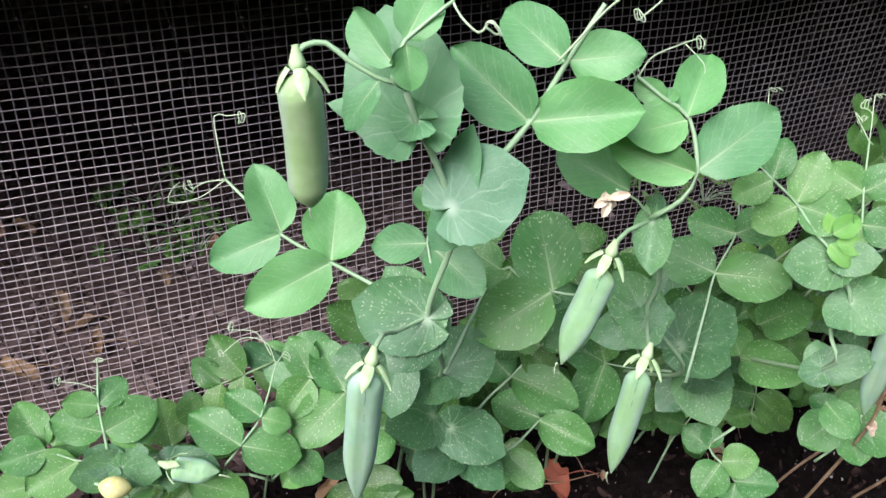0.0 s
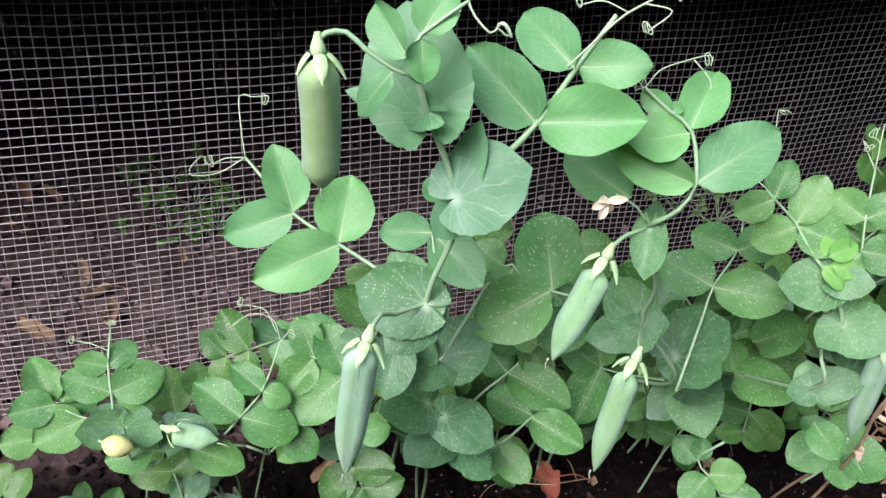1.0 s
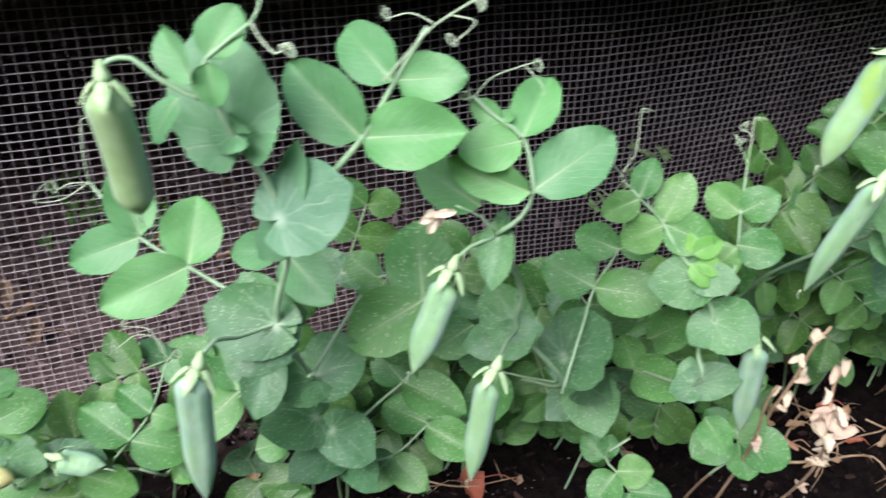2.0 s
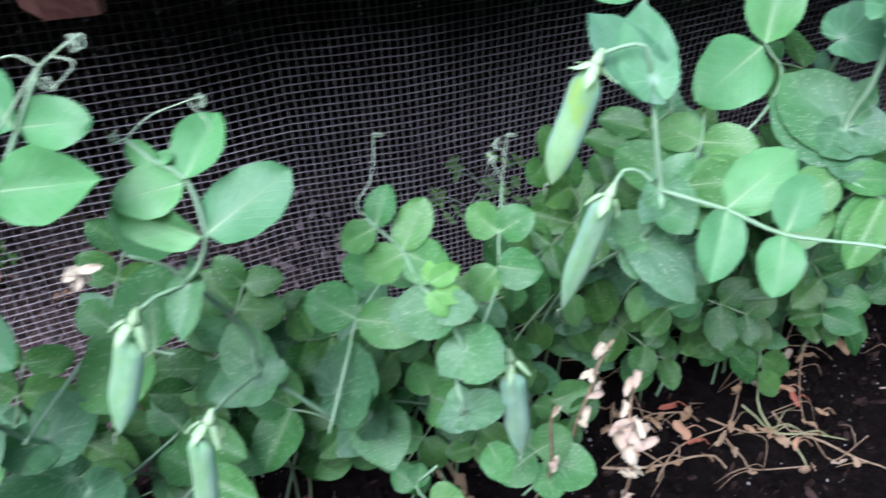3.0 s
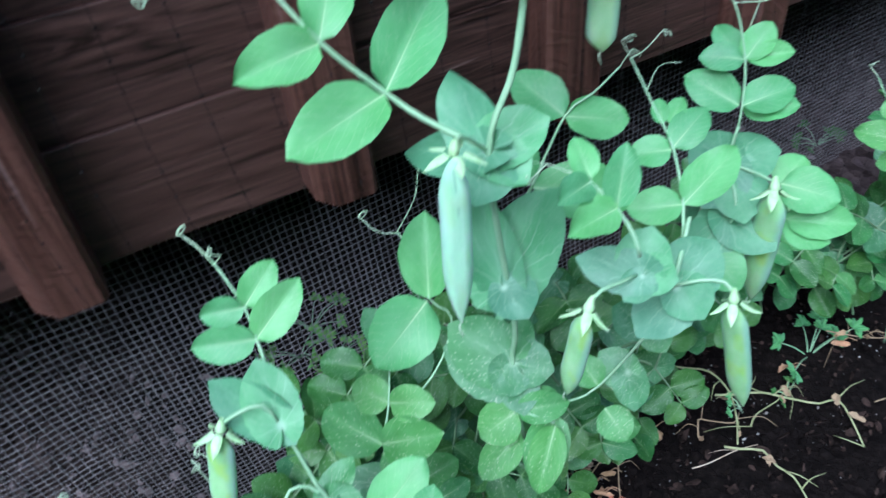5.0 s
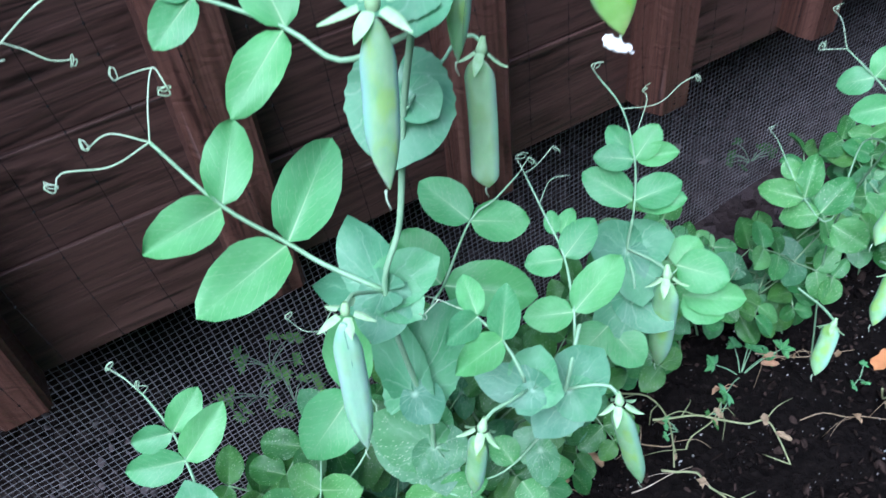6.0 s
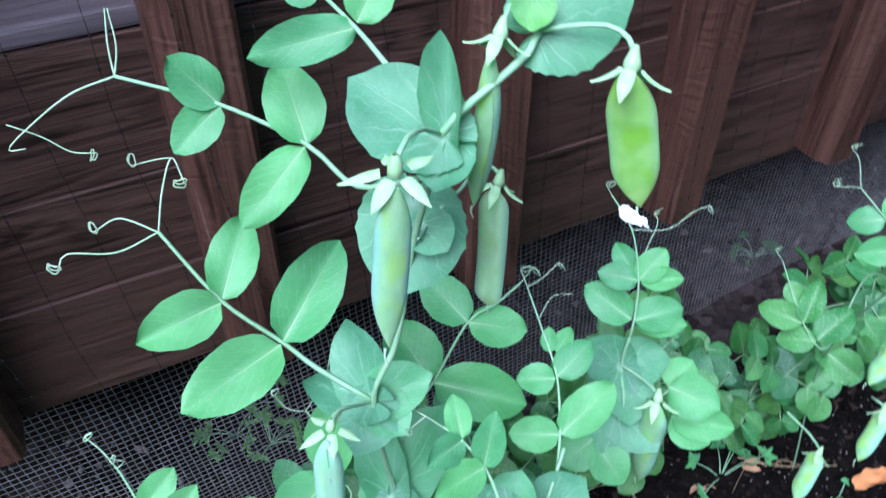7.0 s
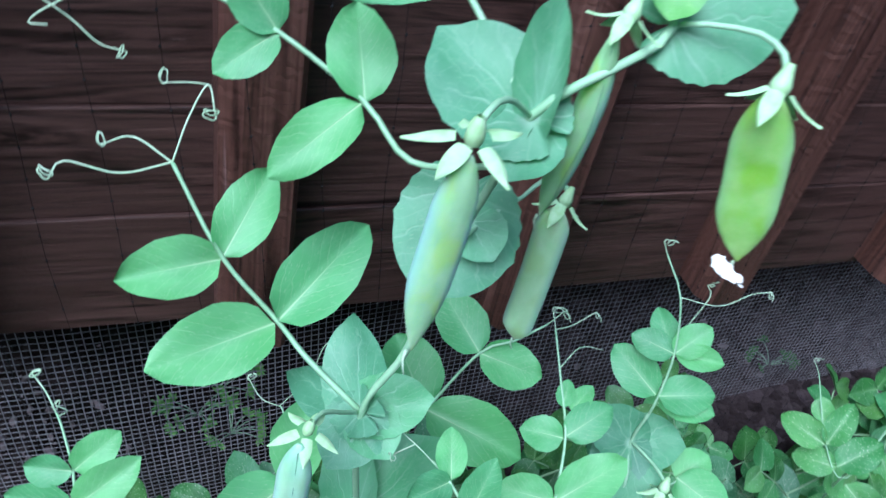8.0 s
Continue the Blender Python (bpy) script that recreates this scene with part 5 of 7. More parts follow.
leaflet(a, (0.0554, 0.3766, 0.2372), (0.0363, 0.3568, 0.2289), (0.2, -0.54, 0.82), 0.0230)
leaflet(a, (0.0755, 0.3683, 0.2307), (0.0433, 0.3427, 0.2212), (0.09, -0.43, 0.9), 0.0290)
leaflet(a, (0.0387, 0.3456, 0.205), (0.0548, 0.3323, 0.1955), (0.13, -0.52, 0.85), 0.0210)
leaflet(a, (0.0756, 0.3703, 0.2277), (0.0996, 0.386, 0.2332), (0.19, -0.52, 0.83), 0.0240)
leaflet(a, (0.052, 0.3504, 0.1973), (0.0318, 0.3316, 0.196), (0.25, -0.35, 0.9), 0.0210)
leaflet(a, (0.08, 0.348, 0.196), (0.1011, 0.3527, 0.1954), (0.13, -0.39, 0.91), 0.0200)

v = pea_plant("pea plant with a light plump pod beside the netting", (0.4, 0.43, 0))
stem(v, (0.4, 0.47, 0), (0.4273, 0.3388, 0.3601), (0.4294, 0.3389, 0.3858), (0.4274, 0.3411, 0.3978), (0.4256, 0.3473, 0.4149), (0.4231, 0.3548, 0.4351), r=0.0017)
a = leaf(v, (0.4231, 0.3548, 0.4351), (0.4264, 0.3747, 0.4528), (0.4266, 0.3853, 0.4609), (0.4269, 0.3953, 0.4729), (0.4224, 0.4102, 0.4858), (0.4205, 0.4142, 0.4896), r=0.0009)
leaflet(a, (0.4266, 0.3853, 0.4609), (0.3976, 0.3899, 0.4656), (-0.01, -0.75, 0.66), 0.0174)
leaflet(a, (0.4266, 0.3853, 0.4609), (0.454, 0.3932, 0.4788), (-0.15, -0.79, 0.59), 0.0184)
leaflet(a, (0.4269, 0.3953, 0.4729), (0.4066, 0.3985, 0.4747), (-0.03, -0.78, 0.62), 0.0135)
leaflet(a, (0.4269, 0.3953, 0.4729), (0.4465, 0.4042, 0.4861), (-0.1, -0.77, 0.64), 0.0155)
tendril(a, (0.4205, 0.4142, 0.4896), (0.4166, 0.4212, 0.4953), (0.4116, 0.4273, 0.5002), curl=1, r=0.0007)
tendril(a, (0.4214, 0.4132, 0.4886), (0.4253, 0.4142, 0.4906), (0.4214, 0.4162, 0.4915), curl=1)
stipule(v, (0.4231, 0.3548, 0.4351), (0.4003, 0.3794, 0.4548), (-0.09, -0.69, 0.72), 0.0223)
stipule(v, (0.4231, 0.3529, 0.4361), (0.4235, 0.3758, 0.4584), (-0.01, -0.72, 0.7), 0.0261)
pod(v, [(0.4231, 0.3548, 0.4351), (0.4193, 0.357, 0.4497), (0.4087, 0.3573, 0.4507), (0.4, 0.3574, 0.4478)], (0.397, 0.3554, 0.443), (0.3804, 0.3519, 0.3881), (-0.02, -0.78, 0.63), 0.0140, "bean")
a = leaf(v, (0.4294, 0.3389, 0.3858), (0.4468, 0.3118, 0.3942), (0.4611, 0.2904, 0.397), (0.4865, 0.2715, 0.4035), (0.503, 0.2625, 0.4030), r=0.0011)
leaflet(a, (0.4468, 0.3118, 0.3942), (0.4324, 0.2873, 0.3791), (-0.13, -0.52, 0.84), 0.0187)
leaflet(a, (0.4468, 0.3118, 0.3952), (0.4765, 0.3197, 0.4153), (-0.29, -0.6, 0.75), 0.0236)
leaflet(a, (0.4611, 0.2904, 0.397), (0.4499, 0.2704, 0.3843), (-0.21, -0.48, 0.85), 0.0176)
leaflet(a, (0.4611, 0.2904, 0.3979), (0.4759, 0.3064, 0.4141), (-0.32, -0.56, 0.77), 0.0185)
pod(v, [(0.4294, 0.3397, 0.3849), (0.423, 0.346, 0.3914), (0.4141, 0.3468, 0.3937), (0.4072, 0.3408, 0.3889)], (0.4042, 0.3379, 0.386), (0.3871, 0.3368, 0.3165), (-0.05, -0.67, 0.74), 0.0121, "green")
stipule(v, (0.4294, 0.3389, 0.3858), (0.4174, 0.3286, 0.3766), (-0.05, -0.69, 0.72), 0.0136)
stipule(v, (0.4295, 0.338, 0.3857), (0.4398, 0.3228, 0.3715), (-0.08, -0.62, 0.78), 0.0234)
stipule(v, (0.4294, 0.3397, 0.3849), (0.448, 0.3497, 0.394), (-0.15, -0.6, 0.79), 0.0156)
stipule(v, (0.4274, 0.3407, 0.3544), (0.4143, 0.3529, 0.3614), (-0.08, -0.56, 0.83), 0.0194)
stipule(v, (0.4265, 0.3388, 0.3524), (0.4429, 0.3109, 0.3366), (-0.13, -0.52, 0.84), 0.0243)
stipule(v, (0.4278, 0.3446, 0.3446), (0.4221, 0.3311, 0.3369), (-0.02, -0.49, 0.87), 0.0195)

v = pea_plant("pea plant climbing close to the mesh", (0.47, 0.45, 0))
stem(v, (0.47, 0.45, 0), (0.4655, 0.3757, 0.3042), (0.4651, 0.3836, 0.3326), (0.4718, 0.3914, 0.3432), r=0.0013)
a = leaf(v, (0.4684, 0.3831, 0.3516), (0.4768, 0.3916, 0.3657), (0.4851, 0.4099, 0.3725), r=0.0008)
leaflet(a, (0.4768, 0.3916, 0.3657), (0.4603, 0.4149, 0.3651), (-0.19, -0.63, 0.75), 0.0216)
leaflet(a, (0.4768, 0.3916, 0.3657), (0.4988, 0.3751, 0.3726), (-0.18, -0.63, 0.76), 0.0197)
leaflet(a, (0.466, 0.3804, 0.3458), (0.4395, 0.4147, 0.3517), (-0.13, -0.59, 0.8), 0.0283)
leaflet(a, (0.466, 0.3804, 0.3468), (0.4954, 0.3606, 0.3636), (-0.04, -0.61, 0.79), 0.0264)
leaflet(a, (0.4639, 0.3811, 0.3373), (0.4776, 0.3588, 0.3378), (-0.31, -0.55, 0.77), 0.0199)
a = leaf(v, (0.4718, 0.3899, 0.3449), (0.5088, 0.3969, 0.3698), (0.5281, 0.415, 0.3859), (0.5194, 0.4234, 0.3993), (0.518, 0.4503, 0.4242), (0.5158, 0.4539, 0.4274), r=0.0008)
leaflet(a, (0.5194, 0.4234, 0.3993), (0.5332, 0.4497, 0.4396), (-0.38, -0.73, 0.57), 0.0286)
leaflet(a, (0.5182, 0.423, 0.3987), (0.4774, 0.4028, 0.3851), (-0.26, -0.72, 0.65), 0.0364)
tendril(a, (0.5158, 0.4539, 0.4274), (0.5064, 0.4591, 0.4288), (0.5001, 0.4684, 0.4349), curl=1)
tendril(a, (0.5158, 0.4539, 0.4274), (0.5322, 0.4613, 0.4415), (0.5424, 0.4729, 0.4549), (0.5565, 0.4732, 0.4577), curl=1)
stipule(v, (0.4655, 0.3757, 0.3042), (0.4429, 0.3482, 0.2867), (-0.08, -0.52, 0.85), 0.0281)
stipule(v, (0.4655, 0.3757, 0.3042), (0.4779, 0.3541, 0.296), (-0.25, -0.5, 0.83), 0.0252)
stipule(v, (0.4664, 0.3777, 0.307), (0.4298, 0.3935, 0.3086), (-0.19, -0.58, 0.79), 0.0252)

v = pea_plant("tallest pea plant with broad pods rising past the boards", (0.52, 0.44, 0))
stem(v, (0.545, 0.47, 0), (0.5580, 0.385, 0.2360), (0.5427, 0.3607, 0.3332), (0.5488, 0.3796, 0.3717), (0.5505, 0.3761, 0.3973), (0.551, 0.3757, 0.4245), (0.5477, 0.3728, 0.4498), (0.5453, 0.3719, 0.5287), (0.5599, 0.3725, 0.5656), (0.5722, 0.3758, 0.6138), (0.578, 0.3633, 0.6568), (0.5811, 0.3584, 0.6771), (0.5923, 0.3568, 0.6883), (0.6076, 0.3588, 0.6959), (0.6174, 0.3641, 0.702), (0.6226, 0.3752, 0.723), r=0.0023)
stipule(v, (0.5488, 0.3796, 0.3717), (0.5245, 0.4125, 0.3863), (-0.32, -0.59, 0.74), 0.0370)
stipule(v, (0.5488, 0.3796, 0.3717), (0.5684, 0.3652, 0.3681), (-0.25, -0.52, 0.81), 0.0263)
stipule(v, (0.5489, 0.3787, 0.3707), (0.5335, 0.3721, 0.3605), (-0.26, -0.53, 0.81), 0.0233)
stipule(v, (0.5498, 0.3806, 0.3697), (0.5661, 0.3934, 0.3898), (-0.43, -0.56, 0.71), 0.0204)
a = leaf(v, (0.5427, 0.3607, 0.3332), (0.5404, 0.3605, 0.3548), (0.557, 0.3462, 0.3501), r=0.0009)
leaflet(a, (0.5404, 0.3605, 0.3548), (0.5686, 0.3499, 0.3572), (-0.25, -0.55, 0.8), 0.0175)
leaflet(a, (0.557, 0.3452, 0.3501), (0.5331, 0.3233, 0.3279), (-0.32, -0.42, 0.85), 0.0195)
leaflet(a, (0.5414, 0.3615, 0.3528), (0.5173, 0.3619, 0.3415), (-0.32, -0.56, 0.77), 0.0243)
leaflet(a, (0.5407, 0.3578, 0.3371), (0.5099, 0.3495, 0.3207), (-0.26, -0.53, 0.81), 0.0204)
stipule(v, (0.5458, 0.3719, 0.4459), (0.5885, 0.3921, 0.4747), (-0.15, -0.64, 0.76), 0.0390)
stipule(v, (0.5458, 0.3719, 0.4459), (0.5497, 0.4078, 0.4812), (-0.26, -0.63, 0.73), 0.0254)
stipule(v, (0.5448, 0.3699, 0.4468), (0.55, 0.3534, 0.4371), (-0.26, -0.54, 0.8), 0.0234)
stipule(v, (0.5479, 0.3787, 0.3667), (0.5178, 0.4036, 0.3772), (-0.17, -0.58, 0.79), 0.0399)
stipule(v, (0.5479, 0.3787, 0.3667), (0.5433, 0.3557, 0.3548), (-0.16, -0.41, 0.9), 0.0253)
a = leaf(v, (0.5453, 0.3739, 0.5287), (0.5255, 0.392, 0.5417), (0.5146, 0.4037, 0.5519), (0.4949, 0.4146, 0.5774), (0.4787, 0.4349, 0.6072), r=0.0014)
leaflet(a, (0.5146, 0.4037, 0.5519), (0.5527, 0.4306, 0.5785), (-0.04, -0.66, 0.75), 0.0270)
leaflet(a, (0.5136, 0.4027, 0.552), (0.4669, 0.3818, 0.5534), (0.04, -0.6, 0.8), 0.0270)
leaflet(a, (0.4949, 0.4146, 0.5774), (0.5145, 0.4398, 0.6002), (0.01, -0.7, 0.72), 0.0211)
leaflet(a, (0.494, 0.4145, 0.5765), (0.4581, 0.403, 0.5794), (0.19, -0.64, 0.74), 0.0220)
tendril(a, (0.4787, 0.4349, 0.6072), (0.485, 0.4478, 0.6183), (0.4924, 0.4566, 0.6269), (0.4946, 0.4472, 0.6194), curl=1, r=0.0007)
tendril(a, (0.4924, 0.4566, 0.6269), (0.4866, 0.4583, 0.6268), (0.4771, 0.46, 0.6257), curl=1)
tendril(a, (0.4787, 0.4349, 0.6072), (0.465, 0.4455, 0.6112), (0.4544, 0.4447, 0.609), curl=1, r=0.0007)
tendril(a, (0.4787, 0.4349, 0.6072), (0.4604, 0.4324, 0.6046), (0.4418, 0.4361, 0.6076), (0.4371, 0.4312, 0.6046), curl=1, r=0.0007)
stipule(v, (0.5453, 0.3739, 0.5287), (0.5192, 0.406, 0.5161), (-0.63, -0.27, 0.73), 0.0232)
stipule(v, (0.5453, 0.3739, 0.5287), (0.5456, 0.4066, 0.5507), (0.02, -0.56, 0.83), 0.0271)
stipule(v, (0.5454, 0.3739, 0.5277), (0.531, 0.3576, 0.5165), (-0.05, -0.54, 0.84), 0.0271)
stipule(v, (0.5454, 0.3739, 0.5277), (0.5561, 0.3575, 0.517), (-0.03, -0.57, 0.82), 0.0213)
stipule(v, (0.5454, 0.3748, 0.5268), (0.5761, 0.3747, 0.5321), (-0.12, -0.57, 0.81), 0.0242)
pod(v, [(0.5454, 0.3739, 0.5278), (0.5364, 0.3641, 0.5428), (0.5285, 0.3574, 0.5531), (0.5237, 0.3507, 0.5558)], (0.5199, 0.344, 0.5546), (0.5085, 0.3317, 0.481), (-0.02, -0.59, 0.81), 0.0124, "long")
a = leaf(v, (0.5802, 0.3677, 0.6536), (0.5577, 0.3911, 0.6386), (0.545, 0.4142, 0.6461), (0.5175, 0.4305, 0.6627), (0.4841, 0.4447, 0.6759), r=0.0013)
leaflet(a, (0.545, 0.4142, 0.6461), (0.5439, 0.4377, 0.671), (-0.03, -0.73, 0.68), 0.0224)
leaflet(a, (0.544, 0.4142, 0.646), (0.5119, 0.3985, 0.6282), (-0.07, -0.66, 0.75), 0.0185)
leaflet(a, (0.5175, 0.4305, 0.6627), (0.5043, 0.4371, 0.683), (0.09, -0.92, 0.37), 0.0175)
leaflet(a, (0.5175, 0.4305, 0.6627), (0.4962, 0.4218, 0.6525), (-0.03, -0.75, 0.66), 0.0156)
tendril(a, (0.4841, 0.4447, 0.6759), (0.467, 0.443, 0.6736), (0.4489, 0.4377, 0.6665), (0.4413, 0.4357, 0.6615), (0.4471, 0.4338, 0.6616), r=0.0008)
tendril(a, (0.4841, 0.4447, 0.6759), (0.485, 0.4512, 0.6847), (0.4878, 0.4594, 0.6955), r=0.0007)
tendril(a, (0.4841, 0.4447, 0.6759), (0.4879, 0.4503, 0.6848), (0.4888, 0.4585, 0.6956), r=0.0007)
tendril(a, (0.443, 0.4417, 0.6683), (0.4529, 0.4387, 0.6617), (0.4607, 0.435, 0.6551), (0.4684, 0.4334, 0.6532), curl=1)
a = leaf(v, (0.5811, 0.3584, 0.6771), (0.5729, 0.3844, 0.6896), (0.5679, 0.4042, 0.6957), (0.5604, 0.4234, 0.7028), r=0.0013)
leaflet(a, (0.5689, 0.4041, 0.6957), (0.5296, 0.411, 0.6901), (-0.12, -0.82, 0.56), 0.0154)
leaflet(a, (0.5689, 0.4052, 0.6966), (0.583, 0.4131, 0.7112), (-0.19, -0.78, 0.59), 0.0163)
leaflet(a, (0.5614, 0.4214, 0.7019), (0.5476, 0.4277, 0.7084), (-0.09, -0.84, 0.54), 0.0145)
stipule(v, (0.5811, 0.3584, 0.6771), (0.5591, 0.3863, 0.6874), (-0.2, -0.61, 0.77), 0.0320)
stipule(v, (0.5825, 0.3574, 0.678), (0.5895, 0.3724, 0.7057), (-0.60, -0.70, 0.40), 0.0135)
stipule(v, (0.5821, 0.3603, 0.6752), (0.5739, 0.3475, 0.6625), (-0.19, -0.61, 0.77), 0.0207)
stipule(v, (0.579, 0.3929, 0.6222), (0.561, 0.3682, 0.599), (-0.18, -0.6, 0.78), 0.0440)
stipule(v, (0.5779, 0.3809, 0.6206), (0.5848, 0.3688, 0.6126), (-0.27, -0.56, 0.78), 0.0185)
pod(v, [(0.5738, 0.3734, 0.62), (0.5867, 0.3858, 0.6192), (0.6002, 0.394, 0.6202), (0.6098, 0.4016, 0.6215), (0.6175, 0.4015, 0.6207), (0.6195, 0.3977, 0.6178)], (0.6159, 0.3951, 0.6137), (0.6123, 0.3964, 0.5407), (-0.3, -0.69, 0.66), 0.0136, "flat")
pod(v, [(0.5811, 0.3584, 0.6771), (0.5732, 0.3516, 0.6861), (0.5645, 0.3402, 0.6931), (0.5579, 0.3319, 0.6921)], (0.5562, 0.3273, 0.6873), (0.5426, 0.3094, 0.6427), (-0.18, -0.75, 0.64), 0.0123, "wide")
pod(v, [(0.6174, 0.3641, 0.702), (0.6119, 0.3699, 0.7114), (0.6047, 0.3638, 0.7072)], (0.5994, 0.3577, 0.7031), (0.5928, 0.3634, 0.6383), (-0.35, -0.79, 0.51), 0.0075, "slim")
pod(v, [(0.6174, 0.3641, 0.702), (0.6238, 0.3586, 0.705), (0.6339, 0.3513, 0.7066), (0.638, 0.3446, 0.7046), (0.638, 0.3407, 0.7006)], (0.6351, 0.3388, 0.6976), (0.6412, 0.3312, 0.6462), (-0.49, -0.7, 0.52), 0.0160, "broad")
petal_remnant(v, (0.6382, 0.3282, 0.6453))
stipule(v, (0.6183, 0.366, 0.7012), (0.6484, 0.3598, 0.7101), (-0.39, -0.67, 0.63), 0.0359)
stipule(v, (0.6162, 0.367, 0.7137), (0.6133, 0.3609, 0.704), (-0.3, -0.76, 0.57), 0.0136, 0.5)

v = pea_plant("pea plant with many small leaves and hanging pods", (0.63, 0.42, 0))
stem(v, (0.63, 0.49, 0), (0.619, 0.3436, 0.3989), (0.6139, 0.3304, 0.4485), (0.6354, 0.3508, 0.4651), (0.6304, 0.3479, 0.4552), r=0.0017)
a = leaf(v, (0.6304, 0.3479, 0.4552), (0.6366, 0.3579, 0.468), (0.6469, 0.3832, 0.4815), (0.6487, 0.405, 0.4938), (0.6487, 0.426, 0.5096), r=0.0009)
leaflet(a, (0.6366, 0.3579, 0.468), (0.6726, 0.3672, 0.4819), (-0.27, -0.4, 0.88), 0.0211)
leaflet(a, (0.6366, 0.3579, 0.468), (0.6124, 0.3696, 0.4671), (-0.24, -0.5, 0.83), 0.0182)
leaflet(a, (0.6469, 0.3832, 0.4815), (0.6699, 0.3893, 0.4942), (-0.33, -0.47, 0.82), 0.0174)
leaflet(a, (0.646, 0.3831, 0.4805), (0.6265, 0.3908, 0.481), (-0.18, -0.49, 0.85), 0.0164)
leaflet(a, (0.6479, 0.3953, 0.488), (0.6525, 0.4059, 0.4958), (-0.34, -0.47, 0.81), 0.0087)
leaflet(a, (0.6518, 0.3934, 0.4871), (0.6632, 0.401, 0.496), (-0.36, -0.4, 0.84), 0.0097)
tendril(a, (0.6487, 0.405, 0.4938), (0.6487, 0.426, 0.5096), (0.6486, 0.4335, 0.5146), curl=1)
tendril(a, (0.6487, 0.426, 0.5096), (0.6574, 0.4269, 0.5109), (0.6689, 0.4296, 0.5161), curl=1)
tendril(a, (0.6485, 0.4106, 0.4986), (0.6596, 0.4167, 0.5059), (0.6712, 0.4146, 0.5052))
a = leaf(v, (0.5856, 0.3184, 0.4935), (0.5851, 0.3221, 0.5014), (0.5838, 0.3335, 0.5091), (0.577, 0.3458, 0.5187), (0.5721, 0.3538, 0.5196), r=0.0009)
leaflet(a, (0.5835, 0.3335, 0.5099), (0.5926, 0.3418, 0.5334), (-0.14, -0.39, 0.91), 0.0144)
leaflet(a, (0.583, 0.3331, 0.5099), (0.5562, 0.3238, 0.5162), (-0.06, -0.49, 0.87), 0.0161)
leaflet(a, (0.578, 0.3451, 0.5187), (0.5805, 0.3626, 0.5292), (-0.18, -0.57, 0.8), 0.0119)
leaflet(a, (0.5779, 0.345, 0.5179), (0.5583, 0.336, 0.5224), (-0.08, -0.5, 0.86), 0.0136)
tendril(a, (0.577, 0.3458, 0.5187), (0.5665, 0.3618, 0.5204), (0.5562, 0.3804, 0.5145))
tendril(a, (0.5665, 0.3618, 0.5204), (0.5579, 0.3613, 0.5155), curl=1)
pod(v, [(0.5907, 0.3274, 0.471), (0.5786, 0.3225, 0.4769), (0.5689, 0.3206, 0.4795), (0.5621, 0.3178, 0.4783)], (0.5573, 0.3139, 0.4753), (0.5494, 0.3193, 0.4194), (-0.33, -0.58, 0.75), 0.0113, "bean")
pod(v, [(0.6139, 0.3304, 0.4485), (0.624, 0.3238, 0.4533), (0.6324, 0.3181, 0.4531), (0.6341, 0.3124, 0.449)], (0.6322, 0.3096, 0.445), (0.6421, 0.3014, 0.368), (-0.47, -0.49, 0.74), 0.0130, "bean")
stipule(v, (0.5937, 0.3264, 0.4713), (0.572, 0.3468, 0.4743), (-0.36, -0.51, 0.78), 0.0213)
stipule(v, (0.5938, 0.3274, 0.4705), (0.6059, 0.3386, 0.4852), (-0.4, -0.46, 0.79), 0.0233)
stipule(v, (0.5938, 0.3274, 0.4705), (0.6048, 0.3149, 0.4709), (-0.4, -0.42, 0.81), 0.0184)
stipule(v, (0.5927, 0.3254, 0.4712), (0.5818, 0.3226, 0.4625), (-0.41, -0.45, 0.79), 0.0145)
stipule(v, (0.6157, 0.3295, 0.4475), (0.6398, 0.3337, 0.463), (-0.34, -0.51, 0.79), 0.0289)
stipule(v, (0.6157, 0.3295, 0.4475), (0.6198, 0.3126, 0.4389), (-0.42, -0.47, 0.78), 0.0231)
stipule(v, (0.6167, 0.3305, 0.4467), (0.5923, 0.325, 0.4298), (-0.35, -0.49, 0.8), 0.0289)
stipule(v, (0.6174, 0.3533, 0.3952), (0.6049, 0.3678, 0.4007), (-0.3, -0.58, 0.75), 0.0232)
stipule(v, (0.6174, 0.3533, 0.3952), (0.6201, 0.3379, 0.3853), (-0.35, -0.51, 0.79), 0.0203)
stipule(v, (0.6061, 0.3507, 0.3599), (0.5975, 0.3671, 0.3657), (-0.29, -0.47, 0.83), 0.0232)
stipule(v, (0.6061, 0.3507, 0.3599), (0.599, 0.3324, 0.3505), (-0.18, -0.36, 0.92), 0.0203)
a = leaf(v, (0.6147, 0.3406, 0.4093), (0.5885, 0.3527, 0.3562), (0.5679, 0.3546, 0.3522), (0.5424, 0.3643, 0.3529), r=0.0009)
leaflet(a, (0.567, 0.3556, 0.3522), (0.5415, 0.3672, 0.3519), (-0.21, -0.53, 0.82), 0.0183)
leaflet(a, (0.5611, 0.3527, 0.348), (0.5356, 0.3307, 0.3249), (-0.2, -0.54, 0.82), 0.0242)
leaflet(a, (0.5885, 0.3527, 0.3562), (0.5859, 0.371, 0.3633), (-0.21, -0.36, 0.91), 0.0183)
leaflet(a, (0.5907, 0.3489, 0.338), (0.5934, 0.3288, 0.3299), (-0.33, -0.39, 0.86), 0.0203)

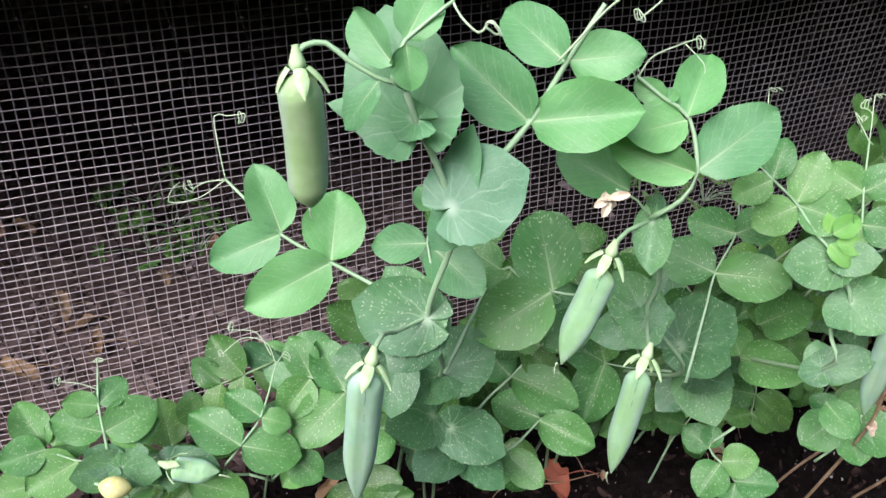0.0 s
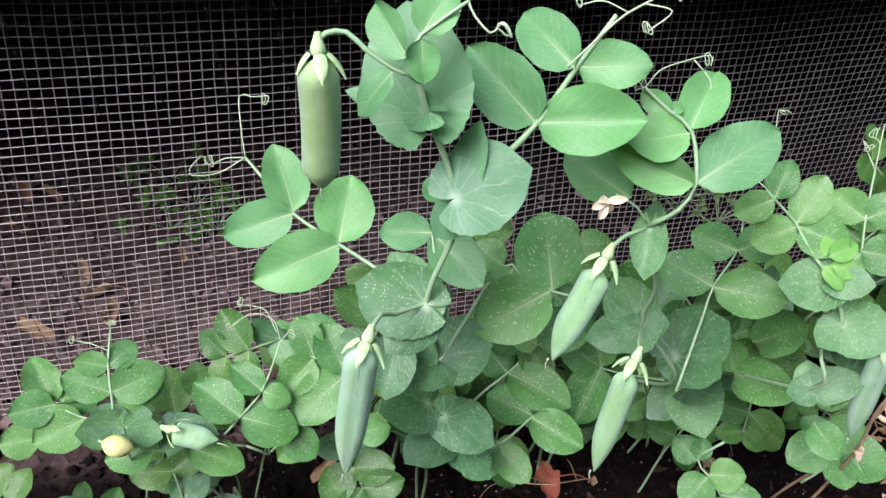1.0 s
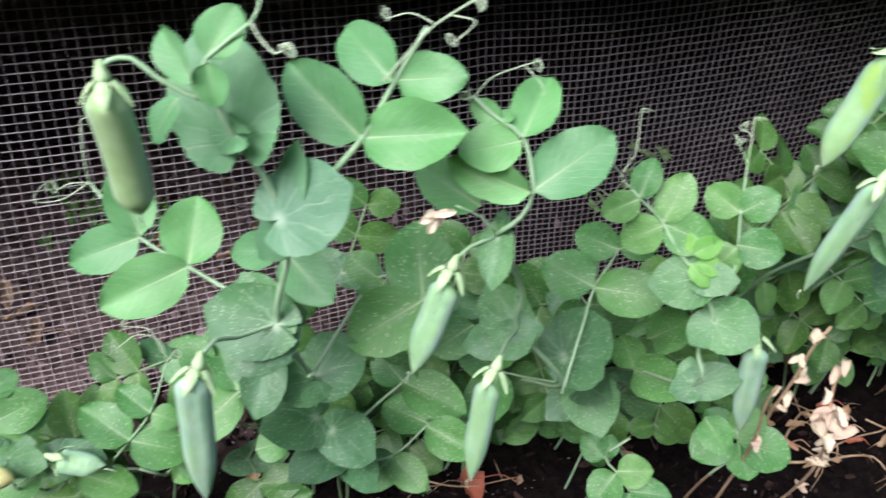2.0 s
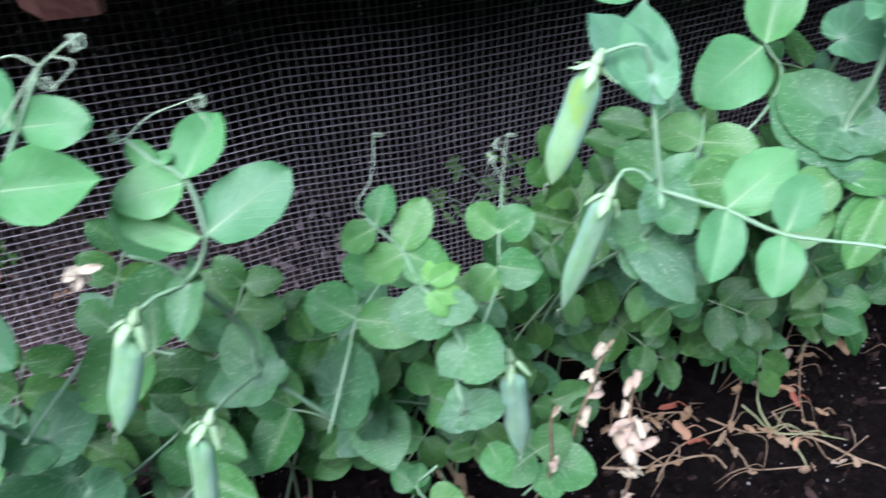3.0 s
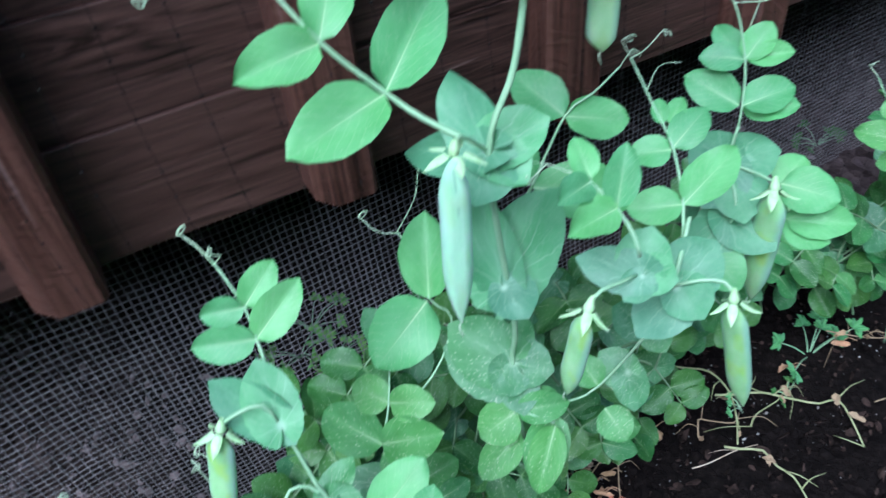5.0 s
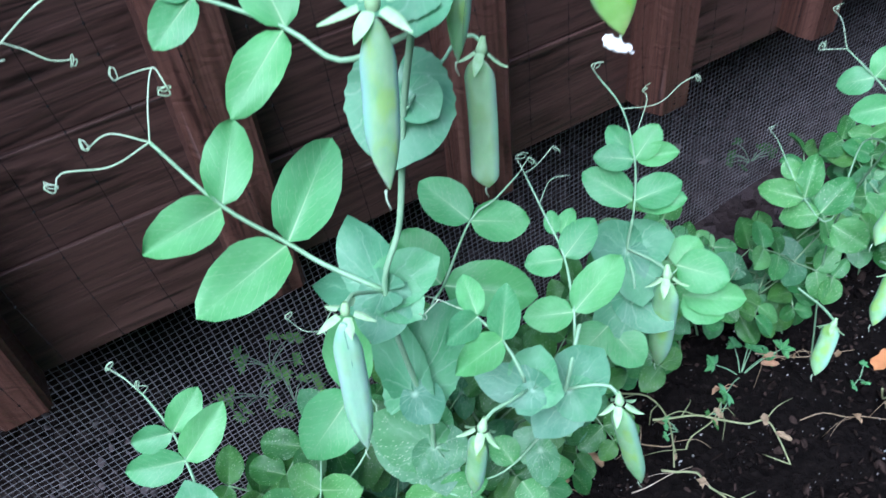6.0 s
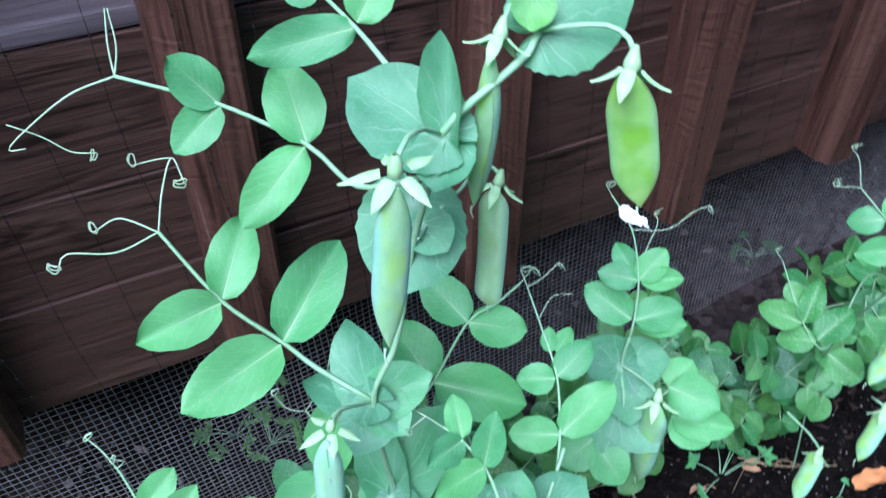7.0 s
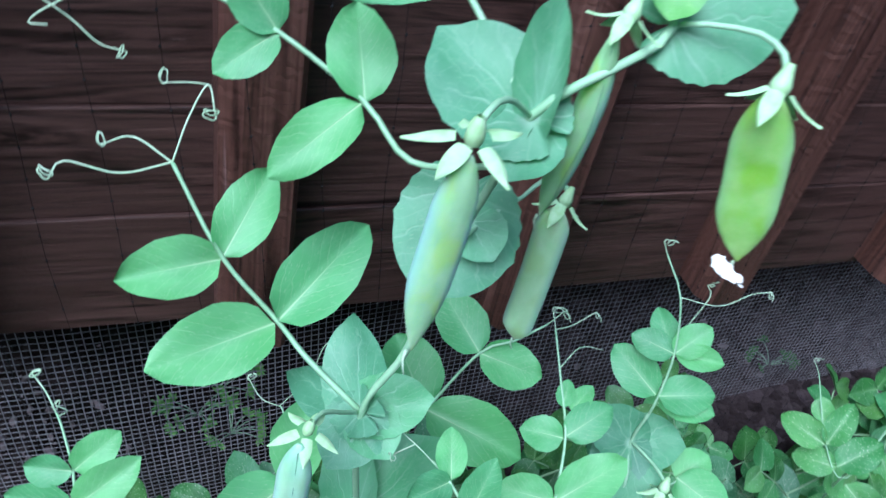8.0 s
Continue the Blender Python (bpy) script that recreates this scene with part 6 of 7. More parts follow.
v = pea_plant("pea plant with paired oval leaves near the mesh", (0.6, 0.47, 0))
stem(v, (0.6, 0.47, 0), (0.5762, 0.4252, 0.4235), (0.5919, 0.432, 0.444), r=0.0014)
a = leaf(v, (0.5919, 0.432, 0.444), (0.6194, 0.4427, 0.475), (0.6364, 0.4415, 0.4844), (0.6543, 0.4444, 0.4929), r=0.001)
leaflet(a, (0.5919, 0.432, 0.444), (0.6393, 0.4017, 0.4357), (-0.13, -0.49, 0.86), 0.0322)
leaflet(a, (0.5909, 0.433, 0.445), (0.5795, 0.4691, 0.4643), (0.03, -0.46, 0.89), 0.0332)
leaflet(a, (0.6194, 0.4427, 0.475), (0.603, 0.4728, 0.493), (-0.16, -0.57, 0.81), 0.0252)
leaflet(a, (0.6194, 0.4427, 0.475), (0.6507, 0.4275, 0.4695), (-0.12, -0.58, 0.81), 0.0242)
tendril(a, (0.6543, 0.4444, 0.4929), (0.6623, 0.4473, 0.4981), curl=1)
stipule(v, (0.5482, 0.4043, 0.4095), (0.5783, 0.4021, 0.4152), (-0.16, -0.45, 0.88), 0.0342)

v = pea_plant("pea plant with stacked leaf pairs and a small pod", (0.7, 0.45, 0))
stem(v, (0.7, 0.49, 0), (0.7002, 0.3932, 0.3912), (0.7096, 0.4118, 0.4236), (0.713, 0.4125, 0.4496), r=0.0014)
a = leaf(v, (0.713, 0.4125, 0.4496), (0.7168, 0.4164, 0.4597), (0.7233, 0.4271, 0.4819), (0.7258, 0.4448, 0.5071), (0.7206, 0.4626, 0.5221), r=0.0008)
leaflet(a, (0.7158, 0.4174, 0.4597), (0.6976, 0.4443, 0.4725), (-0.36, -0.57, 0.73), 0.0219)
leaflet(a, (0.7168, 0.4164, 0.4597), (0.7445, 0.4082, 0.4682), (-0.36, -0.43, 0.83), 0.0209)
leaflet(a, (0.7233, 0.4271, 0.4819), (0.7034, 0.4411, 0.4846), (-0.31, -0.54, 0.78), 0.0160)
leaflet(a, (0.7233, 0.4271, 0.4819), (0.743, 0.4319, 0.4963), (-0.38, -0.51, 0.77), 0.0170)
leaflet(a, (0.7244, 0.4291, 0.4789), (0.7202, 0.4519, 0.493), (-0.48, -0.51, 0.71), 0.0150)
leaflet(a, (0.7244, 0.4281, 0.4809), (0.7462, 0.415, 0.4853), (-0.38, -0.43, 0.82), 0.0140)
leaflet(a, (0.7189, 0.4194, 0.4568), (0.7427, 0.4003, 0.4611), (-0.46, -0.46, 0.76), 0.0180)
tendril(a, (0.7206, 0.4626, 0.5221), (0.7195, 0.4666, 0.5261), curl=1)
tendril(a, (0.7258, 0.4448, 0.5071), (0.7458, 0.4377, 0.5064), (0.7626, 0.4386, 0.5128), (0.7715, 0.4376, 0.515), curl=1)
tendril(a, (0.7311, 0.4359, 0.4951), (0.7418, 0.4427, 0.5084), (0.7417, 0.4467, 0.5114), curl=1)
stipule(v, (0.7096, 0.4118, 0.4236), (0.6964, 0.4327, 0.4345), (-0.32, -0.58, 0.75), 0.0309)
stipule(v, (0.7096, 0.4118, 0.4236), (0.7373, 0.4017, 0.4301), (-0.33, -0.43, 0.84), 0.0329)
stipule(v, (0.7096, 0.4118, 0.4236), (0.689, 0.4041, 0.4051), (-0.49, -0.39, 0.78), 0.0329)
stipule(v, (0.7106, 0.4088, 0.4216), (0.6999, 0.3811, 0.4071), (-0.36, -0.31, 0.88), 0.0319)
stipule(v, (0.701, 0.3961, 0.4003), (0.7132, 0.3672, 0.3893), (-0.28, -0.43, 0.86), 0.0339)
stipule(v, (0.701, 0.3961, 0.4003), (0.6695, 0.3864, 0.3815), (-0.35, -0.38, 0.85), 0.0309)
pod(v, [(0.7095, 0.4108, 0.4256), (0.7165, 0.3958, 0.4256), (0.7174, 0.3818, 0.4284)], (0.7144, 0.3768, 0.4253), (0.7133, 0.3798, 0.3355), (-0.39, -0.46, 0.8), 0.0175, "bean")
a = leaf(v, (0.7002, 0.3932, 0.3912), (0.7338, 0.3929, 0.407), (0.7367, 0.3949, 0.41), r=0.0008)
leaflet(a, (0.7357, 0.3949, 0.41), (0.7556, 0.3679, 0.4092), (-0.48, -0.36, 0.8), 0.0269)
leaflet(a, (0.7378, 0.3969, 0.4051), (0.7565, 0.4017, 0.4185), (-0.42, -0.42, 0.8), 0.0219)
leaflet(a, (0.7362, 0.3861, 0.388), (0.7492, 0.3612, 0.384), (-0.35, -0.33, 0.88), 0.0249)
leaflet(a, (0.7362, 0.3861, 0.388), (0.766, 0.3611, 0.3914), (-0.41, -0.4, 0.82), 0.0229)
leaflet(a, (0.6813, 0.3903, 0.3888), (0.6566, 0.3855, 0.3802), (-0.2, -0.41, 0.89), 0.0239)
leaflet(a, (0.6824, 0.3863, 0.3858), (0.6885, 0.3615, 0.3757), (-0.27, -0.4, 0.87), 0.0249)

v = pea_plant("pea plant with small leaves at the far end", (1.02, 0.47, 0))
stem(v, (1.02, 0.47, 0), (0.9289, 0.4055, 0.4212), (0.9337, 0.4173, 0.4335), r=0.0014)
a = leaf(v, (0.9289, 0.4055, 0.4212), (0.9337, 0.4173, 0.4335), (0.9284, 0.4352, 0.4485), (0.9191, 0.4561, 0.4645), r=0.0008)
leaflet(a, (0.9284, 0.4352, 0.4485), (0.9106, 0.4503, 0.4413), (-0.58, -0.39, 0.72), 0.0190)
leaflet(a, (0.9284, 0.4352, 0.4485), (0.945, 0.4339, 0.4679), (-0.68, -0.43, 0.59), 0.0210)
leaflet(a, (0.9327, 0.4173, 0.4334), (0.9109, 0.4335, 0.4251), (-0.58, -0.47, 0.66), 0.0200)
leaflet(a, (0.9337, 0.4173, 0.4335), (0.9543, 0.4151, 0.4499), (-0.59, -0.35, 0.73), 0.0230)
tendril(a, (0.9191, 0.4561, 0.4645), (0.9239, 0.4689, 0.4778), (0.9218, 0.4759, 0.4838), curl=1)
tendril(a, (0.9191, 0.4561, 0.4645), (0.9031, 0.4631, 0.4663), curl=1)
a = leaf(v, (0.9548, 0.4158, 0.3829), (0.9552, 0.4469, 0.3702), (0.9151, 0.4255, 0.3251), (0.9038, 0.4464, 0.3391), (0.9032, 0.483, 0.3734), r=0.0008)
leaflet(a, (0.9028, 0.4454, 0.339), (0.8829, 0.4744, 0.3399), (-0.48, -0.38, 0.79), 0.0220)
leaflet(a, (0.9038, 0.4454, 0.3391), (0.9233, 0.46, 0.3656), (-0.55, -0.48, 0.68), 0.0190)
leaflet(a, (0.909, 0.4325, 0.329), (0.8872, 0.4516, 0.3217), (-0.49, -0.28, 0.83), 0.0210)
leaflet(a, (0.91, 0.4325, 0.3291), (0.9375, 0.4341, 0.3517), (-0.57, -0.28, 0.77), 0.0240)
leaflet(a, (0.9141, 0.4225, 0.322), (0.9252, 0.3955, 0.314), (-0.55, -0.41, 0.73), 0.0270)
leaflet(a, (0.9026, 0.4573, 0.3501), (0.9075, 0.4732, 0.3594), (-0.54, -0.3, 0.78), 0.0150)
tendril(a, (0.9032, 0.483, 0.3734), (0.9011, 0.491, 0.3795), curl=1)
pod(v, [(0.9216, 0.3838, 0.3858), (0.9256, 0.3798, 0.3839)], (0.9226, 0.3799, 0.3828), (0.8952, 0.3742, 0.3542), (-0.62, -0.36, 0.7), 0.0150, "bean")
pod(v, [(0.8708, 0.404, 0.2909), (0.882, 0.3861, 0.278), (0.8861, 0.3751, 0.2689)], (0.8842, 0.3742, 0.2679), (0.8588, 0.3606, 0.2342), (-0.51, -0.32, 0.8), 0.0150, "bean")
pod(v, [(0.9222, 0.3806, 0.3138), (0.9231, 0.3685, 0.3167)], (0.9221, 0.3656, 0.3137), (0.8968, 0.354, 0.281), (-0.58, -0.32, 0.75), 0.0141, "bean")


# ---- undergrowth: lower leaves of the same kind, in the shade of the taller ones ----
def undergrowth(plant, at, z0, z1, spread, count, seed, size=1.0, old=0.9):
    """Side shoots from one foot: each with a stem, stipule pairs and leaves of two pairs, turned to the light."""
    rnd = random.Random(seed)
    foot = Vector((at[0], at[1], 0))
    tops = []
    for i in range(count):
        z = z0 + (z1 - z0) * (i + rnd.random()) / count
        a = rnd.uniform(math.pi * 0.98, math.pi * 2.02)
        d = spread * (0.35 + 0.75 * rnd.random())
        tops.append(foot + Vector((math.cos(a) * d, math.sin(a) * d * 0.55, z)))
    for k in range(3):
        vine = tops[k::3]
        if vine:
            start = foot + Vector((rnd.uniform(-0.03, 0.03), rnd.uniform(-0.01, 0.025), 0))
            way = [start, start + Vector((rnd.uniform(-0.01, 0.01), 0.005, vine[0].z * 0.55))] + vine
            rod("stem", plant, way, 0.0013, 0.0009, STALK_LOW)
    for top in tops:
        def facing():
            return Vector((rnd.gauss(0, 0.28), -0.62 + rnd.gauss(0, 0.2), 0.72 + rnd.gauss(0, 0.2))).normalized()

        def across(n, angle):
            x = n.cross(Vector((0, 1, 0.3))).normalized()
            return x * math.cos(angle) + n.cross(x) * math.sin(angle)

        turn = rnd.random() * 6.3
        for k in range(rnd.choice((1, 2, 2))):
            n = facing()
            ln = size * rnd.uniform(0.020, 0.030)
            stipule(plant, top, top + across(n, turn + k * rnd.uniform(2.2, 3.2)) * ln, n, ln * rnd.uniform(0.75, 1.0))
        for k in range(rnd.choice((1, 1, 2))):
            n = facing()
            way = across(n, turn + 1.5 + k * 2.6 + rnd.uniform(-0.5, 0.5)) + Vector((0, -0.1, 0.25))
            ln = size * rnd.uniform(0.030, 0.050)
            end = top + way * ln
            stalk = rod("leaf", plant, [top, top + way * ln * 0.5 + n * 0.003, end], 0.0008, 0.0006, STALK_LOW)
            for s, big in ((0.55, 1.0), (1.0, 0.85)):
                p = top + way * ln * s + n * (0.003 if s < 1 else 0)
                for side in (-1, 1):
                    lf = size * big * rnd.uniform(0.025, 0.035)
                    out = (n.cross(way).normalized() * side + way.normalized() * rnd.uniform(0.1, 0.6)).normalized()
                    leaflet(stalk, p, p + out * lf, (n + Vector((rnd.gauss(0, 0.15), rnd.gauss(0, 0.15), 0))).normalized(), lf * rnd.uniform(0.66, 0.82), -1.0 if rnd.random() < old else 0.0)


def shoots_of(index):
    return [o for o in scene.objects if o.name.split(".")[0] == "pea_plant"][index]


SHOOTS = ((0, (0.09, 0.40), 0.10, 0.27, 0.055, 8), (1, (0.20, 0.42), 0.11, 0.28, 0.055, 8), (2, (0.30, 0.43), 0.12, 0.25, 0.060, 9), (3, (0.35, 0.42), 0.08, 0.16, 0.03, 2),
          (4, (-0.11, 0.345), 0.06, 0.18, 0.075, 6), (5, (-0.02, 0.38), 0.06, 0.17, 0.06, 4), (6, (0.42, 0.455), 0.10, 0.27, 0.05, 8), (7, (0.47, 0.475), 0.10, 0.30, 0.045, 8),
          (8, (0.53, 0.475), 0.09, 0.34, 0.060, 12), (9, (0.63, 0.475), 0.08, 0.31, 0.060, 11), (10, (0.60, 0.50), 0.08, 0.33, 0.05, 9), (11, (0.71, 0.495), 0.09, 0.30, 0.060, 13), (12, (1.02, 0.52), 0.10, 0.25, 0.075, 12))
for index, at, z0, z1, wide, count in SHOOTS:
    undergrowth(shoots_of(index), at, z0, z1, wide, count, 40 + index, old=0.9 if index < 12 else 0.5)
for i, (x, y, top, count, label) in enumerate(((-0.21, 0.30, 0.17, 5, "low spreading young pea plant"), (0.80, 0.545, 0.22, 7, "dense bushy pea plant with small leaves"),
                                               (0.91, 0.55, 0.19, 10, "dense bushy pea plant with small leaves"), (1.13, 0.54, 0.25, 12, "dense bushy pea plant with small leaves"))):
    v = pea_plant(label, (x, y, 0))
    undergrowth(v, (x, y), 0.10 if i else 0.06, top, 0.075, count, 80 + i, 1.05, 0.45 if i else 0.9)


# ---- dead vines, fallen leaves and weeds on the soil ----
def dry_vine(label, points, r, mat, seed, scraps=5, twigs=4, scrap_mat=None):
    rnd = random.Random(seed)
    v = thing("dry_vine", points[0], label, "dead vine", "dead vines on the soil")
    line = spline(points, 0.012)
    rod("stem", v, points, r, r * 0.6, mat, 6, 0.008)
    for _ in range(twigs):
        p = rnd.choice(line)
        a, ln = rnd.random() * 6.3, rnd.uniform(0.02, 0.05)
        d = Vector((math.cos(a), math.sin(a) * 0.7, 0))
        q = p + d * ln * 0.5 + Vector((rnd.uniform(-0.006, 0.006), 0, rnd.uniform(0.002, 0.012)))
        e = p + d * ln
        e.z = max(0.004, e.z * 0.5)
        rod("twig", v, [p, q, e], r * 0.55, r * 0.25, mat, 5, 0.006)
    for i in range(scraps):
        p = rnd.choice(line) + Vector((rnd.uniform(-0.006, 0.006), -0.003, rnd.uniform(0, 0.004)))
        crumpled("dry_leaf", v, p, rnd.uniform(0.004, 0.009) * 0.9, scrap_mat or mat, seed * 31 + i, curled=0.6)
    return v


GREENISH = plain("yellowed_stem", [(0.3, (0.32, 0.36, 0.16)), (0.7, (0.46, 0.48, 0.26))], 70, 0.6)


def withered_shoot(label, points, clumps, seed):
    """A dead shoot that still stands among the plants: a thin stem with crumpled cream leaves in clumps along it."""
    rnd = random.Random(seed)
    v = thing("withered_shoot", points[-1], label, "dead vine", "dead vines on the soil")
    rod("stem", v, points, 0.0010, 0.0012, STRAW, 6, 0.006)
    for at, size, count in clumps:
        for i in range(count):
            p = Vector(at) + Vector((rnd.uniform(-1, 1), rnd.uniform(-0.6, 0.4), rnd.uniform(-1, 1))) * size * (0.9 if count > 1 else 0.2)
            crumpled("withered_leaf", v, p, size * rnd.uniform(0.65, 1.1), rnd.choice((CREAM, CREAM, PAPER)), seed * 17 + i + int(at[2] * 1000), curled=1.0)


withered_shoot("dead pea shoot with crumpled cream leaves", [(0.446, 0.347, 0.226), (0.447, 0.349, 0.212), (0.443, 0.341, 0.200), (0.444, 0.332, 0.182), (0.450, 0.332, 0.135), (0.456, 0.345, 0.07), (0.458, 0.362, 0.004)],
               (((0.446, 0.348, 0.220), 0.0075, 2), ((0.442, 0.340, 0.203), 0.0060, 2), ((0.443, 0.331, 0.188), 0.0095, 9), ((0.447, 0.331, 0.165), 0.0050, 2), ((0.450, 0.331, 0.140), 0.0070, 6), ((0.454, 0.340, 0.090), 0.0050, 2)), 3)
withered_shoot("thin dead pea shoot with curled cream leaves", [(0.428, 0.352, 0.262), (0.421, 0.350, 0.244), (0.418, 0.348, 0.224), (0.412, 0.346, 0.195), (0.408, 0.350, 0.14), (0.400, 0.368, 0.06), (0.398, 0.38, 0.004)],
               (((0.426, 0.351, 0.258), 0.0070, 2), ((0.420, 0.349, 0.238), 0.0065, 2), ((0.417, 0.347, 0.222), 0.0060, 2), ((0.412, 0.344, 0.196), 0.0055, 2)), 4)
withered_shoot("thin dead pea shoot with curled cream leaves", [(0.386, 0.321, 0.253), (0.384, 0.321, 0.235), (0.388, 0.322, 0.190), (0.392, 0.335, 0.10), (0.395, 0.35, 0.004)], (((0.388, 0.320, 0.189), 0.0050, 2), ((0.386, 0.320, 0.250), 0.0040, 1)), 5)
dry_vine("yellowed pea stem lying on the soil", [(0.645, 0.470, 0.030), (0.628, 0.440, 0.014), (0.627, 0.411, 0.012), (0.639, 0.391, 0.012), (0.641, 0.370, 0.008)], 0.0014, GREENISH, 7, 2, 2, STRAW)
dry_vine("tan dried pea vine lying on the soil", [(0.575, 0.430, 0.016), (0.595, 0.420, 0.010), (0.609, 0.412, 0.010), (0.627, 0.409, 0.010), (0.638, 0.395, 0.012)], 0.0010, STRAW, 5, 3, 3, DRY_LEAF)
dry_vine("tan dried pea vine lying on the soil", [(0.512, 0.385, 0.008), (0.520, 0.394, 0.012), (0.540, 0.410, 0.012), (0.566, 0.417, 0.012), (0.592, 0.422, 0.014), (0.604, 0.440, 0.040), (0.612, 0.460, 0.075)], 0.0009, STRAW, 6, 3, 3, DRY_LEAF)
dry_vine("thick tan dried pea vine lying on the soil", [(0.470, 0.405, 0.012), (0.493, 0.400, 0.010), (0.523, 0.398, 0.010), (0.549, 0.400, 0.010), (0.568, 0.397, 0.010), (0.574, 0.385, 0.008)], 0.0014, STRAW, 15, 3, 4, DRY_LEAF)
dry_vine("tan dried tangle at the foot of the plants", [(0.499, 0.421, 0.015), (0.520, 0.441, 0.018), (0.539, 0.443, 0.016), (0.560, 0.440, 0.015), (0.569, 0.432, 0.010)], 0.0010, STRAW, 8, 5, 4, DRY_LEAF)
dry_vine("pale dead stem lying on bare soil", [(0.655, 0.400, 0.008), (0.667, 0.392, 0.008), (0.687, 0.371, 0.008), (0.702, 0.361, 0.008), (0.715, 0.347, 0.008)], 0.0011, STRAW, 16, 1, 1, STRAW)
dry_vine("thin pale twig lying on the soil", [(0.748, 0.434, 0.006), (0.764, 0.431, 0.007), (0.798, 0.431, 0.006), (0.820, 0.427, 0.006)], 0.0007, PAPER, 17, 0, 1)
dry_vine("grey-green pea stem trailing onto the soil", [(0.770, 0.555, 0.030), (0.790, 0.548, 0.014), (0.808, 0.535, 0.012), (0.829, 0.518, 0.012), (0.831, 0.487, 0.012), (0.818, 0.458, 0.010), (0.802, 0.435, 0.008)], 0.0013, GREENISH, 9, 2, 3, STRAW)
dry_vine("thin dead stem lying on the soil", [(0.773, 0.459, 0.008), (0.784, 0.475, 0.010), (0.792, 0.470, 0.010), (0.813, 0.456, 0.010), (0.826, 0.464, 0.008)], 0.0009, STRAW, 11, 1, 3)
dry_vine("thin brown dead stem at the foot of the plants", [(0.690, 0.480, 0.030), (0.683, 0.465, 0.014), (0.668, 0.437, 0.012), (0.660, 0.411, 0.008)], 0.0008, STRAW, 18, 3, 3, DRY_LEAF)
dry_vine("yellowed pea stem lying on the soil", [(0.815, 0.490, 0.014), (0.830, 0.484, 0.012), (0.859, 0.472, 0.012), (0.877, 0.455, 0.012), (0.900, 0.435, 0.012), (0.918, 0.430, 0.014), (0.915, 0.408, 0.012), (0.906, 0.379, 0.008)], 0.0014, GREENISH, 19, 3, 5, STRAW)
dry_vine("thin dead stem lying on the soil", [(0.825, 0.445, 0.010), (0.839, 0.454, 0.010), (0.872, 0.458, 0.012), (0.890, 0.470, 0.016)], 0.0009, GREENISH, 20, 2, 3, STRAW)
dry_vine("yellowed pea stem lying on the soil", [(0.788, 0.438, 0.010), (0.800, 0.429, 0.010), (0.817, 0.417, 0.012), (0.819, 0.398, 0.010), (0.825, 0.382, 0.010), (0.821, 0.355, 0.008)], 0.0014, GREENISH, 10, 2, 2, STRAW)
dry_vine("thin dead stem lying on the soil", [(0.16, 0.42, 0.02), (0.21, 0.40, 0.025), (0.26, 0.41, 0.012)], 0.0008, STRAW, 12, 2, 4)
dry_vine("thin dead stem lying on the soil", [(0.33, 0.40, 0.09), (0.345, 0.39, 0.05), (0.35, 0.40, 0.01)], 0.0009, STRAW, 13, 5, 4)
dry_vine("thin dead stem lying on the soil", [(0.95, 0.49, 0.04), (1.0, 0.47, 0.02), (1.06, 0.45, 0.014)], 0.0008, STRAW, 14, 4, 5, DRY_LEAF)


def tangle(count, x0, x1, seed):
    """Loose dead stems strewn along the front of the bed."""
    rnd = random.Random(seed)
    for i in range(count):
        x, y = rnd.uniform(x0, x1), rnd.uniform(0.36, 0.50)
        a = rnd.uniform(-0.8, 0.8)
        p = [Vector((x, y, rnd.uniform(0.01, 0.06)))]
        for _ in range(4):
            a += rnd.uniform(-0.7, 0.7)
            p.append(p[-1] + Vector((math.cos(a), math.sin(a) * 0.6, 0)) * rnd.uniform(0.015, 0.035))
            p[-1].z = max(0.008, p[0].z * rnd.uniform(0.2, 1.1))
        dry_vine(rnd.choice(("thin tan dead stem lying on the soil", "brittle tan pea vine lying on the soil")), p, rnd.uniform(0.0006, 0.0012), rnd.choice((STRAW, STRAW, GREENISH)), seed * 3 + i, rnd.choice((1, 3, 5)), rnd.choice((2, 4)), rnd.choice((STRAW, DRY_LEAF, PAPER)))


tangle(8, 0.43, 0.66, 77)
tangle(3, 0.86, 1.05, 78)


def fallen_leaf(at, size, mat, label, seed, curled=1.0):
    v = thing("fallen_leaf", at, label, "dead leaf", "fallen leaves on the soil")
    crumpled("blade", v, at, size, mat, seed, curled=curled)
    rod("stalk", v, [Vector(at), Vector(at) + Vector((size * 1.2, 0.002, 0.001)), Vector(at) + Vector((size * 1.9, -0.004, -0.002))], 0.0006, 0.0004, mat, 5, 0.004)


RUST = plain("rusty_leaf", [(0.3, (0.30, 0.085, 0.05)), (0.7, (0.48, 0.17, 0.10))], 90, 0.6, 0.4, 0.001)
ORANGE_TAN = plain("tan_leaf", [(0.3, (0.42, 0.22, 0.11)), (0.7, (0.64, 0.42, 0.27))], 90, 0.7, 0.4, 0.001)
ORANGE = plain("orange_leaf", [(0.3, (0.70, 0.25, 0.08)), (0.7, (0.85, 0.40, 0.17))], 90, 0.6, 0.4, 0.001)
fallen_leaf((0.222, 0.404, 0.026), 0.019, RUST, "rusty red dead leaf on the soil", 21, 0.5)
fallen_leaf((1.084, 0.421, 0.016), 0.024, ORANGE, "bright orange dead leaf on the soil", 44, 0.3)
fallen_leaf((0.971, 0.484, 0.012), 0.010, ORANGE_TAN, "brown curled dead leaf on the soil", 23)
fallen_leaf((0.652, 0.448, 0.012), 0.009, ORANGE_TAN, "orange-tan curled dead leaf on the soil", 24)
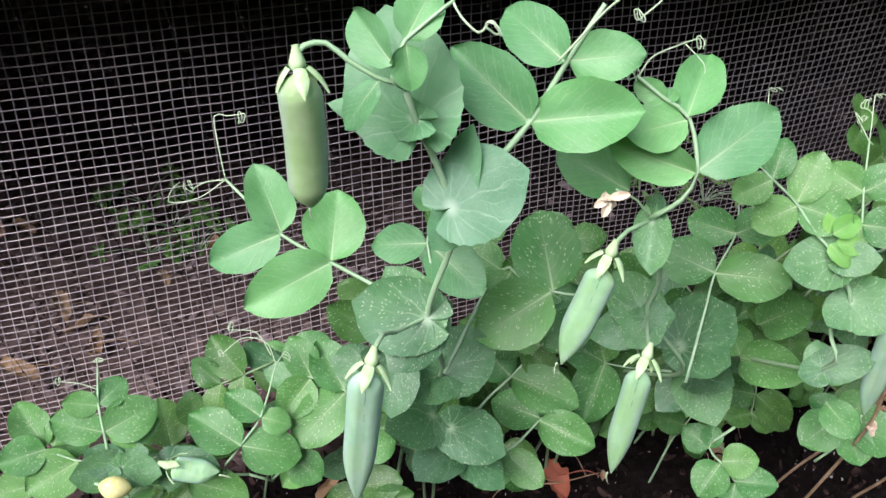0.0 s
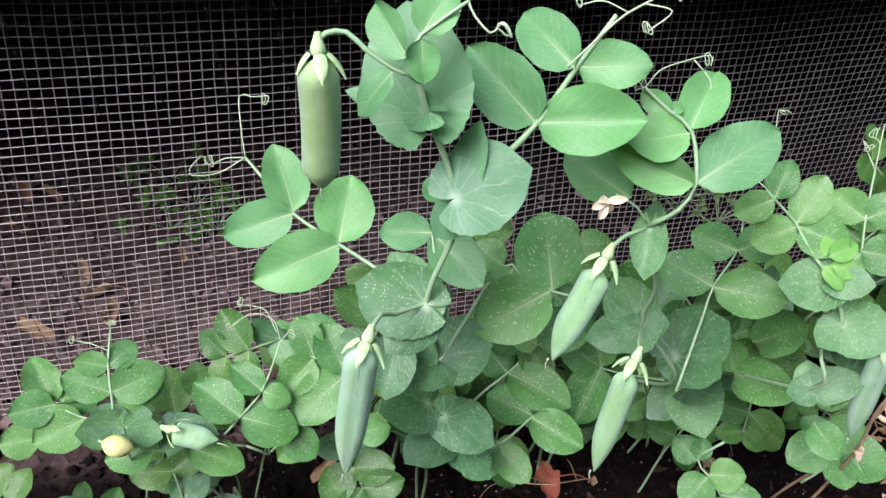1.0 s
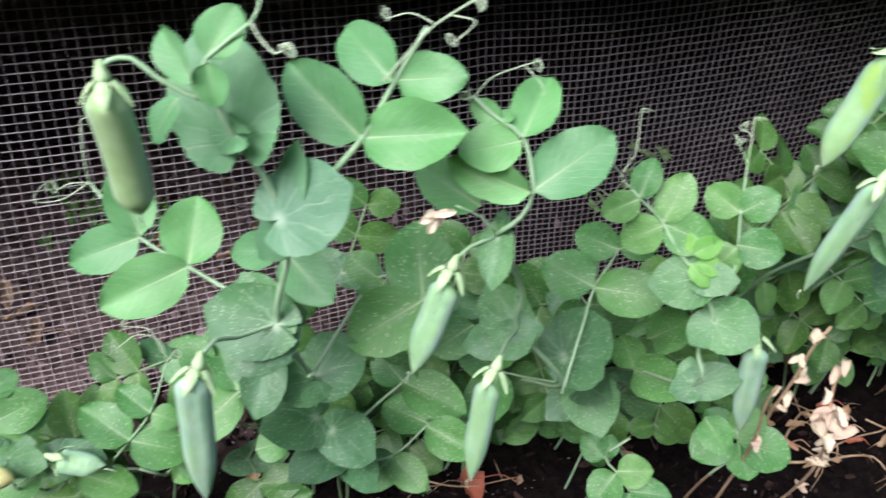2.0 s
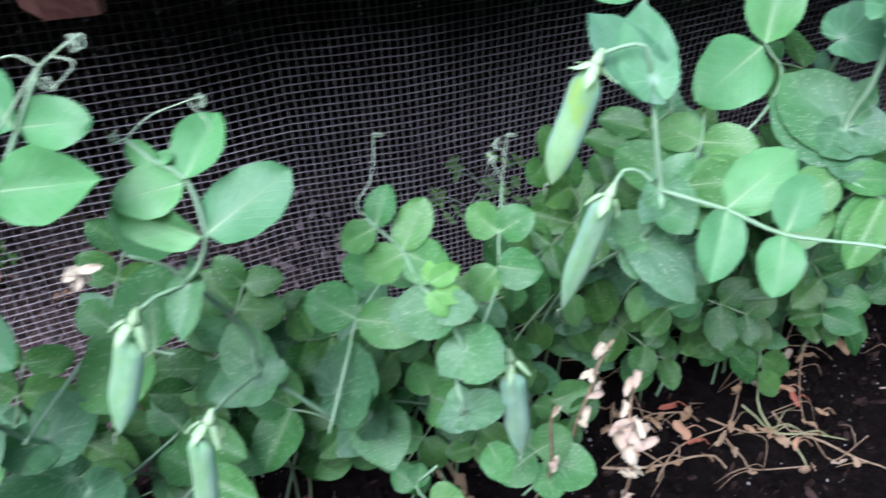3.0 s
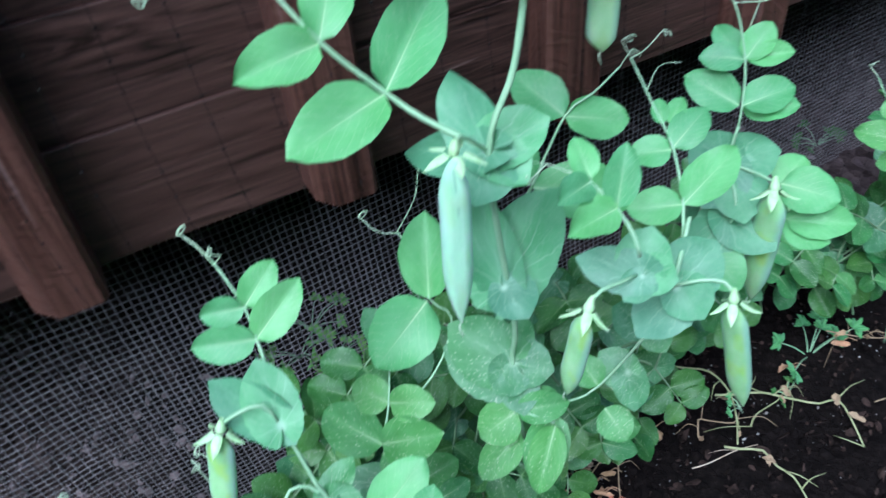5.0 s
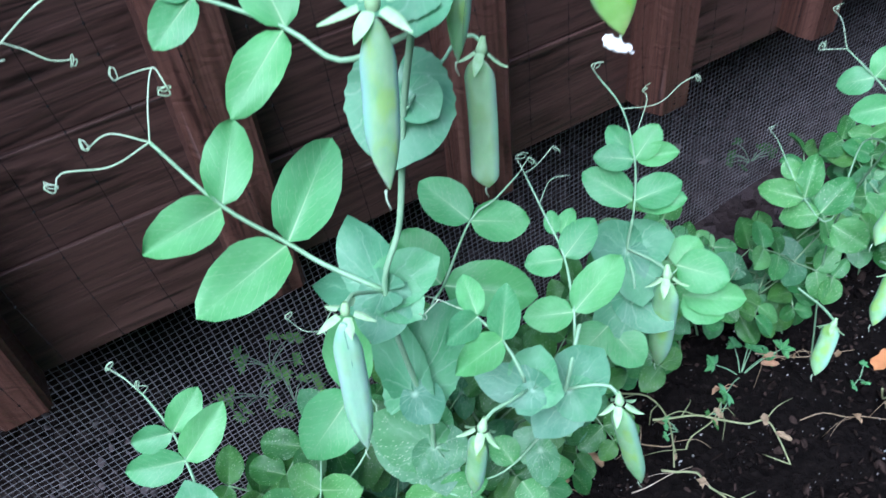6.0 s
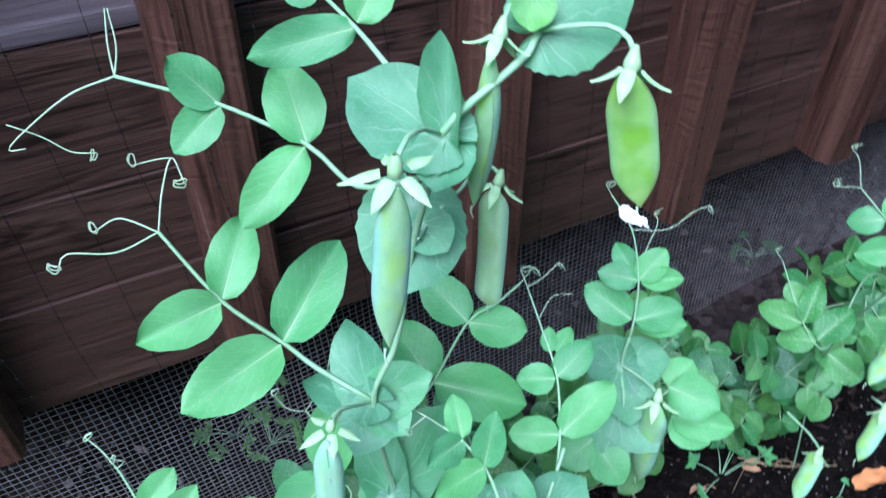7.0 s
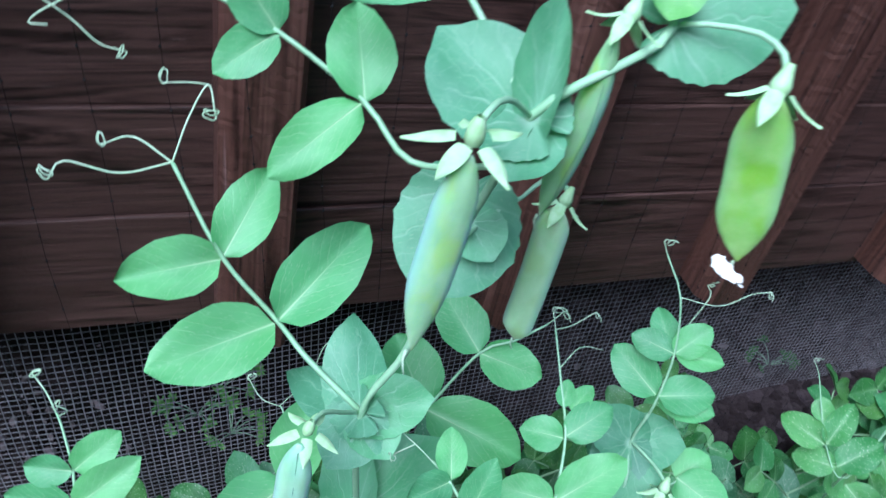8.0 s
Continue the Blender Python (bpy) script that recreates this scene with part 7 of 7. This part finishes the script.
fallen_leaf((0.693, 0.478, 0.012), 0.008, DRY_LEAF, "brown curled dead leaf on the soil", 34)
fallen_leaf((0.671, 0.463, 0.012), 0.007, DRY_LEAF, "brown curled dead leaf on the soil", 35)
fallen_leaf((0.737, 0.487, 0.010), 0.014, DRY_LEAF, "brown curled dead leaf on the soil", 36)
fallen_leaf((0.902, 0.483, 0.012), 0.010, ORANGE_TAN, "pinkish tan curled dead leaf on the soil", 37)
fallen_leaf((0.03, 0.43, 0.012), 0.014, DRY_LEAF, "brown curled dead leaf on the soil", 25)
fallen_leaf((-0.14, 0.47, 0.012), 0.018, RUST, "rusty red dead leaf on the soil", 26)
fallen_leaf((-0.20, 0.62, 0.014), 0.022, DRY_LEAF, "brown curled dead leaf on the soil", 27)
fallen_leaf((-0.27, 0.60, 0.014), 0.02, DRY_LEAF, "brown curled dead leaf on the soil", 28)


for i, (x, y, size) in enumerate(((0.653, 0.443, 0.011), (0.651, 0.457, 0.009), (0.658, 0.431, 0.008), (0.625, 0.474, 0.010), (0.548, 0.421, 0.012), (0.525, 0.433, 0.010), (0.552, 0.408, 0.008), (0.617, 0.406, 0.007),
                                  (0.637, 0.389, 0.008), (0.604, 0.411, 0.007), (0.544, 0.447, 0.011), (0.674, 0.414, 0.007), (0.498, 0.412, 0.010), (0.512, 0.428, 0.008))):
    fallen_leaf((x, y, 0.020), size * 0.85, (ORANGE_TAN, DRY_LEAF, RUST, DRY_LEAF)[i % 4], "shrivelled tan leaf among the dead vines", 120 + i, 1.3)


def weed(at, spread, mat, label, seed, leaves=5):
    """A seedling with feathery, deeply cut leaves."""
    rnd = random.Random(seed)
    at = Vector(at)
    v = thing("weed", at, label, "weed", "weeds")
    for i in range(leaves):
        a = rnd.random() * 6.3
        d = Vector((math.cos(a), math.sin(a) * 0.8, rnd.uniform(0.2, 0.7))) * spread * rnd.uniform(0.6, 1)
        end = at + d
        end.z = max(end.z, 0.012)
        stalk = rod("leaf", v, [at, at + d * 0.5 + Vector((0, 0, 0.006)), end], 0.0008, 0.0005, STALK, 5)
        side = d.cross(Vector((0, -0.5, 0.85))).normalized()
        for k in range(11):
            b = -1.6 + k * 0.32
            out = (d.normalized() * math.cos(b) + side * math.sin(b)).normalized()
            ln = spread * rnd.uniform(0.16, 0.32)
            part("leaflet", PICK.choice((BLADES_SHADED, BLADES, BLADES_NEW)[mat]), stalk, basis(end, end + out * ln, (rnd.gauss(0, 0.2), -0.5, 0.85), ln * (0.24 if mat == 2 else 0.38)), None)


weed((0.938, 0.492, 0.0), 0.046, 1, "feathery green seedling on the soil", 31, 7)
weed((0.885, 0.462, 0.0), 0.022, 0, "small feathery seedling beside a dead stem", 32, 4)
weed((0.835, 0.470, 0.0), 0.020, 1, "small feathery seedling beside a dead stem", 34, 3)
weed((1.045, 0.423, 0.0), 0.022, 1, "small green seedling on bare soil", 33, 3)
for i, (x, y, s) in enumerate(((-0.19, 0.85, 0.055), (-0.15, 0.80, 0.050), (-0.17, 0.76, 0.050), (-0.115, 0.755, 0.040), (0.455, 0.80, 0.045), (0.43, 0.765, 0.045), (0.468, 0.735, 0.040), (1.19, 0.77, 0.035))):
    weed((x, y, 0.0), s, 2 if x < 1 else 0, "green weed growing behind the mesh", 50 + i, 9)
LITTER = random.Random(63)
for i in range(14):
    x = LITTER.uniform(-0.46, 0.02)
    fallen_leaf((x, LITTER.uniform(0.60, 0.86), 0.016), LITTER.uniform(0.010, 0.022), LITTER.choice((DRY_LEAF, DRY_LEAF, ORANGE_TAN, STRAW)), "brown dead leaf lying behind the mesh", 90 + i)
